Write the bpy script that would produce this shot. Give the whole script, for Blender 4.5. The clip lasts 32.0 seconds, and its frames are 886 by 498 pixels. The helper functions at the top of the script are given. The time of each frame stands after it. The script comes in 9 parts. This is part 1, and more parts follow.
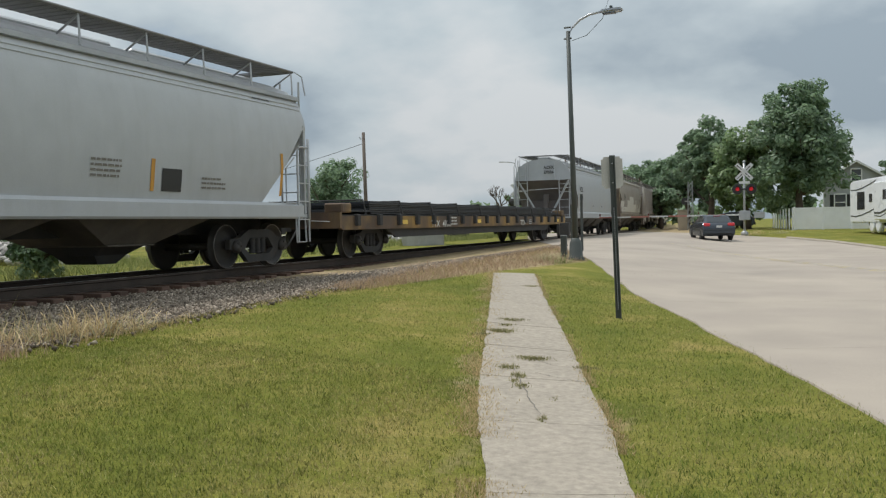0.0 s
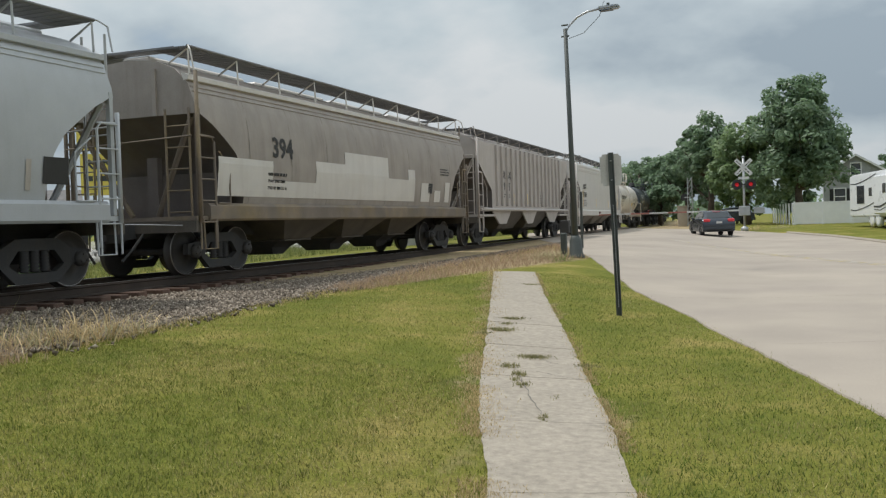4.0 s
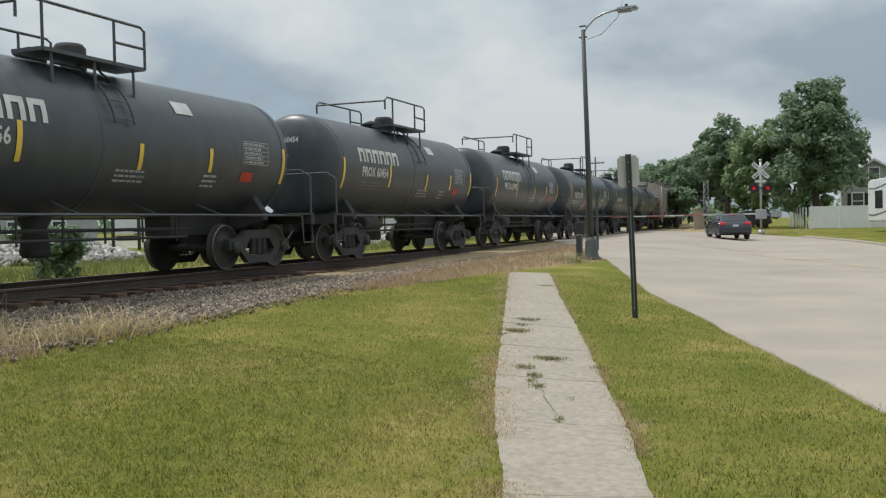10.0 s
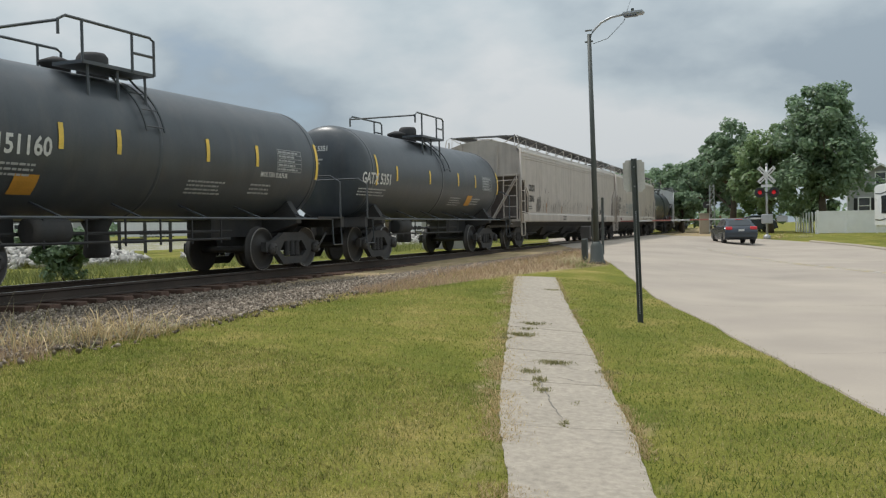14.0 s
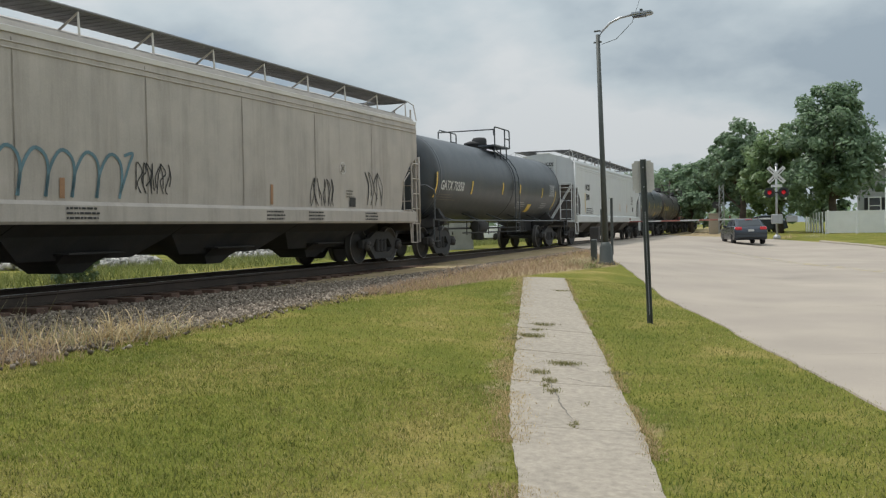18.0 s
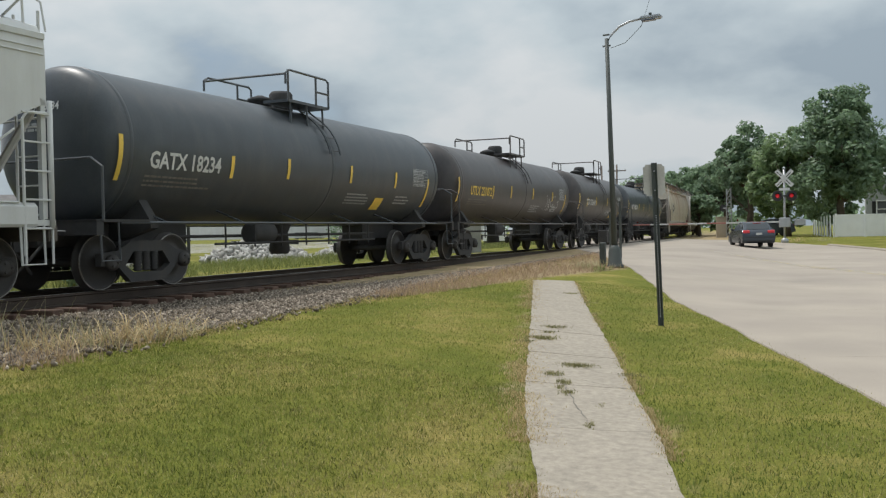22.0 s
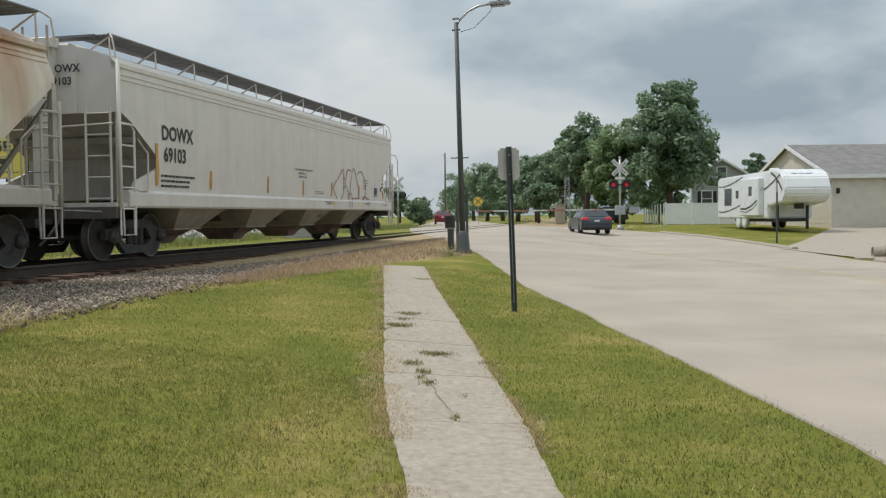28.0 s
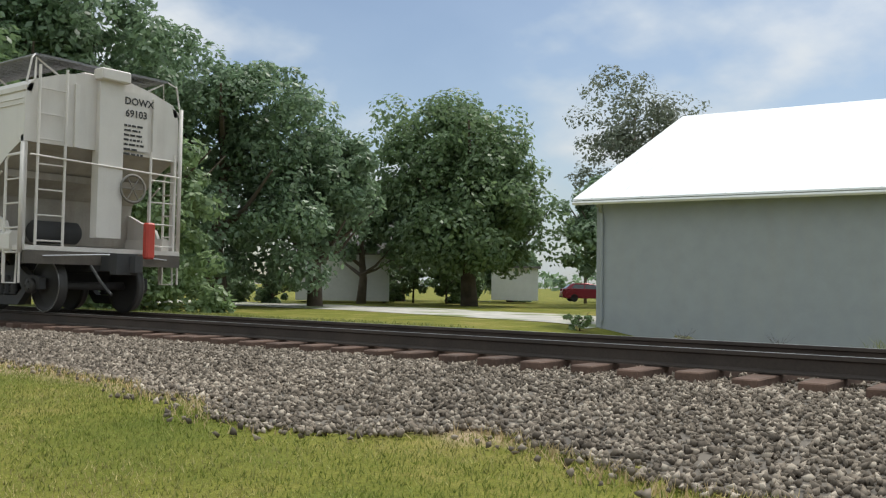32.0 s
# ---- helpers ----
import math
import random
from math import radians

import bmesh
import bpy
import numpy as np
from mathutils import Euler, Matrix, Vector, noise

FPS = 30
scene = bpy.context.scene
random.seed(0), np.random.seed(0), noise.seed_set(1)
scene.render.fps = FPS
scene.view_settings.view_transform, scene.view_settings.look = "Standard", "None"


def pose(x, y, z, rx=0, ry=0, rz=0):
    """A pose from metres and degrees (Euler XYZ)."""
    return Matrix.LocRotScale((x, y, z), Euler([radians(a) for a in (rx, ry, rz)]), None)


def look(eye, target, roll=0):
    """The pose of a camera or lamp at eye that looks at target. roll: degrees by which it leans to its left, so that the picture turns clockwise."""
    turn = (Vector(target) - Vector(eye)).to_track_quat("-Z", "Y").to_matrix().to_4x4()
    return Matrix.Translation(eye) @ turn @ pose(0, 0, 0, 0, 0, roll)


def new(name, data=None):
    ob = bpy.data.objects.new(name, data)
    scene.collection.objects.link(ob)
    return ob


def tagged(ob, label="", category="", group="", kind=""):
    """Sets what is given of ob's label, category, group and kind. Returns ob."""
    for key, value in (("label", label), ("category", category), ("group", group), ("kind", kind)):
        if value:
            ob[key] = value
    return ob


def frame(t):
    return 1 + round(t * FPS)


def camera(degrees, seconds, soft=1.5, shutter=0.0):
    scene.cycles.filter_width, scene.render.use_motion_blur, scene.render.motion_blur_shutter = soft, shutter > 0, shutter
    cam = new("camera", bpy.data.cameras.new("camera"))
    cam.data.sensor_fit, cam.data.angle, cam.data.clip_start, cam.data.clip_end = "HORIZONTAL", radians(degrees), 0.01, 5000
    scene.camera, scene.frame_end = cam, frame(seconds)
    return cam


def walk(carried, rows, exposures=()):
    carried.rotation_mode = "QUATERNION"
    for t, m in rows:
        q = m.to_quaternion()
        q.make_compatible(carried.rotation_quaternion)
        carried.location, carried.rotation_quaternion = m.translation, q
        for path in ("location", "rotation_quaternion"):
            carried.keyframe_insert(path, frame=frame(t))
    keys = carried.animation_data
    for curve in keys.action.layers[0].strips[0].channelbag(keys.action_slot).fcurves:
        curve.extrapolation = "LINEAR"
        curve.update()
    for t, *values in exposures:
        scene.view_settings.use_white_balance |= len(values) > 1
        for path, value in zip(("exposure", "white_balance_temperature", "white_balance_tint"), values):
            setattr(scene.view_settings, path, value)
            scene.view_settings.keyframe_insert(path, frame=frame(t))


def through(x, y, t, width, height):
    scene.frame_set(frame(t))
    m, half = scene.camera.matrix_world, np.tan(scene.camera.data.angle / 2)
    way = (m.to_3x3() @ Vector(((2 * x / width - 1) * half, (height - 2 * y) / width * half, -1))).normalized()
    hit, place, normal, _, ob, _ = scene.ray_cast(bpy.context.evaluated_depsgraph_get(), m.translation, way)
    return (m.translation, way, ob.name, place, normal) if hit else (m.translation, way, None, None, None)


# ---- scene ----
cam = camera(51.00, 32.0, 1.25)
PATH = [
    (0, (0.136, -0.010, 1.653), (-3.559, 9.279, 1.391), -1.13),
    (0.5, (0.135, -0.009, 1.655), (-3.548, 9.283, 1.363), -1.26),
    (1, (0.144, 0.016, 1.652), (-3.527, 9.313, 1.364), -1.56),
    (1.5, (0.136, 0.014, 1.653), (-3.520, 9.316, 1.345), -1.69),
    (2, (0.134, 0.006, 1.654), (-3.530, 9.306, 1.348), -1.74),
    (2.5, (0.148, -0.018, 1.660), (-3.527, 9.279, 1.396), -1.69),
    (4.5, (0.140, 0.003, 1.657), (-3.563, 9.288, 1.369), -1.88),
    (5, (0.135, 0.005, 1.656), (-3.585, 9.282, 1.328), -1.74),
    (5.5, (0.128, 0.018, 1.647), (-3.623, 9.282, 1.320), -1.76),
    (6, (0.123, 0.027, 1.648), (-3.663, 9.278, 1.342), -1.76),
    (6.5, (0.120, 0.030, 1.646), (-3.683, 9.273, 1.335), -1.66),
    (7, (0.116, 0.013, 1.650), (-3.689, 9.256, 1.334), -1.53),
    (7.5, (0.112, 0.022, 1.650), (-3.691, 9.265, 1.320), -1.45),
    (8, (0.113, 0.016, 1.651), (-3.690, 9.259, 1.323), -1.48),
    (8.5, (0.123, -0.011, 1.659), (-3.698, 9.225, 1.353), -1.42),
    (9, (0.121, -0.008, 1.655), (-3.719, 9.221, 1.364), -1.48),
    (9.5, (0.114, 0.012, 1.653), (-3.727, 9.240, 1.367), -1.33),
    (10, (0.114, 0.013, 1.654), (-3.726, 9.242, 1.390), -1.23),
    (10.5, (0.124, -0.004, 1.660), (-3.726, 9.222, 1.414), -1.32),
    (11, (0.127, -0.004, 1.655), (-3.744, 9.214, 1.434), -1.32),
    (11.5, (0.140, -0.009, 1.658), (-3.746, 9.202, 1.463), -1.22),
    (12, (0.137, -0.011, 1.656), (-3.759, 9.197, 1.458), -1.04),
    (12.5, (0.129, -0.011, 1.658), (-3.773, 9.194, 1.451), -1.02),
    (13, (0.118, 0.006, 1.653), (-3.779, 9.214, 1.445), -0.99),
    (13.5, (0.115, 0.022, 1.647), (-3.776, 9.232, 1.435), -1.05),
    (14, (0.119, -0.006, 1.657), (-3.774, 9.203, 1.434), -1.07),
    (14.5, (0.118, -0.002, 1.653), (-3.775, 9.206, 1.416), -1.24),
    (15, (0.109, 0.018, 1.650), (-3.772, 9.231, 1.397), -1.29),
    (15.5, (0.110, -0.005, 1.660), (-3.752, 9.215, 1.401), -1.24),
    (17.5, (0.115, -0.020, 1.661), (-3.853, 9.156, 1.445), -1.17),
    (18, (0.121, -0.029, 1.662), (-3.859, 9.143, 1.450), -1.21),
    (18.5, (0.117, -0.037, 1.664), (-3.852, 9.139, 1.461), -1.20),
    (19, (0.120, -0.008, 1.654), (-3.825, 9.180, 1.465), -1.40),
    (19.5, (0.119, 0.005, 1.653), (-3.812, 9.198, 1.454), -1.52),
    (20, (0.115, -0.022, 1.661), (-3.808, 9.174, 1.462), -1.57),
    (20.5, (0.127, -0.050, 1.662), (-3.797, 9.146, 1.490), -1.56),
    (21, (0.120, -0.080, 1.665), (-3.801, 9.117, 1.504), -1.61),
    (21.5, (0.071, -0.101, 1.655), (-3.879, 9.084, 1.484), -1.48),
    (22, (0.078, -0.145, 1.661), (-3.962, 9.001, 1.484), -1.16),
    (22.5, (0.096, -0.111, 1.668), (-3.979, 9.019, 1.480), -0.95),
    (23, (0.098, -0.062, 1.652), (-3.912, 9.097, 1.475), -0.96),
    (23.5, (0.105, -0.073, 1.662), (-3.848, 9.111, 1.477), -1.04),
    (24, (0.110, -0.068, 1.659), (-3.808, 9.131, 1.487), -1.31),
    (24.5, (0.119, -0.065, 1.665), (-3.753, 9.153, 1.490), -1.45),
    (26.5, (0.129, 0.053, 1.635), (-3.583, 9.329, 1.213), -1.11),
    (27, (0.074, 0.114, 1.614), (-3.379, 9.484, 1.083), -1.51),
    (27.5, (-0.076, 0.119, 1.642), (-2.999, 9.670, 1.164), -1.44),
    (28, (-0.218, 0.268, 1.630), (-2.661, 9.958, 1.273), -0.64),
    (28.5, (-0.373, 0.453, 1.625), (-2.519, 10.216, 1.356), 0.42),
    (29, (-0.700, 0.578, 1.612), (-3.371, 10.213, 1.442), 0.96),
    (29.2, (-0.872, 0.445, 1.628), (-3.450, 10.105, 1.448), 0.15),
    (29.5, (-0.839, 0.090, 1.486), (-5.507, 8.932, 1.340), 1.39),
    (29.6, (-0.973, -0.024, 1.529), (-6.688, 8.180, 1.720), -0.65),
    (30, (-1.254, -0.222, 1.603), (-10.357, 3.894, 2.046), -0.65),
    (30.2, (-1.211, -0.315, 1.547), (-11.070, 1.209, 2.238), -1.70),
    (30.5, (-1.492, -0.350, 1.295), (-11.430, -1.140, 2.082), -4.38),
    (31, (-1.853, -0.351, 1.309), (-11.459, -3.076, 1.859), -1.31),
    (31.5, (-2.193, -0.516, 1.343), (-10.989, -5.245, 1.848), 0.62),
    (32, (-2.533, -0.663, 1.381), (-10.461, -6.745, 1.785), 0.93),
]
walk(cam, [(t, look(eye, aim, roll)) for t, eye, aim, roll in PATH], exposures=[(0, -0.12), (28.3, -0.12), (29.0, -0.18), (29.5, -0.32), (30.0, -0.12), (30.6, 0.1), (31.0, 0.22), (32, 0.06)])
SUN, SUN_UP, SUN_TURN, SUN_SOFT, SKY = 2.3, 63.0, -86.0, 5.0, 0.105

# ---- light ----
world = bpy.data.worlds.new("sky")
scene.world = world
world.use_nodes = True


def sky():
    nt = world.node_tree
    nt.nodes.clear()
    N, L = nt.nodes.new, nt.links.new
    out, bg = N("ShaderNodeOutputWorld"), N("ShaderNodeBackground")
    tex = N("ShaderNodeTexSky")
    tex.sky_type, tex.sun_disc = "NISHITA", False
    tex.sun_elevation, tex.sun_rotation = radians(SUN_UP), radians(SUN_TURN)
    co, sep = N("ShaderNodeTexCoord"), N("ShaderNodeSeparateXYZ")
    L(co.outputs["Generated"], sep.inputs[0])
    # flatten the direction onto a cloud deck
    up = N("ShaderNodeMath"); up.operation = "ADD"; up.inputs[1].default_value = 0.42
    L(sep.outputs["Z"], up.inputs[0])
    mx = N("ShaderNodeMath"); mx.operation = "MAXIMUM"; mx.inputs[1].default_value = 0.05
    L(up.outputs[0], mx.inputs[0])
    dv = N("ShaderNodeVectorMath"); dv.operation = "DIVIDE"
    cmb = N("ShaderNodeCombineXYZ")
    for i in range(3):
        L(mx.outputs[0], cmb.inputs[i])
    L(co.outputs["Generated"], dv.inputs[0]); L(cmb.outputs[0], dv.inputs[1])
    mp = N("ShaderNodeMapping"); mp.inputs["Location"].default_value = (3.1, 1.7, 0.4); mp.inputs["Scale"].default_value = (1.0, 1.0, 0.9)
    L(dv.outputs[0], mp.inputs[0])
    n1, n2 = N("ShaderNodeTexNoise"), N("ShaderNodeTexNoise")
    n1.inputs["Scale"].default_value, n1.inputs["Detail"].default_value, n1.inputs["Roughness"].default_value = 2.1, 8.0, 0.5
    n2.inputs["Scale"].default_value, n2.inputs["Detail"].default_value = 0.55, 3.0
    L(mp.outputs[0], n1.inputs["Vector"]); L(mp.outputs[0], n2.inputs["Vector"])
    grey = N("ShaderNodeValToRGB")
    e = grey.color_ramp.elements
    e[0].position, e[0].color = 0.36, (3.3, 4.0, 4.6, 1)
    e[1].position, e[1].color = 0.6, (6.35, 6.7, 6.9, 1)
    m = grey.color_ramp.elements.new(0.49); m.color = (5.0, 5.7, 6.1, 1)
    L(n1.outputs["Fac"], grey.inputs[0])
    # an overcast sky grows brighter towards the zenith
    rise = N("ShaderNodeMapRange"); rise.inputs["To Min"].default_value, rise.inputs["To Max"].default_value = 0.9, 1.8
    L(sep.outputs["Z"], rise.inputs["Value"])
    lift = N("ShaderNodeVectorMath"); lift.operation = "SCALE"
    L(grey.outputs[0], lift.inputs[0]); L(rise.outputs[0], lift.inputs["Scale"])
    # openings in the deck, wider behind the shed side
    gap = N("ShaderNodeMapRange"); gap.inputs["From Min"].default_value, gap.inputs["From Max"].default_value = 0.58, 0.72
    # the deck thins out towards the south-west
    way = N("ShaderNodeVectorMath"); way.operation = "DOT_PRODUCT"; way.inputs[1].default_value = (-0.86, -0.5, 0.0)
    L(co.outputs["Generated"], way.inputs[0])
    thin = N("ShaderNodeMath"); thin.operation = "MULTIPLY_ADD"; thin.inputs[1].default_value = 0.3
    L(way.outputs["Value"], thin.inputs[0]); L(n2.outputs["Fac"], thin.inputs[2])
    puff = N("ShaderNodeMath"); puff.operation = "MULTIPLY_ADD"; puff.inputs[1].default_value = -0.9
    off = N("ShaderNodeMath"); off.operation = "ADD"; off.inputs[1].default_value = 0.37
    L(thin.outputs[0], off.inputs[0]); L(n1.outputs["Fac"], puff.inputs[0]); L(off.outputs[0], puff.inputs[2])
    L(puff.outputs[0], gap.inputs["Value"])
    inv = N("ShaderNodeMath"); inv.operation = "MULTIPLY"; inv.inputs[1].default_value = 0.85
    L(gap.outputs[0], inv.inputs[0])
    mix = N("ShaderNodeMix"); mix.data_type = "RGBA"
    L(inv.outputs[0], mix.inputs["Factor"]); L(lift.outputs[0], mix.inputs["A"]); L(tex.outputs[0], mix.inputs["B"])
    L(mix.outputs["Result"], bg.inputs["Color"])
    bg.inputs["Strength"].default_value = SKY
    L(bg.outputs[0], out.inputs["Surface"])


sky()
sun = new("sun", bpy.data.lights.new("sun", "SUN"))
sun.data.energy, sun.data.angle, sun.data.color = SUN, radians(SUN_SOFT), (1.0, 0.96, 0.9)
sun.rotation_euler = Euler((radians(90 - SUN_UP), 0, radians(180 - SUN_TURN)))

# ---- plan ----
RAIL_TOP, GAUGE, CURVE = 0.831, 1.51, 1061.7
TRACK_X = -11.05 - 0.755
SPEED = 12.399


def on_track(s, side=0.0):
    """A place on the line: metres along it from the camera's foot, and to its side."""
    if s <= 0:
        return TRACK_X + side, s, 0.0
    a = s / CURVE
    return TRACK_X - CURVE * (1 - math.cos(a)) + side * math.cos(a), CURVE * math.sin(a) + side * math.sin(a), a


def track_x(y):
    if y <= 0:
        return TRACK_X
    return TRACK_X - CURVE * (1 - math.sqrt(max(0.0, 1 - (min(y, 900.0) / CURVE) ** 2)))


def smooth(v):
    v = min(1.0, max(0.0, v))
    return v * v * (3 - 2 * v)


ROAD_L = ((-400, 128), (-60, 22.5), (-20, 9.4), (0, 2.98), (7.56, 0.63), (9.51, -0.03), (11.56, -0.7), (14.39, -1.72), (17.22, -2.92), (20.5, -4.0), (25.4, -5.6), (27.5, -6.35), (36, -9.3), (46, -13.4), (58, -17.0), (75, -21.6), (110, -30.5), (200, -52), (420, -105))
ROAD_R = ((-400, 139), (-60, 33.0), (-20, 19.5), (0, 12.9), (10, 9.9), (20, 7.2), (28.4, 4.6), (36, 3.4), (42, 2.3), (47, 0.9), (52, -1.2), (58, -4.6), (66, -9.2), (75, -13.0), (110, -22.5), (200, -44), (420, -97))


def along(line, y):
    for (a, p), (b, q) in zip(line, line[1:]):
        if a <= y <= b:
            return p + (q - p) * (y - a) / (b - a)
    return line[0][1] if y < line[0][0] else line[-1][1]


def base_height(x, y):
    d = abs(x - track_x(y))
    rise = 0.0075 * min(45.0, max(0.0, y))
    if x > track_x(y):
        far = smooth((y - 40) / 25)
        return 0.05 + 0.4 * max(smooth((11 - d) / 5.5), far) + rise
    # the ground falls away before the shed
    dip = 0.5 * smooth((d - 4.5) / 9) * smooth((y + 17) / 4) * smooth((20 - y) / 8)
    return 0.45 + rise - 0.3 * smooth((d - 5) / 11) - dip


def ground_height(x, y):
    z = base_height(x, y)
    l, r = along(ROAD_L, y), along(ROAD_R, y)
    if l + 0.45 < x < r - 0.3:
        z -= 0.12 * min(1.0, min(x - l - 0.45, r - 0.3 - x) / 0.3)
    return z


# ---- mesh helpers ----
def part(name, bm, material, parent=None, label=""):
    """Links a bmesh as one mesh object, under a thing or a part."""
    me = bpy.data.meshes.new(name)
    bm.to_mesh(me)
    bm.free()
    ob = new(name, me)
    me.materials.append(material)
    if parent:
        ob.parent = parent
    if label:
        ob["label"] = label
    return ob


def raw(name, verts, faces, material, parent=None, label=""):
    me = bpy.data.meshes.new(name)
    me.from_pydata(verts, [], faces)
    ob = new(name, me)
    me.materials.append(material)
    if parent:
        ob.parent = parent
    if label:
        ob["label"] = label
    return ob


def thing(name, m, label, category, group="", kind=""):
    ob = new(name)
    ob.empty_display_size = 0.2
    ob.matrix_world = m
    return tagged(ob, label, category, group, kind)


def box(bm, x0, x1, y0, y1, z0, z1):
    v = [bm.verts.new(p) for p in ((x0, y0, z0), (x1, y0, z0), (x1, y1, z0), (x0, y1, z0), (x0, y0, z1), (x1, y0, z1), (x1, y1, z1), (x0, y1, z1))]
    for f in ((3, 2, 1, 0), (4, 5, 6, 7), (0, 1, 5, 4), (1, 2, 6, 5), (2, 3, 7, 6), (3, 0, 4, 7)):
        bm.faces.new([v[i] for i in f])
    return bm


def boxes(*rows):
    bm = bmesh.new()
    for r in rows:
        box(bm, *r)
    return bm


def soft_box(x0, x1, y0, y1, z0, z1, r=0.02, seg=1):
    bm = boxes((x0, x1, y0, y1, z0, z1))
    bmesh.ops.bevel(bm, geom=bm.edges[:], offset=r, segments=seg, affect="EDGES")
    return bm


def tube(bm, pts, r, seg=6, close=True, r1=None):
    """A round bar through the points."""
    pts = [Vector(p) for p in pts]
    rings = []
    for i, p in enumerate(pts):
        t = (pts[min(i + 1, len(pts) - 1)] - pts[max(i - 1, 0)]).normalized()
        a = t.cross(Vector((0, 0, 1)) if abs(t.z) < 0.9 else Vector((1, 0, 0))).normalized()
        b = t.cross(a)
        rr = r if r1 is None else r + (r1 - r) * i / (len(pts) - 1)
        rings.append([bm.verts.new(p + rr * (math.cos(k * math.tau / seg) * a + math.sin(k * math.tau / seg) * b)) for k in range(seg)])
    for u, w in zip(rings, rings[1:]):
        for k in range(seg):
            f = bm.faces.new((u[k], u[(k + 1) % seg], w[(k + 1) % seg], w[k]))
            f.smooth = seg > 6
    if close:
        bm.faces.new(rings[0][::-1])
        bm.faces.new(rings[-1])
    return bm


def bars(*paths, r=0.02, seg=6):
    bm = bmesh.new()
    for p in paths:
        tube(bm, p, r, seg)
    return bm


def prism(bm, profile, a, b, axis="x"):
    """A closed profile drawn out from a to b along an axis."""
    def place(p, q):
        return {"x": (q, p[0], p[1]), "y": (p[0], q, p[1]), "z": (p[0], p[1], q)}[axis]
    r0, r1 = [bm.verts.new(place(p, a)) for p in profile], [bm.verts.new(place(p, b)) for p in profile]
    n = len(profile)
    for i in range(n):
        bm.faces.new((r0[i], r0[(i + 1) % n], r1[(i + 1) % n], r1[i]))
    bm.faces.new(r0[::-1])
    bm.faces.new(r1)
    bmesh.ops.recalc_face_normals(bm, faces=bm.faces[:])
    return bm


def lathe(bm, profile, seg=32, axis="y", centre=(0, 0, 0), cap=True):
    """A profile of (radius, along) turned about an axis."""
    rings = []
    for r, h in profile:
        ring = []
        for k in range(seg):
            a = k * math.tau / seg
            c, s = r * math.cos(a), r * math.sin(a)
            p = {"y": (c, h, s), "x": (h, c, s), "z": (c, s, h)}[axis]
            ring.append(bm.verts.new(Vector(p) + Vector(centre)))
        rings.append(ring)
    for u, w in zip(rings, rings[1:]):
        for k in range(seg):
            bm.faces.new((u[k], u[(k + 1) % seg], w[(k + 1) % seg], w[k])).smooth = True
    if cap:
        bm.faces.new(rings[0][::-1])
        bm.faces.new(rings[-1])
    else:
        for k in range(seg):
            bm.faces.new((rings[-1][k], rings[-1][(k + 1) % seg], rings[0][(k + 1) % seg], rings[0][k])).smooth = True
    bmesh.ops.recalc_face_normals(bm, faces=bm.faces[:])
    return bm


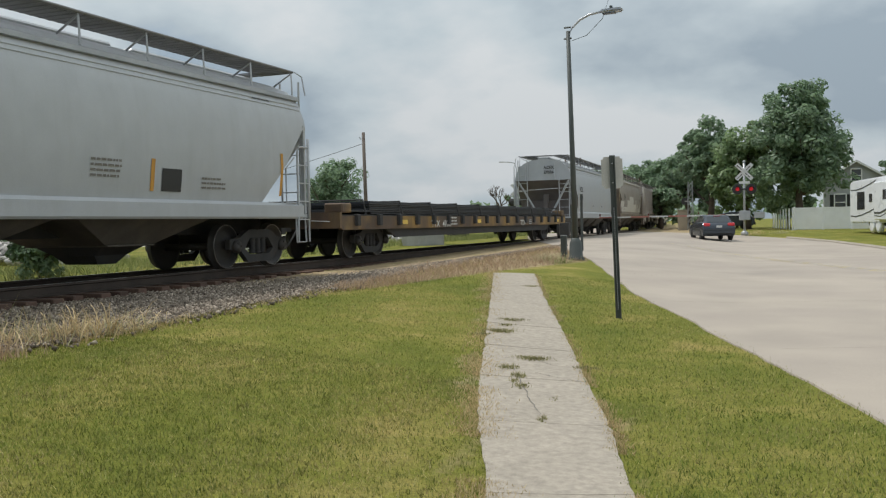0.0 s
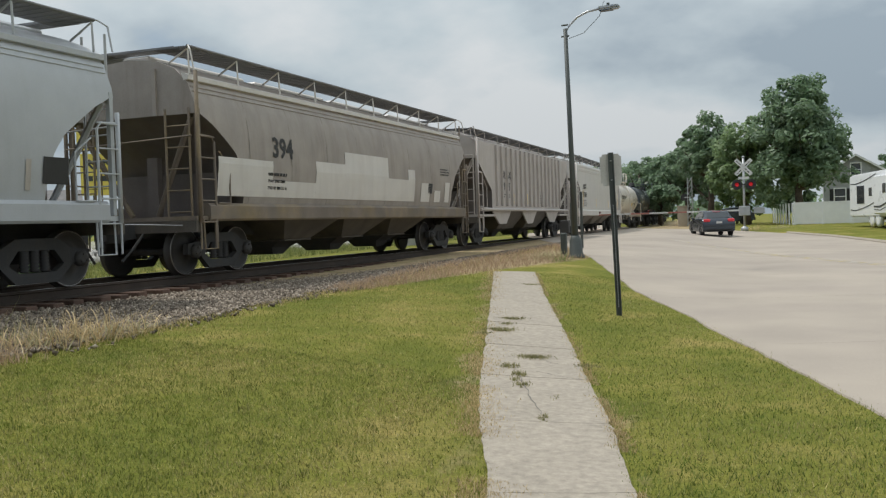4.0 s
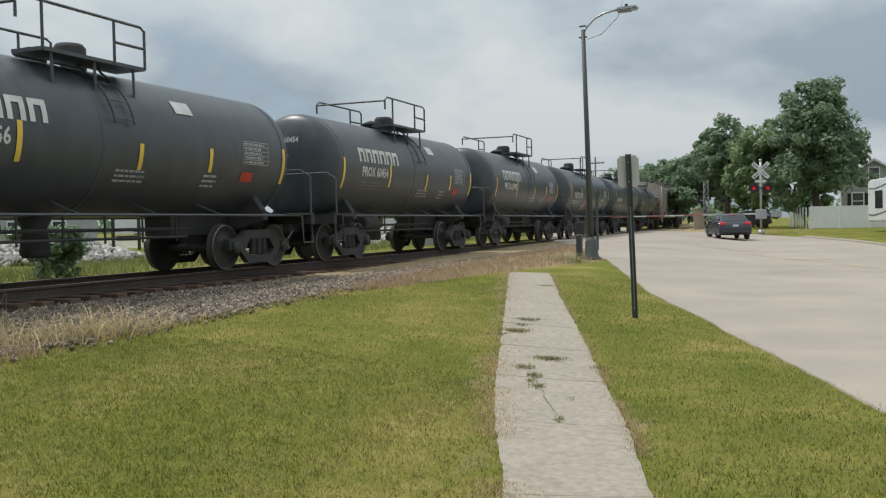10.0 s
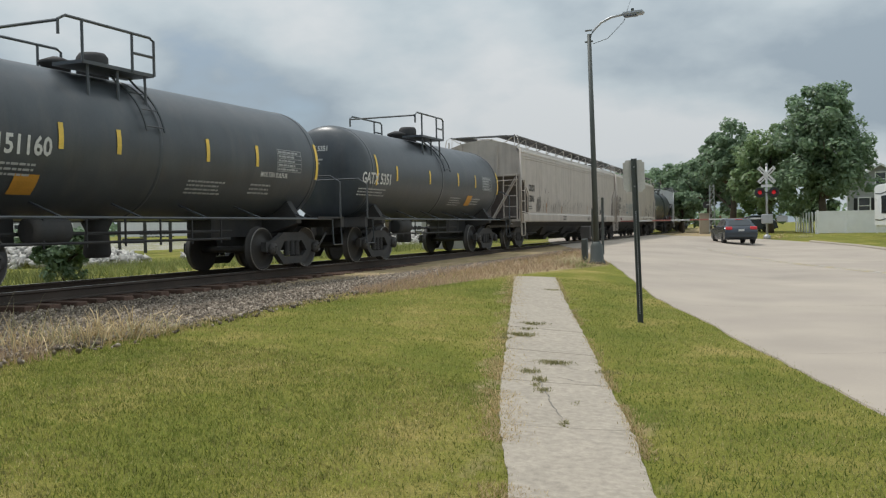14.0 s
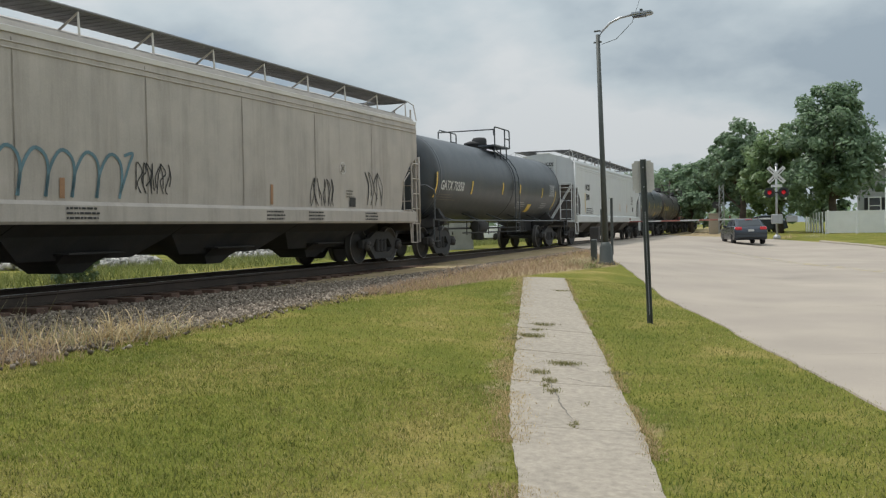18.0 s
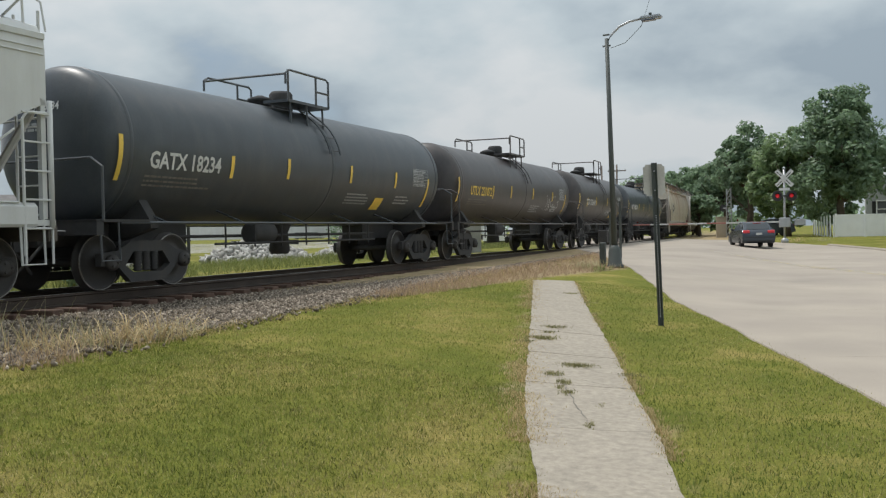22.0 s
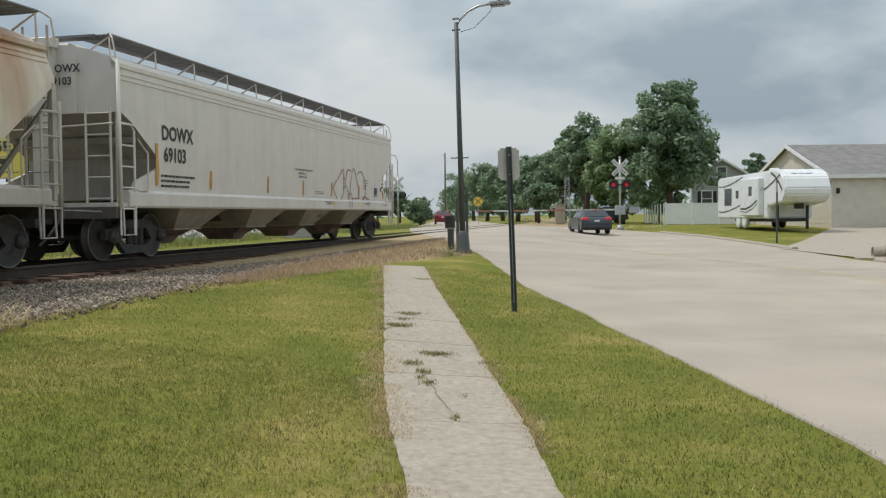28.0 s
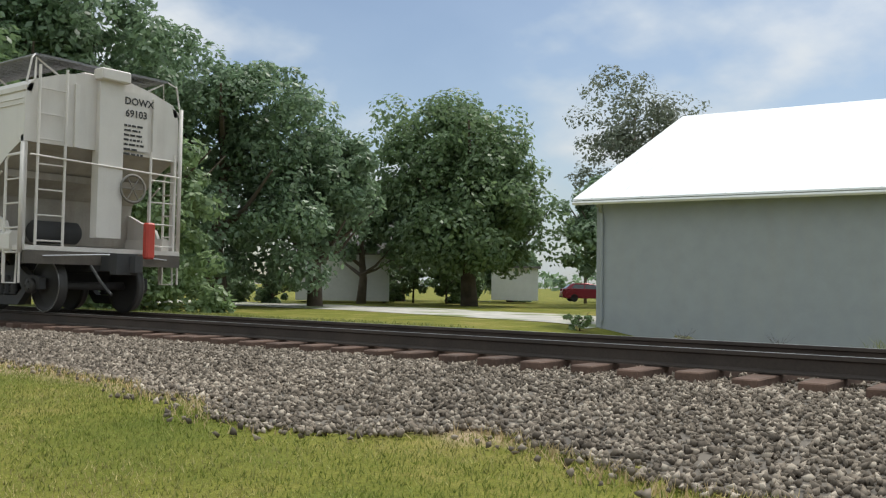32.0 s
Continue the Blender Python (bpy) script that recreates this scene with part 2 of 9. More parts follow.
# ---- materials ----
def surface(name, colour, rough=0.6, metal=0.0, var=0.18, scale=2.0, bump=0.15, fine=40.0, dirt=None, streak=0.0, run=(2.5, 2.5, 0.22), spec=0.5, second=None, patch=(0.45, 0.6), patch_scale=0.6):
    """Paint, metal, stone and the like: two scales of change, relief, and streaks of dirt that run down."""
    m = bpy.data.materials.new(name)
    m.use_nodes = True
    nt = m.node_tree
    N, L = nt.nodes.new, nt.links.new
    b = nt.nodes["Principled BSDF"]
    co, info, add = N("ShaderNodeTexCoord"), N("ShaderNodeObjectInfo"), N("ShaderNodeVectorMath")
    mul = N("ShaderNodeMath"); mul.operation = "MULTIPLY"; mul.inputs[1].default_value = 37.0
    L(info.outputs["Random"], mul.inputs[0])
    L(co.outputs["Object"], add.inputs[0]); L(mul.outputs[0], add.inputs[1])
    n1, n2 = N("ShaderNodeTexNoise"), N("ShaderNodeTexNoise")
    n1.inputs["Scale"].default_value, n1.inputs["Detail"].default_value = scale, 5.0
    n2.inputs["Scale"].default_value, n2.inputs["Detail"].default_value = fine, 3.0
    L(add.outputs[0], n1.inputs["Vector"]); L(add.outputs[0], n2.inputs["Vector"])
    sumn = N("ShaderNodeMath"); sumn.operation = "MULTIPLY_ADD"; sumn.inputs[1].default_value = 0.4
    L(n2.outputs["Fac"], sumn.inputs[0]); L(n1.outputs["Fac"], sumn.inputs[2])
    rng = N("ShaderNodeMapRange")
    rng.inputs["From Min"].default_value, rng.inputs["From Max"].default_value = 0.45, 0.95
    rng.inputs["To Min"].default_value, rng.inputs["To Max"].default_value = 1 - var, 1 + var
    L(sumn.outputs[0], rng.inputs["Value"])
    last = None
    base = N("ShaderNodeRGB"); base.outputs[0].default_value = (*colour, 1)
    last = base.outputs[0]
    if second:
        n3 = N("ShaderNodeTexNoise"); n3.inputs["Scale"].default_value, n3.inputs["Detail"].default_value = patch_scale, 6.0
        L(add.outputs[0], n3.inputs["Vector"])
        r3 = N("ShaderNodeMapRange"); r3.inputs["From Min"].default_value, r3.inputs["From Max"].default_value = patch
        L(n3.outputs["Fac"], r3.inputs["Value"])
        mx = N("ShaderNodeMix"); mx.data_type = "RGBA"; mx.inputs["B"].default_value = (*second, 1)
        L(r3.outputs[0], mx.inputs["Factor"]); L(last, mx.inputs["A"])
        last = mx.outputs["Result"]
    if dirt:
        mp = N("ShaderNodeMapping"); mp.inputs["Scale"].default_value = run
        L(add.outputs[0], mp.inputs[0])
        n4 = N("ShaderNodeTexNoise"); n4.inputs["Scale"].default_value, n4.inputs["Detail"].default_value, n4.inputs["Roughness"].default_value = 1.2, 6.0, 0.65
        L(mp.outputs[0], n4.inputs["Vector"])
        r4 = N("ShaderNodeMapRange"); r4.inputs["From Min"].default_value, r4.inputs["From Max"].default_value = 0.47, 0.75
        r4.inputs["To Max"].default_value = streak
        L(n4.outputs["Fac"], r4.inputs["Value"])
        mx = N("ShaderNodeMix"); mx.data_type = "RGBA"; mx.inputs["B"].default_value = (*dirt, 1)
        L(r4.outputs[0], mx.inputs["Factor"]); L(last, mx.inputs["A"])
        last = mx.outputs["Result"]
    sc = N("ShaderNodeVectorMath"); sc.operation = "SCALE"
    L(last, sc.inputs[0]); L(rng.outputs[0], sc.inputs["Scale"])
    L(sc.outputs[0], b.inputs["Base Color"])
    rr = N("ShaderNodeMapRange"); rr.inputs["To Min"].default_value, rr.inputs["To Max"].default_value = max(0.02, rough - 0.12), min(1.0, rough + 0.12)
    L(n1.outputs["Fac"], rr.inputs["Value"]); L(rr.outputs[0], b.inputs["Roughness"])
    b.inputs["Metallic"].default_value = metal
    b.inputs["Specular IOR Level"].default_value = spec
    if bump:
        bp = N("ShaderNodeBump"); bp.inputs["Strength"].default_value, bp.inputs["Distance"].default_value = bump, 0.02
        L(sumn.outputs[0], bp.inputs["Height"]); L(bp.outputs[0], b.inputs["Normal"])
    return m


def glow(name, colour, strength):
    m = bpy.data.materials.new(name)
    m.use_nodes = True
    b = m.node_tree.nodes["Principled BSDF"]
    b.inputs["Base Color"].default_value = (*colour, 1)
    b.inputs["Emission Color"].default_value = (*colour, 1)
    b.inputs["Emission Strength"].default_value = strength
    return m


def pane(name, colour=(0.03, 0.035, 0.04), rough=0.08):
    return surface(name, colour, rough, 0, 0.1, 1.0, 0.0, spec=0.8)


GREY_PAINT = surface("grey_paint", (0.44, 0.455, 0.47), 0.5, dirt=(0.3, 0.29, 0.28), streak=0.2, var=0.06)
WHITE_PAINT = surface("white_paint", (0.64, 0.605, 0.565), 0.5, dirt=(0.42, 0.35, 0.31), streak=0.28, var=0.06)
TAN_PAINT = surface("tan_paint", (0.45, 0.405, 0.36), 0.55, dirt=(0.22, 0.185, 0.155), streak=0.5, var=0.12)
RIB_PAINT = surface("pale_pinkish_paint", (0.46, 0.415, 0.385), 0.55, dirt=(0.3, 0.255, 0.22), streak=0.4, var=0.1)
BROWN_SILL = surface("rusty_brown_sill", (0.19, 0.155, 0.125), 0.75, dirt=(0.34, 0.24, 0.08), streak=0.6, run=(0.5, 0.5, 0.5), var=0.25)
BROWN_TANK = surface("brownish_black_tank_paint", (0.072, 0.066, 0.066), 0.42, dirt=(0.13, 0.1, 0.09), streak=0.5, var=0.25)
SEAM = surface("dirty_seam", (0.25, 0.22, 0.19), 0.7, var=0.4, fine=8)
GATE_RUST = surface("rusty_pink_gate", (0.22, 0.15, 0.13), 0.85, var=0.4, dirt=(0.09, 0.07, 0.06), streak=0.6)
BROWN_GREY = surface("brown_grey_paint", (0.335, 0.295, 0.262), 0.6, dirt=(0.2, 0.16, 0.13), streak=0.5, var=0.14)
RUSTY_PAINT = surface("rusty_cream_paint", (0.66, 0.6, 0.5), 0.6, dirt=(0.4, 0.25, 0.14), streak=0.55, run=(0.9, 0.8, 0.05), var=0.12)


def rust_runs(m, colour):
    """Orange rust that bleeds from the roof seam and runs down the sheet in a few long streaks."""
    nt = m.node_tree
    N, L = nt.nodes.new, nt.links.new
    co, cut = N("ShaderNodeTexCoord"), N("ShaderNodeSeparateXYZ")
    L(co.outputs["Object"], cut.inputs[0])
    mp = N("ShaderNodeMapping"); mp.inputs["Scale"].default_value = (0.1, 1.0, 0.045)
    L(co.outputs["Object"], mp.inputs[0])
    n = N("ShaderNodeTexNoise"); n.inputs["Scale"].default_value, n.inputs["Detail"].default_value, n.inputs["Roughness"].default_value = 0.8, 5.0, 0.6
    L(mp.outputs[0], n.inputs["Vector"])
    reach = N("ShaderNodeMapRange")
    reach.inputs["From Min"].default_value, reach.inputs["From Max"].default_value = 1.3, 3.75
    reach.inputs["To Min"].default_value, reach.inputs["To Max"].default_value = -0.1, 0.13
    L(cut.outputs["Z"], reach.inputs["Value"])
    total = N("ShaderNodeMath"); L(n.outputs["Fac"], total.inputs[0]); L(reach.outputs[0], total.inputs[1])
    fac = N("ShaderNodeMapRange"); fac.inputs["From Min"].default_value, fac.inputs["From Max"].default_value = 0.53, 0.78
    fac.inputs["To Max"].default_value = 0.85
    L(total.outputs[0], fac.inputs["Value"])
    base = nt.nodes["Principled BSDF"].inputs["Base Color"]
    mix = N("ShaderNodeMix"); mix.data_type = "RGBA"; mix.inputs["B"].default_value = (*colour, 1)
    L(fac.outputs[0], mix.inputs["Factor"]); L(base.links[0].from_socket, mix.inputs["A"]); L(mix.outputs["Result"], base)


rust_runs(RUSTY_PAINT, (0.36, 0.15, 0.055))
BLACK_PAINT = surface("black_tank_paint", (0.06, 0.069, 0.078), 0.38, dirt=(0.12, 0.112, 0.108), streak=0.4, var=0.2)
CREAM_TANK = surface("cream_tank_paint", (0.76, 0.7, 0.635), 0.42, dirt=(0.45, 0.38, 0.29), streak=0.3, var=0.05)
UNDER = surface("dark_underframe", (0.046, 0.046, 0.047), 0.85, var=0.3, dirt=(0.085, 0.07, 0.056), streak=0.4)
GRIMY = surface("grimy_grey_steel", (0.2, 0.185, 0.165), 0.7, dirt=(0.1, 0.08, 0.06), streak=0.6)
STEEL = surface("worn_steel", (0.32, 0.31, 0.3), 0.35, 0.9)
WHEEL = surface("wheel_steel", (0.055, 0.052, 0.05), 0.65, 0.2, var=0.3)
RAIL_STEEL = surface("rusty_rail", (0.055, 0.042, 0.034), 0.8, 0.1, var=0.35)
GALV = surface("galvanised", (0.42, 0.43, 0.44), 0.45, 0.6)
STRIPE = surface("yellow_reflective", (0.8, 0.55, 0.09), 0.4, var=0.2)
ORANGE = surface("faded_orange", (0.55, 0.27, 0.04), 0.5, var=0.2)
WHITE_MARK = surface("white_lettering", (0.62, 0.62, 0.6), 0.6, var=0.2)
BLACK_MARK = surface("black_lettering", (0.03, 0.03, 0.03), 0.6, var=0.2)
RED_MARK = surface("red_marking", (0.5, 0.06, 0.04), 0.5, var=0.2)
YELLOW_CAR = surface("old_yellow_paint", (0.29, 0.18, 0.055), 0.7, dirt=(0.12, 0.07, 0.04), streak=0.8, second=(0.1, 0.07, 0.05), patch=(0.38, 0.55), var=0.25)
BOARD = surface("grimy_running_board", (0.2, 0.2, 0.205), 0.6, 0.3, var=0.3)
PLATE = surface("dark_steel_plate", (0.05, 0.052, 0.056), 0.6, 0.2, var=0.3)
CONCRETE = surface("old_concrete", (0.37, 0.322, 0.26), 0.9, var=0.22, scale=16.0, fine=70, bump=0.12, second=(0.335, 0.292, 0.235), patch_scale=2.4, patch=(0.4, 0.7))
ROAD_MAT = surface("worn_concrete_road", (0.39, 0.335, 0.275), 0.85, var=0.12, scale=0.7, fine=50, bump=0.06, second=(0.35, 0.3, 0.25), patch_scale=0.25)
WOOD_TIE = surface("creosoted_tie", (0.12, 0.073, 0.053), 0.9, var=0.45, fine=30, bump=0.6)
POLE_WOOD = surface("weathered_pole", (0.16, 0.13, 0.11), 0.9, var=0.3)
BARK = surface("bark", (0.11, 0.085, 0.065), 0.95, var=0.4, bump=0.8)
VINYL = surface("white_vinyl", (0.8, 0.81, 0.82), 0.5, var=0.05)
SIDING = surface("grey_siding", (0.34, 0.35, 0.35), 0.7, var=0.1)
TRIM = surface("white_trim", (0.75, 0.75, 0.74), 0.6, var=0.05)
SHINGLE = surface("grey_shingle", (0.2, 0.19, 0.185), 0.95, var=0.25, fine=25)
BEIGE = surface("beige_stucco", (0.62, 0.57, 0.49), 0.85, var=0.08)
SHED_WALL = surface("pale_painted_block", (0.33, 0.355, 0.38), 0.8, var=0.06, dirt=(0.36, 0.35, 0.32), streak=0.3)
SHED_ROOF = surface("white_metal_roof", (0.88, 0.89, 0.9), 0.4, var=0.04)
GLASS = pane("dark_window")
DARK_POLE = surface("dark_green_metal", (0.08, 0.09, 0.085), 0.6, 0.2)
SIGN_BACK = surface("sign_back_aluminium", (0.5, 0.48, 0.45), 0.55, 0.1)
TYRE = surface("tyre", (0.02, 0.02, 0.02), 0.85)
STONE = surface("ballast_grey", (0.13, 0.11, 0.088), 0.9, var=0.5)
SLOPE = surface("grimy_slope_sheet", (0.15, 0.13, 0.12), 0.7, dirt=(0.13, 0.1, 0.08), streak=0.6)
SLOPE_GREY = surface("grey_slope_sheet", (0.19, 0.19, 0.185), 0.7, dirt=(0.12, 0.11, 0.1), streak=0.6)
RUST_STRIPE = surface("rust_faded_stripe", (0.36, 0.2, 0.11), 0.7, var=0.35)
FADED_INK = surface("faded_white_print", (0.4, 0.41, 0.41), 0.7, var=0.2)


def by_island(name, low, high, rough=0.9, sheen=0.0, through=0.0, sway=0.4, middle=None):
    """Loose pieces in one mesh: each takes its own tone between two colours."""
    m = bpy.data.materials.new(name)
    m.use_nodes = True
    nt = m.node_tree
    N, L = nt.nodes.new, nt.links.new
    b = nt.nodes["Principled BSDF"]
    geo, ramp, n = N("ShaderNodeNewGeometry"), N("ShaderNodeValToRGB"), N("ShaderNodeTexNoise")
    ramp.color_ramp.elements[0].color, ramp.color_ramp.elements[1].color = (*low, 1), (*high, 1)
    if middle:
        ramp.color_ramp.elements.new(0.72).color = (*middle, 1)
    L(geo.outputs["Random Per Island"], ramp.inputs[0])
    n.inputs["Scale"].default_value = 0.35
    L(geo.outputs["Position"], n.inputs["Vector"])
    rng = N("ShaderNodeMapRange"); rng.inputs["To Min"].default_value, rng.inputs["To Max"].default_value = 1 - sway, 1 + sway
    L(n.outputs["Fac"], rng.inputs["Value"])
    sc = N("ShaderNodeVectorMath"); sc.operation = "SCALE"
    L(ramp.outputs[0], sc.inputs[0]); L(rng.outputs[0], sc.inputs["Scale"]); L(sc.outputs[0], b.inputs["Base Color"])
    b.inputs["Roughness"].default_value = rough
    b.inputs["Specular IOR Level"].default_value = sheen or 0.25
    if through:
        tr, mix = N("ShaderNodeBsdfTranslucent"), N("ShaderNodeMixShader")
        L(sc.outputs[0], tr.inputs["Color"])
        mix.inputs[0].default_value = through
        L(b.outputs[0], mix.inputs[1]); L(tr.outputs[0], mix.inputs[2])
        L(mix.outputs[0], nt.nodes["Material Output"].inputs["Surface"])
    return m


PEBBLE = by_island("ballast_stones", (0.095, 0.077, 0.06), (0.48, 0.41, 0.33), middle=(0.265, 0.218, 0.17))
RUBBLE = by_island("pale_rubble", (0.25, 0.24, 0.22), (0.62, 0.6, 0.56))
LEAF = by_island("maple_leaves", (0.15, 0.225, 0.13), (0.28, 0.385, 0.23), 0.45, 0.6, through=0.5, sway=0.25)
LEAF_LIGHT = by_island("light_leaves", (0.17, 0.25, 0.12), (0.3, 0.4, 0.19), 0.45, 0.6, through=0.5, sway=0.25)
LEAF_GREY = by_island("thin_grey_leaves", (0.13, 0.15, 0.11), (0.23, 0.26, 0.19), 0.6, 0.6, through=0.4, sway=0.2)


def turf(name, low, high):
    """Blades of a patchy lawn: green tufts, straw-coloured tufts, and tones of their own."""
    m = by_island(name, low, high, 0.7, through=0.35, sway=0.15)
    nt = m.node_tree
    N, L = nt.nodes.new, nt.links.new
    geo = N("ShaderNodeNewGeometry")
    straw = N("ShaderNodeValToRGB")
    straw.color_ramp.elements[0].color, straw.color_ramp.elements[1].color = (0.25, 0.19, 0.056, 1), (0.62, 0.52, 0.25, 1)
    L(geo.outputs["Random Per Island"], straw.inputs[0])
    wide, tuft = N("ShaderNodeTexNoise"), N("ShaderNodeTexNoise")
    wide.inputs["Scale"].default_value, wide.inputs["Detail"].default_value, wide.inputs["Roughness"].default_value = 0.55, 7.0, 0.68
    tuft.inputs["Scale"].default_value, tuft.inputs["Detail"].default_value = 9.0, 4.0
    L(geo.outputs["Position"], wide.inputs["Vector"]); L(geo.outputs["Position"], tuft.inputs["Vector"])
    part_of = N("ShaderNodeMath"); part_of.operation = "MULTIPLY_ADD"; part_of.inputs[1].default_value = 0.22
    L(geo.outputs["Random Per Island"], part_of.inputs[0]); L(wide.outputs["Fac"], part_of.inputs[2])
    fac = N("ShaderNodeMapRange"); fac.inputs["From Min"].default_value, fac.inputs["From Max"].default_value = 0.57, 0.8
    L(part_of.outputs[0], fac.inputs["Value"])
    tone = N("ShaderNodeMapRange"); tone.inputs["From Min"].default_value, tone.inputs["From Max"].default_value = 0.35, 0.65
    tone.inputs["To Min"].default_value, tone.inputs["To Max"].default_value = 0.66, 1.3
    L(tuft.outputs["Fac"], tone.inputs["Value"])
    base = nt.nodes["Principled BSDF"].inputs["Base Color"]
    green = base.links[0].from_socket
    mix, sc = N("ShaderNodeMix"), N("ShaderNodeVectorMath")
    mix.data_type, sc.operation = "RGBA", "SCALE"
    L(fac.outputs[0], mix.inputs["Factor"]); L(green, mix.inputs["A"]); L(straw.outputs[0], mix.inputs["B"])
    L(mix.outputs["Result"], sc.inputs[0]); L(tone.outputs[0], sc.inputs["Scale"]); L(sc.outputs[0], base)
    L(sc.outputs[0], next(n for n in nt.nodes if n.type == "BSDF_TRANSLUCENT").inputs["Color"])
    return m


BLADE = turf("grass_blades", (0.126, 0.165, 0.026), (0.3, 0.328, 0.085))
BLADE_GREEN = turf("green_verge_blades", (0.1, 0.15, 0.024), (0.25, 0.29, 0.075))
DRY = by_island("dry_grass", (0.44, 0.33, 0.17), (0.72, 0.56, 0.33), 0.8, through=0.25)
PATH_WEED = by_island("path_weed_leaves", (0.17, 0.17, 0.07), (0.42, 0.38, 0.2), 0.7, through=0.3)
WEED = by_island("weed_leaves", (0.3, 0.29, 0.15), (0.52, 0.47, 0.29), 0.7, through=0.3)


def ground_material():
    m = bpy.data.materials.new("lawn")
    m.use_nodes = True
    nt = m.node_tree
    N, L = nt.nodes.new, nt.links.new
    b = nt.nodes["Principled BSDF"]
    geo = N("ShaderNodeNewGeometry")

    def noise_of(scale, detail=5.0, rough=0.55):
        n = N("ShaderNodeTexNoise")
        n.inputs["Scale"].default_value, n.inputs["Detail"].default_value, n.inputs["Roughness"].default_value = scale, detail, rough
        L(geo.outputs["Position"], n.inputs["Vector"])
        return n.outputs["Fac"]

    def ramp(fac, *stops):
        r = N("ShaderNodeValToRGB")
        e = r.color_ramp.elements
        while len(e) < len(stops):
            e.new(0.5)
        for el, (p, c) in zip(e, stops):
            el.position, el.color = p, (*c, 1)
        L(fac, r.inputs[0])
        return r.outputs[0]

    def mixed(fac, a, c):
        x = N("ShaderNodeMix"); x.data_type = "RGBA"
        L(fac, x.inputs["Factor"]); L(a, x.inputs["A"]); L(c, x.inputs["B"])
        return x.outputs["Result"]

    green = ramp(noise_of(0.6, 8.0, 0.68), (0.32, (0.12, 0.145, 0.022)), (0.52, (0.2, 0.2, 0.038)), (0.68, (0.35, 0.28, 0.095)))
    fine = ramp(noise_of(40.0, 6.0, 0.75), (0.3, (0.5, 0.5, 0.5)), (0.7, (1.35, 1.35, 1.3)))
    mul = N("ShaderNodeMix"); mul.data_type, mul.blend_type = "RGBA", "MULTIPLY"; mul.inputs["Factor"].default_value = 1.0
    L(green, mul.inputs["A"]); L(fine, mul.inputs["B"])
    dry = ramp(noise_of(3.0, 6.0, 0.7), (0.3, (0.28, 0.205, 0.12)), (0.7, (0.5, 0.385, 0.245)))
    at = N("ShaderNodeAttribute"); at.attribute_name = "dry"
    ad = N("ShaderNodeMath"); ad.operation = "ADD"; L(at.outputs["Fac"], ad.inputs[0])
    L(noise_of(1.4, 6.0, 0.7), ad.inputs[1])
    rg = N("ShaderNodeMapRange"); rg.inputs["From Min"].default_value, rg.inputs["From Max"].default_value = 0.85, 1.15
    L(ad.outputs[0], rg.inputs["Value"])
    col = mixed(rg.outputs[0], mul.outputs["Result"], dry)
    at2 = N("ShaderNodeAttribute"); at2.attribute_name = "gravel"
    ad2 = N("ShaderNodeMath"); ad2.operation = "ADD"; L(at2.outputs["Fac"], ad2.inputs[0]); L(noise_of(0.8, 6.0, 0.7), ad2.inputs[1])
    rg2 = N("ShaderNodeMapRange"); rg2.inputs["From Min"].default_value, rg2.inputs["From Max"].default_value = 0.9, 1.05
    L(ad2.outputs[0], rg2.inputs["Value"])
    stones = ramp(noise_of(30.0, 4.0, 0.7), (0.3, (0.22, 0.21, 0.19)), (0.7, (0.5, 0.48, 0.44)))
    col = mixed(rg2.outputs[0], col, stones)
    L(col, b.inputs["Base Color"])
    b.inputs["Roughness"].default_value = 0.95
    b.inputs["Specular IOR Level"].default_value = 0.15
    bp = N("ShaderNodeBump"); bp.inputs["Strength"].default_value, bp.inputs["Distance"].default_value = 0.6, 0.04
    L(noise_of(28.0, 5.0, 0.7), bp.inputs["Height"]); L(bp.outputs[0], b.inputs["Normal"])
    return m


LAWN = ground_material()


def spaced(lo, hi, a, b, fine, coarse):
    """Steps from lo to hi, fine between a and b and growing outside."""
    out = list(np.arange(a, b + fine * 0.5, fine))
    s = fine
    while out[-1] < hi:
        s = min(s * 1.35, coarse); out.append(out[-1] + s)
    s = fine
    while out[0] > lo:
        s = min(s * 1.35, coarse); out.insert(0, out[0] - s)
    return out


PATH_L = ((-12, 3.3), (0, -0.06), (5.2, -1.68), (6.27, -2.11), (7.7, -2.62), (9.9, -3.32), (12.64, -4.2), (20.0, -6.58))
PATH_R = ((-12, 4.2), (0, 0.7), (5.45, -0.88), (6.81, -1.27), (7.76, -1.58), (8.7, -1.9), (10.24, -2.4), (12.35, -3.11), (14.71, -3.93), (19.63, -5.55), (22, -6.3))


# the foot of the stone bed, in metres from the middle of the line
TOE = ((-60, 3.7), (-11, 3.8), (-8, 4.25), (-6.7, 4.6), (-5.1, 5.3), (-4.45, 4.9), (-4.1, 4.25), (-3.3, 4.6), (-2.5, 5.15), (0, 4.9), (6.3, 4.75), (9, 4.65), (10.5, 4.5), (11.7, 4.35), (13.7, 4.25), (15.5, 4.1), (18.3, 3.75), (25, 3.3), (60, 3.0))
# the outer edge of the dry strip beside it
DRY_EDGE = ((-60, 3.8), (-2, 4.8), (5, 4.6), (9, 4.3), (11.7, 4.1), (13.2, 4.4), (14.9, 5.0), (17, 5.3), (19.6, 5.7), (24, 6.6), (60, 6.6))


def toe(y):
    return along(TOE, y) + 0.22 * noise.noise((y * 1.3, 5.0, 0)) if -60 < y < 60 else 3.6


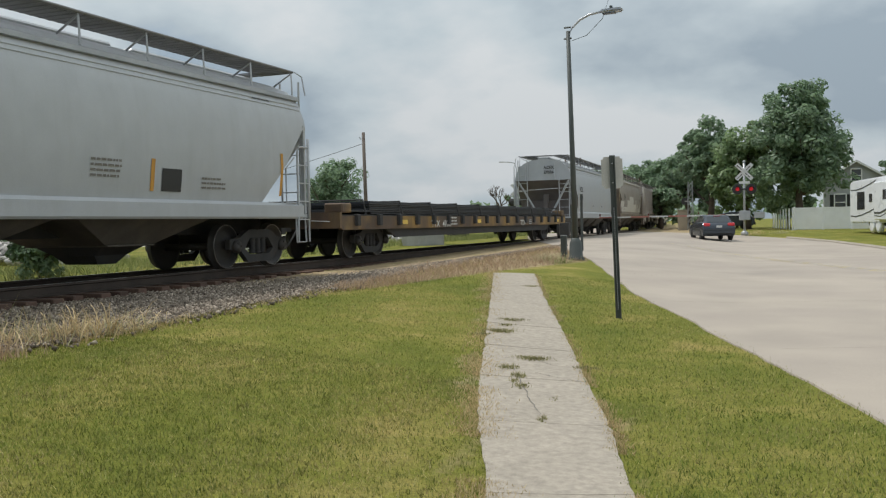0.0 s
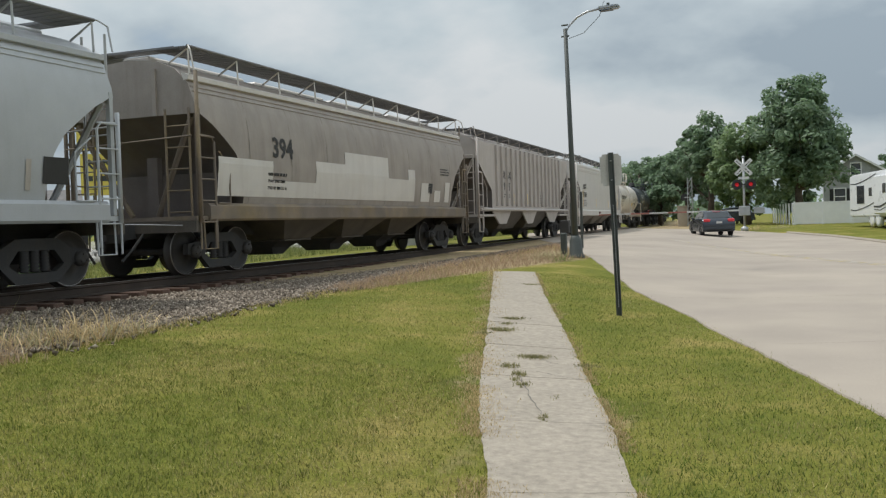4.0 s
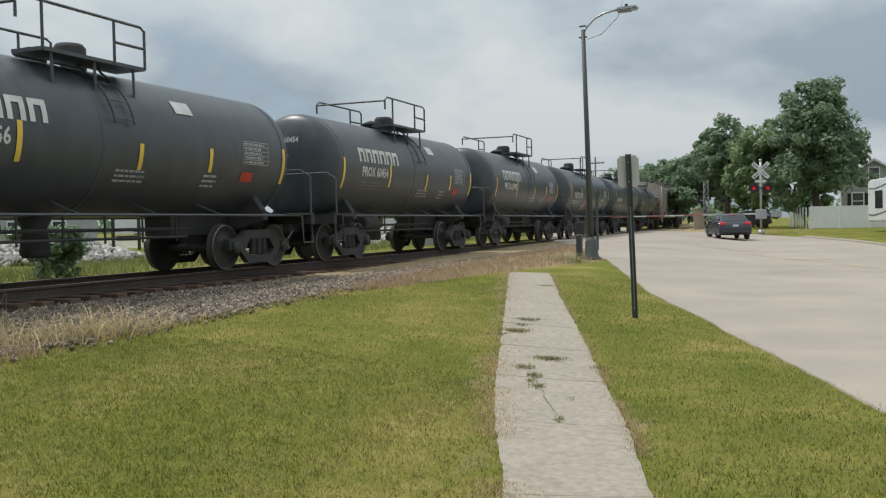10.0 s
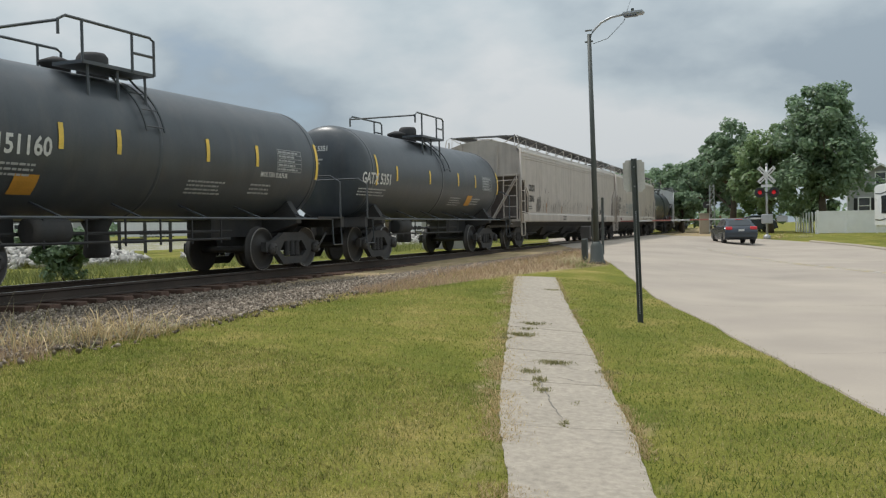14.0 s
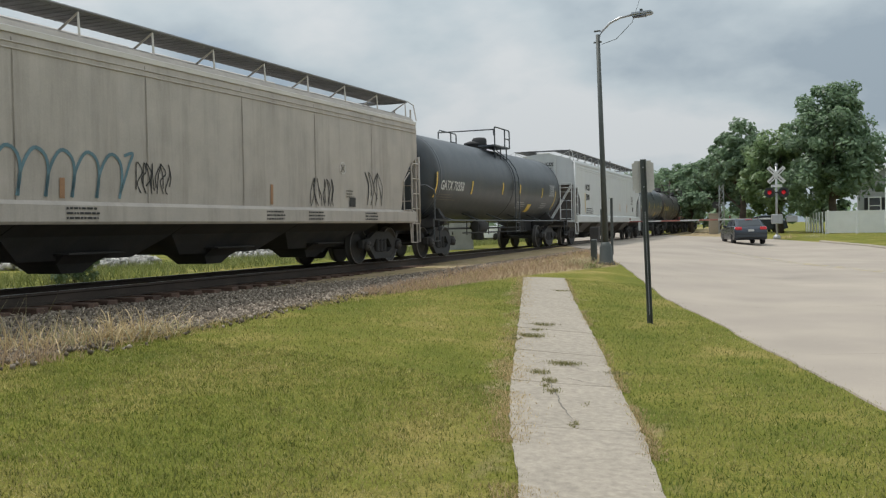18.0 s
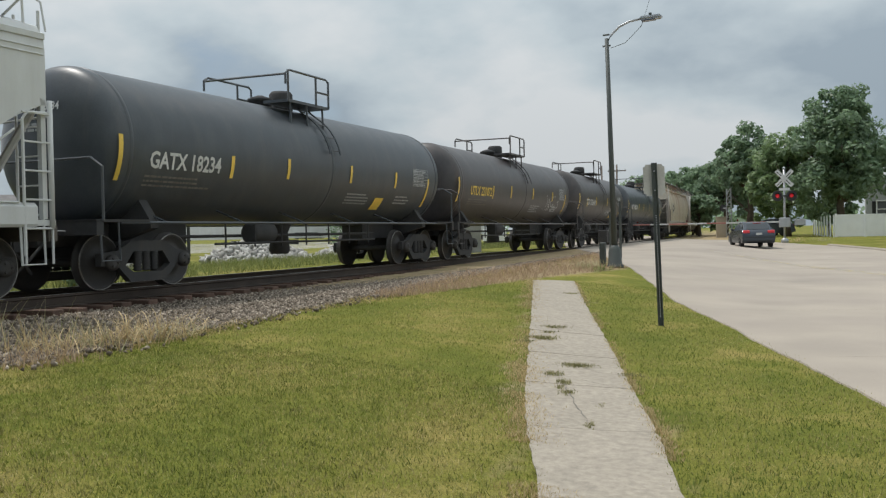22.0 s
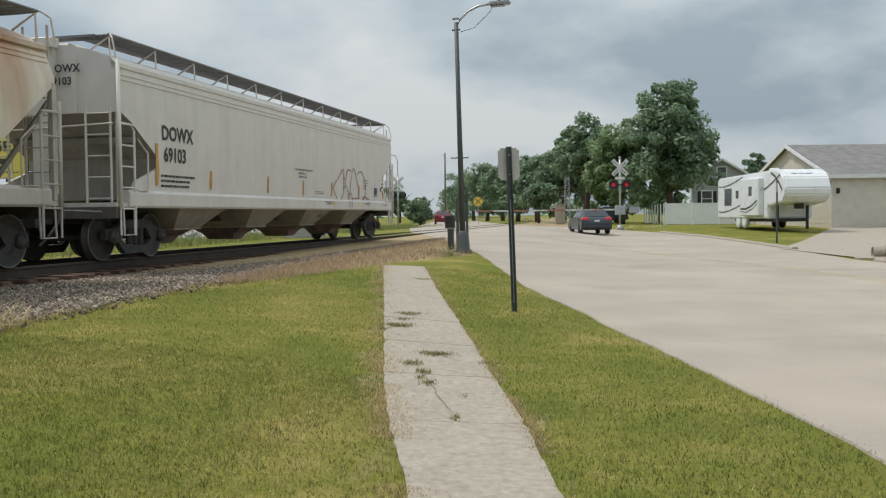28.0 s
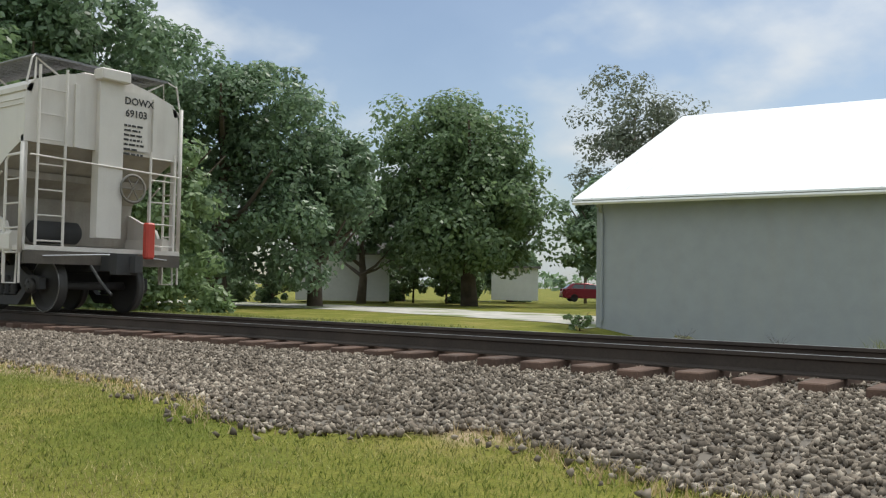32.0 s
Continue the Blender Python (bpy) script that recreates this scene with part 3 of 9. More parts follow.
def build_ground():
    xs, ys = spaced(-2500, 2500, -34, 16, 0.4, 300), spaced(-2500, 2500, -30, 62, 0.5, 300)
    verts = [(x, y, ground_height(x, y)) for y in ys for x in xs]
    n = len(xs)
    faces = [(j * n + i, j * n + i + 1, (j + 1) * n + i + 1, (j + 1) * n + i) for j in range(len(ys) - 1) for i in range(n - 1)]
    ob = raw("ground", verts, faces, LAWN)
    for f in ob.data.polygons:
        f.use_smooth = True
    dry, gravel = ob.data.attributes.new("dry", "FLOAT", "POINT"), ob.data.attributes.new("gravel", "FLOAT", "POINT")
    dv, gv = [], []
    for x, y, z in verts:
        d = x - track_x(y)
        a = 0.0
        if 0 < d < 9:
            a = 0.62 * smooth((along(DRY_EDGE, min(59, max(-59, y))) + 0.45 - d) / 0.8)
        l = along(ROAD_L, y)
        a = max(a, 0.25 * smooth((0.6 - abs(x - l)) / 0.6))
        if y < 16:
            a = max(a, 0.52 * smooth((0.5 - abs(x - along(PATH_L, y) + 0.1)) / 0.5), 0.4 * smooth((0.4 - abs(x - along(PATH_R, y) - 0.1)) / 0.4))
        dv.append(a)
        g = 0.0
        if x < TRACK_X - 30 and 40 < y < 140:
            g = max(g, 0.5)
        gv.append(g)
    dry.data.foreach_set("value", dv)
    gravel.data.foreach_set("value", gv)
    return tagged(ob, "mown lawn with yellowing patches beside the railway", "grass", kind="structure")


build_ground()


def strip(name, left, right, lift, material, stations, parent=None, cols=6):
    verts, faces = [], []
    for y in stations:
        a, b = left(y), right(y)
        for i in range(cols + 1):
            x = a + (b - a) * i / cols
            verts.append((x, y, base_height(x, y) + lift))
    for j in range(len(stations) - 1):
        for i in range(cols):
            k = j * (cols + 1) + i
            faces.append((k, k + 1, k + cols + 2, k + cols + 1))
    ob = raw(name, verts, faces, material, parent)
    for f in ob.data.polygons:
        f.use_smooth = True
    return ob


def wobble(y, amp=0.07):
    return amp * (noise.noise((y * 0.9, 3.1, 0)) + 0.6 * noise.noise((y * 3.1, 7.7, 0)))


ROAD_STEPS = [*range(-400, -20, 20), *np.arange(-20, 70, 0.4), *range(70, 420, 10)]
road = tagged(strip("road", lambda y: along(ROAD_L, y) + wobble(y), lambda y: along(ROAD_R, y), 0.015, ROAD_MAT, ROAD_STEPS, cols=24), "wide pale worn concrete street", "road", kind="structure")

# the worn edge of the street slopes into the grass
edge_strip = strip("road_edge", lambda y: along(ROAD_L, y) + wobble(y) - 0.025, lambda y: along(ROAD_L, y) + wobble(y) + 0.002, 0.015, ROAD_MAT, ROAD_STEPS, road, 1)
for k, v in enumerate(edge_strip.data.vertices):
    if k % 2 == 0:
        v.co.z -= 0.03

# the expansion joints and the worn centre lines of the street
JOINT = surface("dark_joint", (0.16, 0.145, 0.13), 0.95)
LINE_YELLOW = surface("worn_yellow_line", (0.5, 0.4, 0.2), 0.8, second=(0.42, 0.385, 0.34), patch=(0.4, 0.6), patch_scale=2.0)


def road_line(name, at, y0, y1, width, material, step=1.0, lift=0.019):
    ys = np.arange(y0, y1 + 0.01, step)
    strip(name, lambda y: at(y) - width / 2, lambda y: at(y) + width / 2, lift, material, list(ys), road, 1)


CENTRE = ((-60, 31), (-20, 17.0), (0, 10.8), (20.6, 3.87), (24.8, 2.3), (30.2, -0.25), (36, -3.0), (42, -6.4))
for off in (-0.14, 0.14):
    road_line("centre_line", lambda y: along(CENTRE, y) + off, -20, 40, 0.1, LINE_YELLOW)
for x, y, l in ((3.2, 24.0, 1.4), (-1.6, 31.0, 1.6), (0.8, 36.5, 1.8), (4.6, 17.5, 0.9)):
    raw("street_crack", [(x + l * k / 6 + 0.0, y + 0.03 * math.sin(2.1 * k + x) + d, base_height(x + l * k / 6, y) + 0.019) for k in range(7) for d in (-0.012, 0.012)], [(2 * k, 2 * k + 2, 2 * k + 3, 2 * k + 1) for k in range(6)], JOINT, road)
for yy in np.arange(-8, 40, 5.2):
    l, r = along(ROAD_L, yy), along(ROAD_R, yy)
    v = [(l + 0.1 + (r - l - 0.2) * i / 12, yy + 0.3 * (i / 12 - 0.5) * 12 + dy, 0) for i in range(13) for dy in (-0.004, 0.004)]
    v = [(x, y, base_height(x, y) + 0.018) for x, y, z in v if along(ROAD_L, y) + 0.1 < x < along(ROAD_R, y) - 0.05]
    raw("expansion_joint", v, [(2 * i, 2 * i + 2, 2 * i + 3, 2 * i + 1) for i in range(len(v) // 2 - 1)], JOINT, road)


def build_kerb(y0, y1):
    bm = bmesh.new()
    prev = None
    for y in np.arange(y0, y1 + 0.01, 0.6):
        x = along(ROAD_R, y) + 0.02
        z = base_height(x, y)
        ring = [bm.verts.new(p) for p in ((x - 0.03, y, z - 0.12), (x, y, z + 0.06), (x + 0.04, y, z + 0.1), (x + 0.2, y, z + 0.1), (x + 0.22, y, z - 0.05))]
        if prev:
            for a in range(4):
                bm.faces.new((prev[a], prev[a + 1], ring[a + 1], ring[a]))
        else:
            bm.faces.new(ring)
        prev = ring
    bm.faces.new(prev[::-1])
    tagged(part("kerb", bm, CONCRETE), "pale concrete kerb along the street", "kerb", kind="structure")


build_kerb(-20, 27.5)
build_kerb(34.5, 52.0)

# ---- the footpath: separate slabs ----
pavement = tagged(thing("pavement", pose(0, 0, 0), "narrow cracked concrete footpath in slabs", "footpath", kind="structure"))


def build_slabs():
    y, k = -11.25, 0
    rng = random.Random(4)
    while y < 18.8:
        y1 = min(y + 1.62, 18.85)
        bm = bmesh.new()
        tilt = rng.uniform(-0.004, 0.004)
        rows = []
        n = 12
        for j in range(n + 1):
            yy = y + 0.0015 + (y1 - y - 0.003) * j / n
            xl = along(PATH_L, yy) + wobble(yy * 5.3 + 9, 0.022)
            xr = along(PATH_R, yy + 0.28) + wobble(yy * 5.3 + 40, 0.024)
            row = []
            for i in range(4):
                x = xl + (xr - xl) * i / 3
                yo = yy + 0.28 * i / 3
                row.append((x, yo, base_height(x, yo) + 0.016 + tilt * (j / n - 0.5)))
            rows.append([bm.verts.new(p) for p in row])
        for a, b in zip(rows, rows[1:]):
            for i in range(3):
                bm.faces.new((a[i], a[i + 1], b[i + 1], b[i]))
        geo = bmesh.ops.extrude_face_region(bm, geom=bm.faces[:])
        for v in geo["geom"]:
            if isinstance(v, bmesh.types.BMVert):
                v.co.z -= 0.12
        bmesh.ops.recalc_face_normals(bm, faces=bm.faces[:])
        part("slab", bm, CONCRETE, pavement)
        y, k = y1, k + 1


build_slabs()


def crack(*pts):
    """A thin dark crack across the footpath."""
    rng = random.Random(len(pts))
    line_pts = []
    for (a, b), (c, d) in zip(pts, pts[1:]):
        for i in range(8):
            line_pts.append((a + (c - a) * i / 8 + rng.uniform(-0.015, 0.015), b + (d - b) * i / 8 + rng.uniform(-0.015, 0.015)))
    v = []
    for x, y in line_pts:
        w = rng.uniform(0.001, 0.0045)
        v += [(x - w, y - w, base_height(x, y) + 0.0215), (x + w, y + w, base_height(x, y) + 0.0215)]
    raw("crack", v, [(2 * i, 2 * i + 1, 2 * i + 3, 2 * i + 2) for i in range(len(line_pts) - 1)], JOINT, pavement)


crack((-2.62, 8.7), (-2.45, 8.35), (-2.28, 7.93), (-2.05, 7.4), (-1.8, 6.85))
crack((-2.9, 9.15), (-2.62, 9.3), (-2.3, 9.1), (-2.0, 9.15))
crack((-2.35, 8.6), (-2.0, 8.45), (-1.8, 8.5))
crack((-3.85, 11.7), (-3.6, 11.85), (-3.3, 11.9))
crack((-5.0, 16.2), (-4.7, 16.35), (-4.4, 16.3))

# ---- the railway line ----
line = tagged(thing("railway_track", pose(0, 0, 0), "single railway track on grey stone ballast", "railway track", kind="structure"))


def swept(name, profile, s0, s1, step, material, parent):
    """A profile of (side, height) drawn along the line."""
    verts, faces, n = [], [], len(profile)
    ss = np.arange(s0, s1 + step * 0.5, step)
    for s in ss:
        for side, z in profile:
            x, y, a = on_track(s, side)
            verts.append((x, y, z))
    for j in range(len(ss) - 1):
        for i in range(n):
            k = (i + 1) % n
            faces.append((j * n + i, j * n + k, (j + 1) * n + k, (j + 1) * n + i))
    return raw(name, verts, faces, material, parent)


def rail_profile(c):
    z = RAIL_TOP
    return [(c + a, z + b) for a, b in ((-0.036, 0), (0.036, 0), (0.038, -0.035), (0.012, -0.05), (0.012, -0.15), (0.075, -0.17), (0.075, -0.185), (-0.075, -0.185), (-0.075, -0.17), (-0.012, -0.15), (-0.012, -0.05), (-0.038, -0.035))]


for c in (-GAUGE / 2, GAUGE / 2):
    swept("rail", rail_profile(c), -60, 420, 2.0, RAIL_STEEL, line)
    swept("running_surface", [(c - 0.024, RAIL_TOP + 0.002), (c + 0.024, RAIL_TOP + 0.002), (c + 0.024, RAIL_TOP - 0.002), (c - 0.024, RAIL_TOP - 0.002)], -60, 420, 2.0, STEEL, line)


def ballast_height(d, y):
    """Height of the stone bed at d metres from the middle of the line."""
    d = abs(d)
    top = RAIL_TOP - 0.285
    low = 0.46 + 0.0075 * min(45.0, max(0.0, y))
    f = toe(y)
    if d > f:
        return low - 0.35 * (d - f)
    q = (d - 1.55) / (f - 1.55)
    return top - (top - low) * (0.6 * q + 0.4 * smooth(q)) if d > 1.55 else top


BED = [(d, 0) for d in (-4.6, -3.8, -3.0, -2.2, -1.5, 0, 1.5, 2.2, 3.0, 3.6, 4.0, 4.5, 5.0, 5.6)]


def build_bed():
    verts, faces, n = [], [], len(BED)
    ss = [*np.arange(-80, -16, 1.5), *np.arange(-16, 34, 0.4), *np.arange(34, 400, 1.5)]
    for s in ss:
        for d, _ in BED:
            x, y, a = on_track(s, d)
            verts.append((x, y, ballast_height(d, y) - (0.3 if d < -4.5 else 0) + 0.015 * noise.noise((x * 2, y * 2, 0))))
    for j in range(len(ss) - 1):
        for i in range(n - 1):
            faces.append((j * n + i, j * n + i + 1, (j + 1) * n + i + 1, (j + 1) * n + i))
    raw("stone_bed", verts, faces, STONE, line)


build_bed()


def scatter_stones(name, count, region, size, parent, seed=3, material=None):
    """Many broken stones in one mesh; region(rng) gives the place or None."""
    rng = np.random.default_rng(seed)
    base = np.array([(1, 0, 0), (-1, 0, 0), (0, 1, 0), (0, -1, 0), (0, 0, 1), (0, 0, -1)], float)
    tri = np.array([(0, 2, 4), (2, 1, 4), (1, 3, 4), (3, 0, 4), (2, 0, 5), (1, 2, 5), (3, 1, 5), (0, 3, 5)])
    pts = region(rng, count)
    k = len(pts)
    r = rng.uniform(0.5, 1.0, (k, 1)) * size
    shape = base[None] * rng.uniform(0.45, 1.2, (k, 6, 3)) + rng.uniform(-0.32, 0.32, (k, 6, 3))
    q = rng.normal(size=(k, 4)); q /= np.linalg.norm(q, axis=1, keepdims=True)
    w, x, y, z = q.T
    rot = np.stack([np.stack([1 - 2 * (y * y + z * z), 2 * (x * y - z * w), 2 * (x * z + y * w)], -1), np.stack([2 * (x * y + z * w), 1 - 2 * (x * x + z * z), 2 * (y * z - x * w)], -1), np.stack([2 * (x * z - y * w), 2 * (y * z + x * w), 1 - 2 * (x * x + y * y)], -1)], 1)
    v = np.einsum("kij,knj->kni", rot, shape) * r[:, None] + pts[:, None]
    f = tri[None] + 6 * np.arange(k)[:, None, None]
    return mesh_of(name, v.reshape(-1, 3), f.reshape(-1, 3), material or PEBBLE, parent)


def mesh_of(name, verts, faces, material, parent=None):
    """A mesh from arrays of places and of triangles or quads."""
    me = bpy.data.meshes.new(name)
    nf, c = faces.shape
    me.vertices.add(len(verts)); me.loops.add(nf * c); me.polygons.add(nf)
    me.vertices.foreach_set("co", np.asarray(verts, np.float32).ravel())
    me.loops.foreach_set("vertex_index", np.asarray(faces, np.int32).ravel())
    me.polygons.foreach_set("loop_start", np.arange(0, nf * c, c, dtype=np.int32))
    me.update(calc_edges=True)
    me.materials.append(material)
    ob = new(name, me)
    if parent:
        ob.parent = parent
    return ob


def near_bed(rng, n):
    s = rng.uniform(-20, 36, n)
    q = rng.random(n)
    out = []
    for a, b, c in zip(s, q, rng.random(n)):
        if c < 0.815:
            f = toe(a)
            d = 0.85 + (f - 0.75) * b if c < 0.8 else f + 0.5 * b * b
        else:
            d = -2.0 + 2.9 * b
        x, y, _ = on_track(a, d)
        out.append((x, y, max(ballast_height(d, y), 0.462 + 0.0075 * max(0.0, y) if d > 3 else 0) + 0.005 + 0.02 * c))
    return np.array(out)


tagged(scatter_stones("ballast_stones", 125000, near_bed, 0.036, None), "loose grey broken ballast stones", "ballast", kind="stuff")


# ---- the gravel drive behind the line ----
def gravel_drive():
    near = ((-62.0, -34.0), (-39.65, -36.2), (-31.4, -35.4), (-24.0, -33.3), (-18.5, -31.6), (-10.0, -27.0))
    verts, faces = [], []
    ys = np.arange(-62, -15.5, 0.7)
    for y in ys:
        a = along(near, y)
        w = 7.5 + 1.2 * noise.noise((y * 0.2, 8.0, 0))
        for i in range(6):
            x = a - w * i / 5
            verts.append((x, y, ground_height(x, y) + 0.02))
    for j in range(len(ys) - 1):
        for i in range(5):
            k = j * 6 + i
            faces.append((k, k + 6, k + 7, k + 1))
    tagged(raw("road", verts, faces, GRAVEL), "pale gravel drive beyond the railway", "drive", kind="structure")


GRAVEL = surface("pale_gravel", (0.5, 0.47, 0.42), 0.95, var=0.3, scale=1.2, fine=30, bump=0.4, second=(0.22, 0.25, 0.1), patch=(0.52, 0.62), patch_scale=0.35)
gravel_drive()


def build_ties():
    bm = soft_box(-1.3, 1.3, -0.115, 0.115, -0.178, 0, 0.012)
    first = part("tie", bm, WOOD_TIE, line)
    rng = random.Random(8)
    s, n = -34.0, 0
    while n < 240:
        x, y, a = on_track(s)
        ob = first if n == 0 else new("tie", first.data)
        ob.parent = line
        ob.matrix_local = pose(x + rng.uniform(-0.06, 0.06), y, RAIL_TOP - 0.188, 0, rng.uniform(-0.6, 0.6), math.degrees(a) + rng.uniform(-1.5, 1.5))
        s += 0.535 + rng.uniform(-0.03, 0.03)
        n += 1


# ---- lettering ----
def glyphs(text, size):
    """The outlines of a text as places and faces, upright from its lower left corner."""
    cu = bpy.data.curves.new("lettering", "FONT")
    cu.body, cu.size, cu.resolution_u, cu.offset = text, size * 1.4, 2, size * 0.035
    ob = new("lettering", cu)
    me = bpy.data.meshes.new_from_object(ob.evaluated_get(bpy.context.evaluated_depsgraph_get()))
    v = [tuple(p.co) for p in me.vertices]
    f = [tuple(p.vertices) for p in me.polygons]
    bpy.data.objects.remove(ob)
    bpy.data.curves.remove(cu)
    bpy.data.meshes.remove(me)
    return v, f


def letter(parent, wrap, text, u, w, size, material, squeeze=1.0, name="lettering"):
    bpy.context.view_layer.update()
    v, f = glyphs(text, size)
    return raw(name, [wrap(u + p[0] * squeeze, w + p[1]) for p in v], f, material, parent)


def smudged(parent, wrap, u, w, width, rows, size, material, seed=1, name="small_print"):
    """Writing too small to read: bars of its size."""
    rng = random.Random(seed)
    v, f = [], []
    if name == "small_print" and size > 0.06:
        size, rows = size * 0.6, int(rows * 1.5)
        if material is WHITE_MARK:
            material = FADED_INK
    for k in range(rows):
        a, z = u, w - k * size * 1.7
        end = u + width * rng.uniform(0.72, 1.0)
        while a < end - size * 0.5:
            b = min(end, a + size * rng.uniform(0.8, 3.2))
            n = len(v)
            v += [wrap(a, z), wrap(b, z), wrap(b, z + size * 0.75), wrap(a, z + size * 0.75)]
            f.append((n, n + 1, n + 2, n + 3))
            a = b + size * 0.45
    return tagged(raw(name, v, f, material, parent), kind="stuff")


def patch(parent, wrap, u, w, du, dw, material, name="marking", label=""):
    n = max(1, int(abs(dw) / 0.12))
    v = [wrap(u + (du if i else 0), w + dw * j / n) for j in range(n + 1) for i in (0, 1)]
    return raw(name, v, [(2 * j, 2 * j + 1, 2 * j + 3, 2 * j + 2) for j in range(n)], material, parent, label)


def data_table(parent, wrap, u, w, du, dw, material, rows=5, name="data_table"):
    """A ruled table of small print: frame, lines and rows of bars."""
    for k in range(rows + 1):
        stroke(parent, wrap, [(u, w + dw * k / rows), (u + du, w + dw * k / rows)], 0.012, material, name)
    for q in (0, 0.28, 0.64, 1):
        stroke(parent, wrap, [(u + du * q, w + dw * k / 6) for k in range(7)], 0.012, material, name)
    smudged(parent, wrap, u + 0.04, w + dw - dw / rows * 0.75, du * 0.9, rows, dw / rows / 1.7, material, rows, name)


def stroke(parent, wrap, pts, width, material, name="graffiti"):
    v, f = [], []
    for i, (u, w) in enumerate(pts):
        a, b = pts[max(i - 1, 0)], pts[min(i + 1, len(pts) - 1)]
        dx, dz = b[0] - a[0], b[1] - a[1]
        l = math.hypot(dx, dz) or 1
        nx, nz = -dz / l * width / 2, dx / l * width / 2
        v += [wrap(u + nx, w + nz), wrap(u - nx, w - nz)]
        if i:
            n = 2 * i
            f.append((n - 2, n - 1, n + 1, n))
    return raw(name, v, f, material, parent)


def eased(pts, n=4):
    """A soft line through the points."""
    out = []
    for i in range(len(pts) - 1):
        a, b, c, d = (np.array(pts[min(max(k, 0), len(pts) - 1)]) for k in (i - 1, i, i + 1, i + 2))
        for j in range(n):
            t = j / n
            p = 0.5 * (2 * b + (c - a) * t + (2 * a - 5 * b + 4 * c - d) * t * t + (3 * b - a - 3 * c + d) * t ** 3)
            out.append((float(p[0]), float(p[1])))
    return out + [tuple(pts[-1])]


def arc(cu, cw, ru, rw, a0, a1, n=12):
    return [(cu + ru * math.cos(radians(a0 + (a1 - a0) * i / n)), cw + rw * math.sin(radians(a0 + (a1 - a0) * i / n))) for i in range(n + 1)]


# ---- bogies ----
# grime plus the shade of the inward-sloping bays, put into one dark colour
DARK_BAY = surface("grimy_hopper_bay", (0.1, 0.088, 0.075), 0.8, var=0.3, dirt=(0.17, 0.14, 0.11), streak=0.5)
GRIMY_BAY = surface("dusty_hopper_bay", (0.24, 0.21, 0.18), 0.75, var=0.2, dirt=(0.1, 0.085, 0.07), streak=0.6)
truck_template = []


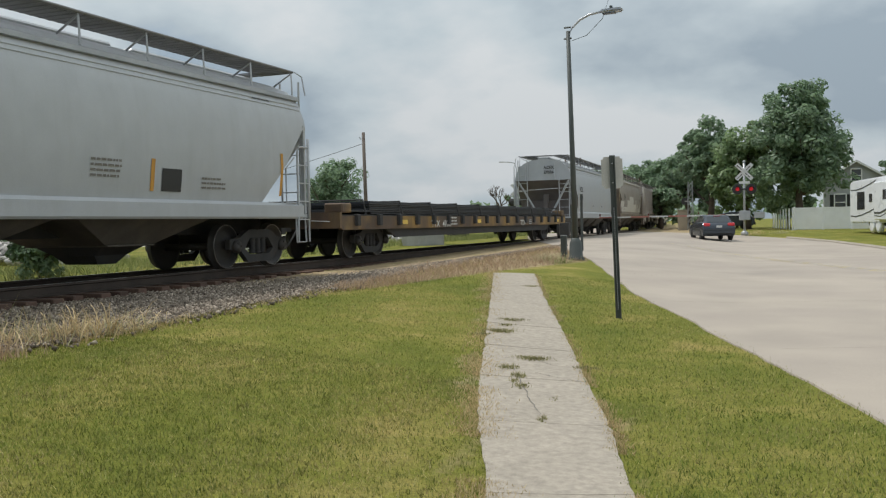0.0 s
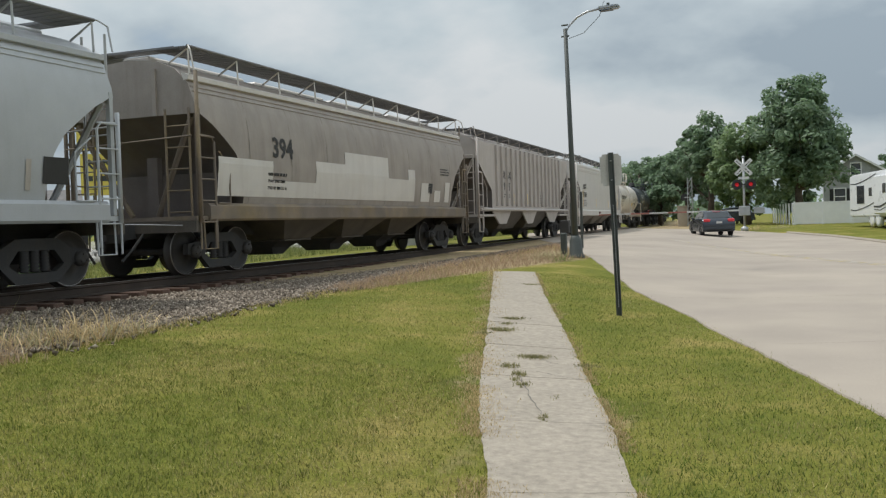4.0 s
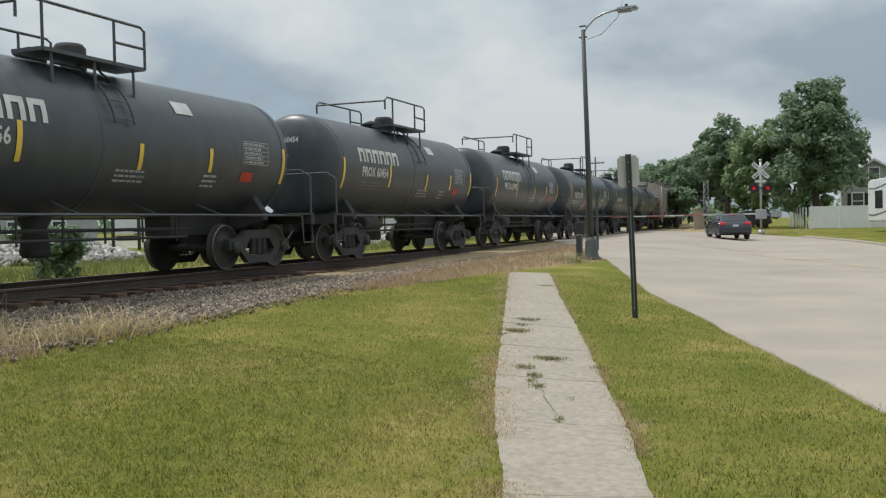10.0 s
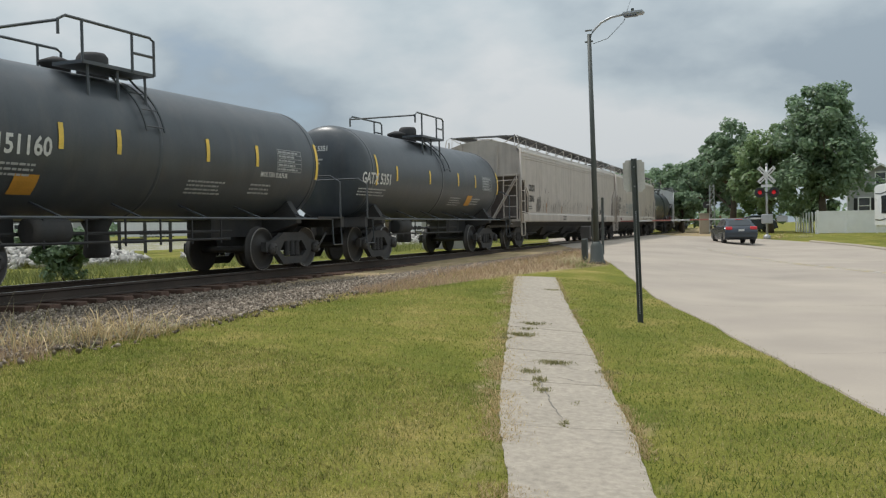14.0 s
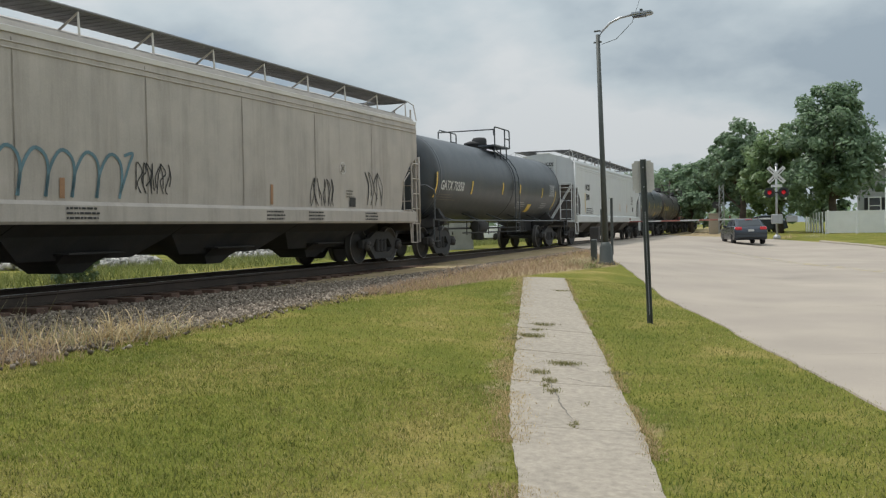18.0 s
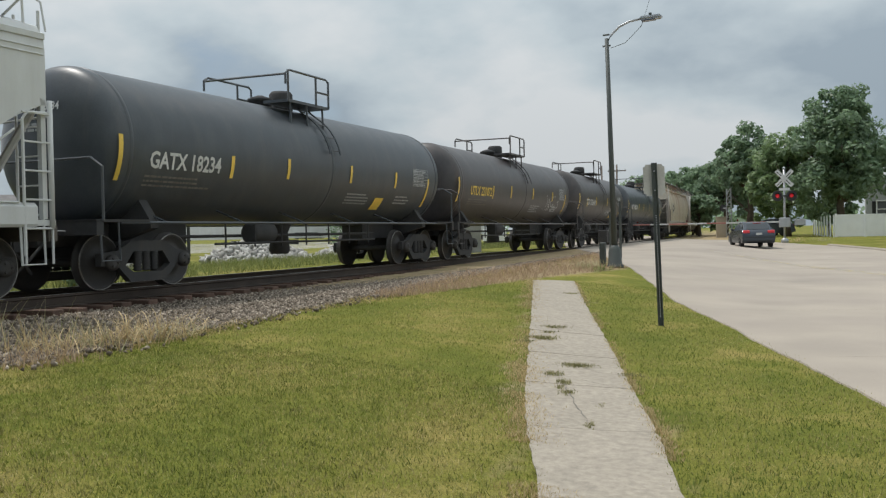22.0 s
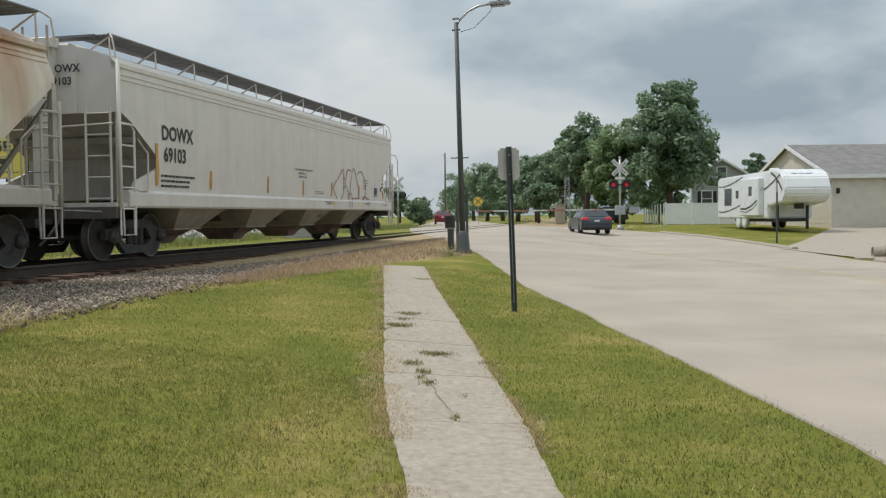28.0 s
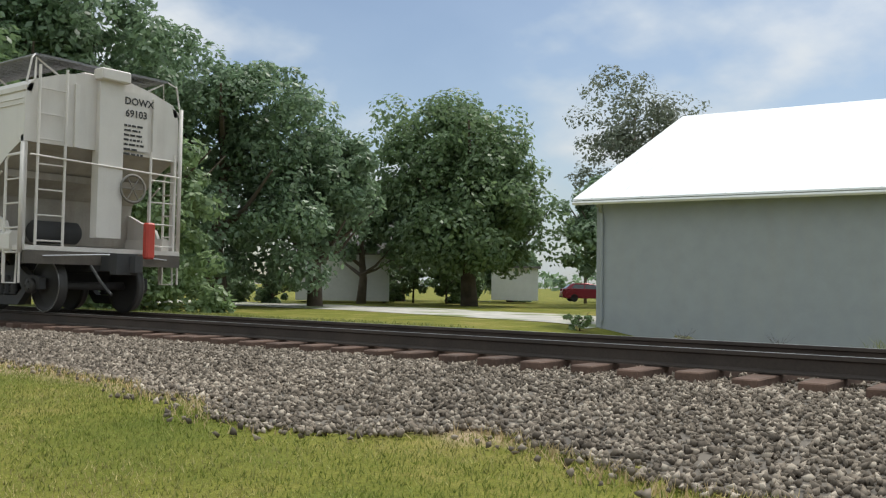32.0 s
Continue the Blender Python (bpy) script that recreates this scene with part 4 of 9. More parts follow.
def build_truck(parent, y):
    """A two-axle bogie: side frames with springs, bolster and turning wheelsets."""
    if truck_template:
        made = {}
        src = truck_template[0]
        for o in (src, *src.children_recursive):
            made[o] = o.copy()
            scene.collection.objects.link(made[o])
            made[o].parent = made.get(o.parent, parent)
            if o in spinning:
                followers.append((made[o], spinning.index(o)))
        made[src].location = (0, y, 0)
        return made[src]
    bm = bmesh.new()
    box(bm, -0.95, 0.95, -0.2, 0.2, 0.42, 0.72)
    box(bm, -0.3, 0.3, -0.35, 0.35, 0.68, 0.86)
    truck = part("truck", bm, UNDER, parent)
    truck.location = (0, y, 0)
    for sx in (-1, 1):
        bm = bmesh.new()
        x0, x1 = sorted((sx * 0.93, sx * 1.05))
        # frame as a ring round the spring opening
        for quad in ([(-1.1, 0.4), (-1.1, 0.6), (-0.72, 0.64), (-0.74, 0.4)], [(1.1, 0.4), (0.74, 0.4), (0.72, 0.64), (1.1, 0.6)], [(-0.74, 0.4), (-0.72, 0.64), (-0.4, 0.8), (-0.36, 0.62), (-0.55, 0.4), (-0.36, 0.28), (-0.42, 0.12)], [(0.74, 0.4), (0.42, 0.12), (0.36, 0.28), (0.55, 0.4), (0.36, 0.62), (0.4, 0.8), (0.72, 0.64)], [(-0.42, 0.12), (-0.36, 0.28), (0.36, 0.28), (0.42, 0.12)], [(-0.4, 0.8), (0.4, 0.8), (0.36, 0.62), (-0.36, 0.62)]):
            prism(bm, quad, x0, x1, "x")
        part("side_frame", bm, UNDER, truck)
        for yy in (-0.2, 0, 0.2):
            coil = [(0.085 if k % 2 else 0.055, 0.29 + k * 0.028) for k in range(13)]
            part("spring", lathe(bmesh.new(), coil, 10, "z", (sx * 0.99, yy, 0)), UNDER, truck)
    for i, yy in enumerate((-0.889, 0.889)):
        bm = bmesh.new()
        r = 0.457
        tube(bm, [(-1.08, 0, 0), (1.08, 0, 0)], 0.075, 10)
        for sx in (-1, 1):
            prof = [(0.08, sx * 0.84), (0.2, sx * 0.82), (0.36, sx * 0.74), (0.4, sx * 0.82), (r - 0.012, sx * 0.83), (r, sx * 0.8), (r + 0.004, sx * 0.72), (r + 0.028, sx * 0.71), (r + 0.02, sx * 0.68), (0.4, sx * 0.68), (0.34, sx * 0.7), (0.1, sx * 0.68)]
            lathe(bm, prof, 36, "x")
            lathe(bm, [(0.09, sx * 1.0), (0.13, sx * 1.02), (0.13, sx * 1.12), (0.05, sx * 1.14)], 12, "x")
            for k in range(3):
                a = k * math.tau / 3
                tube(bm, [(sx * 1.13, 0.07 * math.cos(a), 0.07 * math.sin(a)), (sx * 1.155, 0.07 * math.cos(a), 0.07 * math.sin(a))], 0.02, 6)
        ws = part("wheelset", bm, WHEEL, truck)
        ws.location = (0, yy, r)
        bm = bmesh.new()
        for sx in (-1, 1):
            lathe(bm, [(r - 0.022, sx * 0.832), (r - 0.004, sx * 0.826), (r - 0.006, sx * 0.82), (r - 0.022, sx * 0.826)], 36, "x", cap=False)
        rim = part("rim", bm, STEEL, None)
        me = rim.data
        bpy.data.objects.remove(rim)
        ws.data.materials.append(STEEL)
        tmp = bmesh.new()
        tmp.from_mesh(ws.data)
        n0 = len(tmp.faces)
        tmp.from_mesh(me)
        tmp.faces.ensure_lookup_table()
        for f in tmp.faces[n0:]:
            f.material_index = 1
        tmp.to_mesh(ws.data)
        tmp.free()
        spinning.append(ws)
    truck_template.append(truck)
    return truck


spinning, followers = [], []


def ladder(x0, x1, y0, y1, z0, z1, step=0.38, r=0.018):
    bm = bars([(x0, y0, z0), (x0, y0, z1)], [(x1, y1, z0), (x1, y1, z1)], r=r * 1.3)
    z = z0 + 0.1
    while z < z1:
        tube(bm, [(x0, y0, z), (x1, y1, z)], r * 0.8, 5)
        z += step
    return bm


def coupler(parent, y, sy):
    bm = bmesh.new()
    box(bm, -0.12, 0.12, *sorted((y, y + sy * 0.45)), 0.72, 0.98)
    box(bm, -0.2, 0.2, *sorted((y + sy * 0.42, y + sy * 0.62)), 0.66, 1.02)
    box(bm, -0.2, -0.05, *sorted((y + sy * 0.6, y + sy * 0.78)), 0.7, 0.98)
    part("coupler", bm, UNDER, parent)
    bm = bars([(0.35, y + sy * 0.1, 0.8), (0.36, y + sy * 0.4, 0.55), (0.3, y + sy * 0.65, 0.32)], r=0.025)
    part("air_hose", bm, UNDER, parent)
    bm = bars([(-1.2, y + sy * 0.05, 0.95), (-0.2, y + sy * 0.3, 1.0), (0.2, y + sy * 0.3, 1.0), (1.2, y + sy * 0.05, 0.95)], r=0.012)
    part("uncoupling_lever", bm, GALV, parent)


SECTIONS = {
    "flat": ((1.48, 1.2), (1.5, 1.8), (1.5, 3.5), (1.47, 3.72), (1.36, 3.86), (0.9, 4.02), (0.45, 4.12), (0.0, 4.14)),
    "round": ((1.42, 1.2), (1.5, 1.55), (1.56, 2.1), (1.54, 2.75), (1.47, 3.2), (1.33, 3.58), (1.05, 3.88), (0.62, 4.06), (0.0, 4.12)),
    "ribbed": ((1.44, 1.35), (1.45, 2.2), (1.45, 3.3), (1.45, 3.7), (1.3, 3.8), (0.9, 3.95), (0.45, 4.05), (0.0, 4.07)),
}


def section_x(style, z):
    pts = SECTIONS[style]
    for (a, p), (b, q) in zip(pts, pts[1:]):
        if p <= z <= q:
            return a + (b - a) * (z - p) / max(1e-6, q - p)
    return pts[0][0] if z < pts[0][1] else 0.0


def wagon_pose(s, t):
    x, y, a = on_track(s - SPEED * t)
    return pose(x, y, RAIL_TOP, 0, 0, math.degrees(a))


wagons = []
# the lower edge of the side sheet towards the ends: metres from the end, and height
ENDS = {
    "arch": ((0.1, 3.02), (0.45, 2.85), (0.85, 2.58), (1.15, 2.36), (1.36, 2.1), (1.48, 1.85), (1.5, 1.6)),
    "wide_arch": ((0.1, 2.72), (0.5, 2.55), (0.9, 2.32), (1.15, 2.08), (1.28, 1.8), (1.28, 1.55)),
    "low_arch": ((0.1, 2.75), (0.5, 2.5), (0.75, 2.25), (0.92, 1.95), (1.0, 1.65), (0.98, 1.45)),
    "slant": ((0.1, 3.1), (1.0, 2.55), (1.9, 2.0), (1.92, 1.8)),
    "open": ((0.1, 2.82), (0.45, 2.66), (0.95, 2.33), (1.42, 2.03), (1.44, 1.86)),
}


def hopper(front, rear, style, paint, label, frame_paint=None, bays=3, stripes=(), hatch_paint=None, cut=None, cut_top=2.72, posts=False, seams=0, bay_paint=None, end_text=(), ends=None, pan=0.0, pipe=False):
    """A covered hopper wagon; front and rear are its body's ends along the train."""
    s, half = (front + rear) / 2, (rear - front) / 2
    cut = cut or 1.85
    cut_top = {"flat": 2.64, "round": 3.0}.get(style, cut_top)
    edge = ENDS.get(ends)
    cut_top = edge[0][1] if edge else cut_top
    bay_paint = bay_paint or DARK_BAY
    root = thing("covered_hopper", wagon_pose(s, 0), label, "hopper wagon", "wagons of the freight train")
    wagons.append((root, s))
    pts = SECTIONS[style]
    z0 = pts[0][1]
    frame_paint = frame_paint or paint
    # body
    def floor_at(y):
        d = half - abs(y)
        if edge:
            return np.interp(d, *zip(*edge)) if d <= max(q for q, _ in edge) + 1e-4 else z0
        return cut_top if d <= 0.12 else z0 + (cut_top - z0) * max(0.0, 1 - (d - 0.12) / cut)
    marks = [q for q, _ in edge or ()] + ([edge[-1][0] + 0.012] if edge else [])
    ys = sorted({sy * (half - q) for q in marks for sy in (-1, 1)} | {-half, -half + 0.12, -half + 0.12 + cut, half - 0.12 - cut, half - 0.12, half} | {round(-half + 2 * half * i / 14, 3) for i in range(15)} | {-half + 0.12 + cut / 2, half - 0.12 - cut / 2})
    bm, prev = bmesh.new(), None
    for y in ys:
        zb = floor_at(y)
        prof = [(section_x(style, max(z, zb)) if z < zb else x, max(z, zb)) for x, z in pts]
        ring = [bm.verts.new((x, y, z)) for x, z in prof] + [bm.verts.new((-x, y, z)) for x, z in prof[-2::-1]]
        if prev:
            for i in range(len(ring)):
                k = (i + 1) % len(ring)
                f = bm.faces.new((prev[i], prev[k], ring[k], ring[i]))
                f.smooth = style != "ribbed" and i != len(ring) - 1
                # underside faces at the cut ends take the second material
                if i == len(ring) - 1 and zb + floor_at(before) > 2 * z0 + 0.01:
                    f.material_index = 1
        else:
            bm.faces.new(ring)
        prev, before = ring, y
    bm.faces.new(prev[::-1])
    bmesh.ops.recalc_face_normals(bm, faces=bm.faces[:])
    body = part("body", bm, paint, root)
    # pale colour under open ends, dark slope colour under all others
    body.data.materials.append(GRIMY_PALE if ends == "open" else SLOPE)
    if style != "ribbed":
        body.data.set_sharp_from_angle(angle=radians(32))
    if style == "ribbed":
        n = 15
        for sx in (-1, 1):
            for i in range(n + 1):
                y = -half + 2.45 + (2 * half - 4.5) * i / n
                zb = floor_at(y)
                part("rib", soft_box(*sorted((sx * 1.44, sx * 1.54)), y - 0.04, y + 0.04, zb + 0.08, 3.72, 0.012), paint, root)
    else:
        # weld seams along the sides
        for i in range(seams):
            y = -half + (i + 1) * 2 * half / (seams + 1)
            bm = bmesh.new()
            q = [(section_x(style, z) + 0.006, z) for z in np.linspace(max(z0, floor_at(y)) + 0.02, 3.6, 9)]
            for (a, b), (c, d) in zip(q, q[1:]):
                bm.faces.new([bm.verts.new(p) for p in ((a, y - 0.013, b), (a, y + 0.013, b), (c, y + 0.013, d), (c, y - 0.013, d))])
            part("weld_seam", bm, SEAM, root)
    # eave rail and side sills
    lo_sill = 1.24 if style == "ribbed" else 1.02
    for sx in (-1, 1):
        bm = bmesh.new()
        ex = section_x(style, 3.74) if style != "round" else section_x(style, 3.62)
        prism(bm, [(sx * (ex - 0.06), 3.64), (sx * (ex + 0.05), 3.66), (sx * (ex + 0.05), 3.74), (sx * (ex - 0.1), 3.8)], -half, half, "y")
        part("eave_rail", bm, hatch_paint or paint, root)
        if style != "ribbed":
            for z in (3.44, 3.53):
                q = section_x(style, z)
                part("eave_bead", bars([(sx * (q + 0.004), -half + 0.05, z), (sx * (q + 0.004), half - 0.05, z)], r=0.014, seg=5), paint, root)
        bm = bmesh.new()
        prism(bm, [(sx * 1.36, lo_sill), (sx * 1.53, lo_sill), (sx * 1.56, lo_sill + 0.04), (sx * 1.56, 1.3), (sx * 1.5, 1.36), (sx * 1.4, 1.36)], -half + 0.25, half - 0.25, "y")
        part("side_sill", bm, frame_paint, root)
    bm = boxes((-0.28, 0.28, -half - 0.1, half + 0.1, 0.72, 1.05))
    part("centre_sill", bm, UNDER, root)
    # bays with their outlets
    span = 2 * half - 2 * (cut + 1.35) if bays == 3 else half * 1.61
    for b in range(bays):
        c = -span / 2 + span * (b + 0.5) / bays
        hw = span / bays / 2 - 0.04 if bays == 3 else 1.2
        if bays == 2:
            c, hw = (-2.1, 2.1)[b], 1.6
        bm = bmesh.new()
        lo = [(-0.45, c - 0.42, 0.4), (0.45, c - 0.42, 0.4), (0.45, c + 0.42, 0.4), (-0.45, c + 0.42, 0.4)]
        w = 1.2 if bays == 2 else 0.55
        mid = [(-0.85, c - w, 0.55), (0.85, c - w, 0.55), (0.85, c + w, 0.55), (-0.85, c + w, 0.55)]
        hi = [(-1.4, c - hw, z0 - 0.1), (1.4, c - hw, z0 - 0.1), (1.4, c + hw, z0 - 0.1), (-1.4, c + hw, z0 - 0.1)]
        levels = (mid, hi)
        if pan:
            # broad pans that meet below the sill
            full = span / bays / 2 - 0.012
            levels = [[(-x, c - q, z), (x, c - q, z), (x, c + q, z), (-x, c + q, z)] for x, q, z in ((0.5, pan * full, 0.46), (0.85, full, 0.84), (1.36, full, z0 - 0.1))]
        rings = [[bm.verts.new(p) for p in q] for q in levels]
        for lo_ring, hi_ring in zip(rings, rings[1:]):
            for i in range(4):
                bm.faces.new((lo_ring[i], lo_ring[(i + 1) % 4], hi_ring[(i + 1) % 4], hi_ring[i]))
        bm.faces.new(rings[0][::-1]); bm.faces.new(rings[-1])
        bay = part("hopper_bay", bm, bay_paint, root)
        bm = bmesh.new()
        rings = [[bm.verts.new(p) for p in q] for q in ([(x * 0.8, c + (y - c) * 0.55, 0.24) for x, y, z in lo], lo, [(x * 0.9, c + (y - c) * 1.02, 0.57) for x, y, z in mid])]
        for u, w in zip(rings, rings[1:]):
            for i in range(4):
                bm.faces.new((u[i], u[(i + 1) % 4], w[(i + 1) % 4], w[i]))
        bm.faces.new(rings[0][::-1]); bm.faces.new(rings[-1])
        part("outlet_gate", bm, GATE_RUST if bay_paint is GRIMY_PALE else UNDER, bay)
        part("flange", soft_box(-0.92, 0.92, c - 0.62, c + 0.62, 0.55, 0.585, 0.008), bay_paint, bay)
    if pipe:
        for sx in (-1, 1):
            part("outlet_pipe", bars([(sx * 1.15, -span / 2 - 0.3, 0.42), (sx * 1.15, span / 2 + 0.3, 0.42)], r=0.055, seg=8), UNDER, root)
    if style == "ribbed":
        # pale side sheets between the dark outlets
        for sx in (-1, 1):
            for q in ([(-1.25, 1.24), (1.25, 1.24), (0.45, 0.72), (-0.45, 0.72)], [(3.0, 1.24), (5.6, 1.24), (4.7, 0.75), (3.75, 0.75)], [(-5.6, 1.24), (-3.0, 1.24), (-3.75, 0.75), (-4.7, 0.75)]):
                bm = bmesh.new()
                prism(bm, q, *sorted((sx * 1.36, sx * 1.41)), "x")
                part("side_sheet", bm, RIB_PAINT, root)
    # ends
    for sy in (-1, 1):
        e = sy * half
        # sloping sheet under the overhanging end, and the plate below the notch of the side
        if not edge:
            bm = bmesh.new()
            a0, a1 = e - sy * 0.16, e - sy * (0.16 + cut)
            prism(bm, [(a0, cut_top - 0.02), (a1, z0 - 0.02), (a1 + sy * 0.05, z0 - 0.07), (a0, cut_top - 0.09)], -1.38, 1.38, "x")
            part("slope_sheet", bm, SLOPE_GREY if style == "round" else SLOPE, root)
        if ends == "open":
            for sx in (-1, 1):
                bm = bmesh.new()
                prism(bm, [(e - sy * 1.46, 1.34), (e - sy * 1.46, 1.84), (e - sy * 1.38, 1.82), (e - sy * 0.55, 1.52), (e - sy * 0.45, 1.34)], *sorted((sx * 1.43, sx * 1.49)), "x")
                part("end_gusset", bm, paint, root)
            part("slope_rib", boxes((-1.36, 1.36, *sorted((e - sy * 0.75, e - sy * 0.82)), 2.3, 2.42)), GRIMY_PALE, root)
        elif edge:
            part("bolster_web", boxes((-1.3, 1.3, *sorted((e - sy * 1.3, e - sy * 1.36)), 1.1, 2.0)), SLOPE, root)
        elif style == "flat":
            for sx in (-1, 1):
                bm = bmesh.new()
                tip = z0 + (cut_top - z0) * (1 - 0.95 / cut)
                prism(bm, [(e - sy * (cut + 0.1), 1.2), (e - sy * 1.07, tip), (e - sy * 0.95, tip - 0.06), (e - sy * 0.4, 1.2)], *sorted((sx * 1.42, sx * 1.48)), "x")
                part("end_gusset", bm, paint, root)
        else:
            for sx in (-1, 1):
                part("diagonal_brace", bars([(sx * 1.4, e - sy * 0.05, cut_top - 0.2), (sx * 0.35, e - sy * 0.35, 1.25)], r=0.05), frame_paint, root)
        bm = boxes((-1.5, 1.5, *sorted((e - sy * (cut + 0.3), e + sy * 0.12)), 1.04, 1.12))
        part("end_platform", bm, frame_paint, root)
        part("end_sill", boxes((-1.5, 1.5, *sorted((e - sy * 0.02, e + sy * 0.14)), 0.82, 1.035)), DARK_BAY, root)
        for sx in (-1, 1):
            part("corner_post", boxes((*sorted((sx * 1.42, sx * 1.5)), *sorted((e - sy * 0.02, e - sy * 0.1)), 1.13, cut_top + 0.1)), frame_paint, root)
            # side ladder at the corner with its step
            tall = 3.8 if sx * sy < 0 or sy < 0 else 2.8
            bm = tube(bmesh.new(), [(sx * 1.53, e + sy * 0.03, 1.0), (sx * 1.53, e + sy * 0.03, tall)], 0.038, 8)
            for k in (0, 1):
                tube(bm, [(sx * 1.53, e + sy * (0.03 - 0.47 * k), 0.5), (sx * 1.53, e + sy * (0.03 - 0.47 * k), 1.1)], 0.02, 5)
            part("corner_stile", bm, frame_paint, root)
            bm = bars([(sx * 1.54, e - sy * 0.46, 0.62), (sx * 1.54, e - sy * 0.46, 2.5), (sx * 1.54, e - sy * 0.38, 2.6), (sx * 1.52, e - sy * 0.02, 2.62)], r=0.024)
            for k in range(5):
                tube(bm, [(sx * 1.54, e + sy * 0.02, 1.0 + 0.4 * k), (sx * 1.54, e - sy * 0.46, 1.0 + 0.4 * k)], 0.016, 5)
            part("ladder", bm, frame_paint, root)
            part("step", bars([(sx * 1.5, e - sy * 0.1, 1.05), (sx * 1.52, e - sy * 0.1, 0.5), (sx * 1.52, e - sy * 0.5, 0.5), (sx * 1.5, e - sy * 0.5, 1.05)], r=0.02), frame_paint, root)
            part("grab_rail", bars([(sx * 1.54, e - sy * 0.55, 1.36), (sx * 1.54, e - sy * 0.95, 1.36), (sx * 1.54, e - sy * 0.95, 2.1), (sx * 1.54, e - sy * 0.6, 2.35)], r=0.018), frame_paint, root)
        # tall ladder on one corner of the end, short one on the other
        part("ladder", ladder(sy * 0.82, sy * 1.3, e + sy * 0.08, e + sy * 0.08, 1.1, 4.1, 0.42), frame_paint, root)
        part("ladder", ladder(-sy * 0.86, -sy * 1.38, e + sy * 0.08, e + sy * 0.08, 1.1, cut_top + 0.1, 0.4), frame_paint, root)
        if edge and not posts:
            for sx in (-1, 1):
                part("diagonal_brace", bars([(sx * 1.32, e - sy * 0.08, cut_top - 0.05), (sx * 0.3, e - sy * 0.35, 1.15)], r=0.055), frame_paint, root)
        bm = boxes((-0.27, 0.21, *sorted((e - sy * 0.1, e + sy * 0.1)), 1.3, 4.05)) if posts else boxes((-0.12, 0.12, *sorted((e - sy * 0.75, e - sy * 0.6)), 1.1, 2.3)) if edge else boxes((-0.1, 0.1, *sorted((e - sy * 0.3, e + sy * 0.06)), 1.1, cut_top + 0.1))
        part("end_post", bm, SLOPE if edge and not posts else frame_paint, root)
        if posts:
            part("step_box", soft_box(-0.32, 0.26, *sorted((e - sy * 0.05, e + sy * 0.22)), 4.05, 4.25, 0.02), frame_paint, root)
        for x in (-0.95, 0.6):
            part("end_rib", boxes((x - 0.04, x + 0.04, *sorted((e, e + sy * 0.05)), cut_top, 3.9)), paint, root)
        if sy > 0:
            wheel = bmesh.new()
            lathe(wheel, [(0.24, 0.0), (0.27, 0.02), (0.24, 0.04), (0.22, 0.02)], 20, "y", (-0.45, e + 0.14, 2.2), cap=False)
            for k in range(3):
                q = k * math.pi / 3
                tube(wheel, [(-0.45 - 0.24 * math.cos(q), e + 0.16, 2.2 - 0.24 * math.sin(q)), (-0.45 + 0.24 * math.cos(q), e + 0.16, 2.2 + 0.24 * math.sin(q))], 0.012, 5)
            part("brake_wheel", wheel, GRIMY, root)
        part("hand_rail", bars([(-1.45, e + sy * 0.12, 2.5), (1.45, e + sy * 0.12, 2.6)], r=0.016), frame_paint, root)
        coupler(root, e + sy * 0.1, sy)
        build_truck(root, sy * (half - 1.3))
    bm = bmesh.new()
    lathe(bm, [(0.15, -0.45), (0.2, -0.4), (0.2, 0.4), (0.15, 0.45)], 18, "x", (0.35, half - 1.0, 1.4))
    part("air_reservoir", bm, UNDER, root)
    # roof: hatches, running boards on brackets
    rb = 4.14 if style == "ribbed" else 4.27
    hp = hatch_paint or paint
    for i in range(4):
        c = -half * 0.75 + half * 1.5 * i / 3
        part("hatch_cover", soft_box(-0.32, 0.32, c - half * 0.22, c + half * 0.22, 4.06, 4.22, 0.04), hp, root)
    for sx in (-1, 1):
        bm = bmesh.new()
        for k in range(15):
            x = sx * (0.5 + 0.052 * k)
            box(bm, *sorted((x, x + sx * 0.03)), -half + 0.1, half - 0.1, rb, rb + 0.03)
        for k in range(int(half * 2 / 0.2)):
            y = -half + 0.15 + 0.2 * k
            box(bm, *sorted((sx * 0.5, sx * 1.26)), y, y + 0.03, rb - 0.005, rb + 0.034)
        tagged(part("running_board", bm, BOARD, root), kind="stuff")
        n = int(half * 2 / 1.6)
        for i in range(n + 1):
            y = -half + 0.15 + (2 * half - 0.3) * i / n
            part("board_bracket", bars([(sx * 0.8, y, 4.0), (sx * 1.25, y, rb - 0.01), (sx * 1.27, y, 3.78)], r=0.022, seg=5), hp, root)
        part("edge_rail", bars([(sx * 1.27, -half + 0.1, rb + 0.03), (sx * 1.27, half - 0.1, rb + 0.03)], r=0.024), BOARD, root)
    for sy in (-1, 1):
        bm = bmesh.new()
        for k in range(5):
            y = sy * (half - 0.1 - 0.08 * k)
            box(bm, -0.98, 0.98, y - 0.022, y + 0.022, rb, rb + 0.04)
        tagged(part("running_board", bm, BOARD, root), kind="stuff")
        for sx in (-1, 1):
            part("roof_grab", bars([(sx * 1.3, sy * (half - 0.1), rb + 0.03), (sx * 1.42, sy * (half + 0.02), 4.2), (sx * 1.5, sy * (half + 0.02), 3.78)], r=0.016), hp, root)
    for k, txt in enumerate(end_text):
        letter(root, lambda u, z: (u, -half - 0.056, z), txt, 0.05, 3.6 - 0.24 * k, 0.15, BLACK_MARK)
    wrap = lambda u, w: (section_x(style, w) + 0.012, u, w)
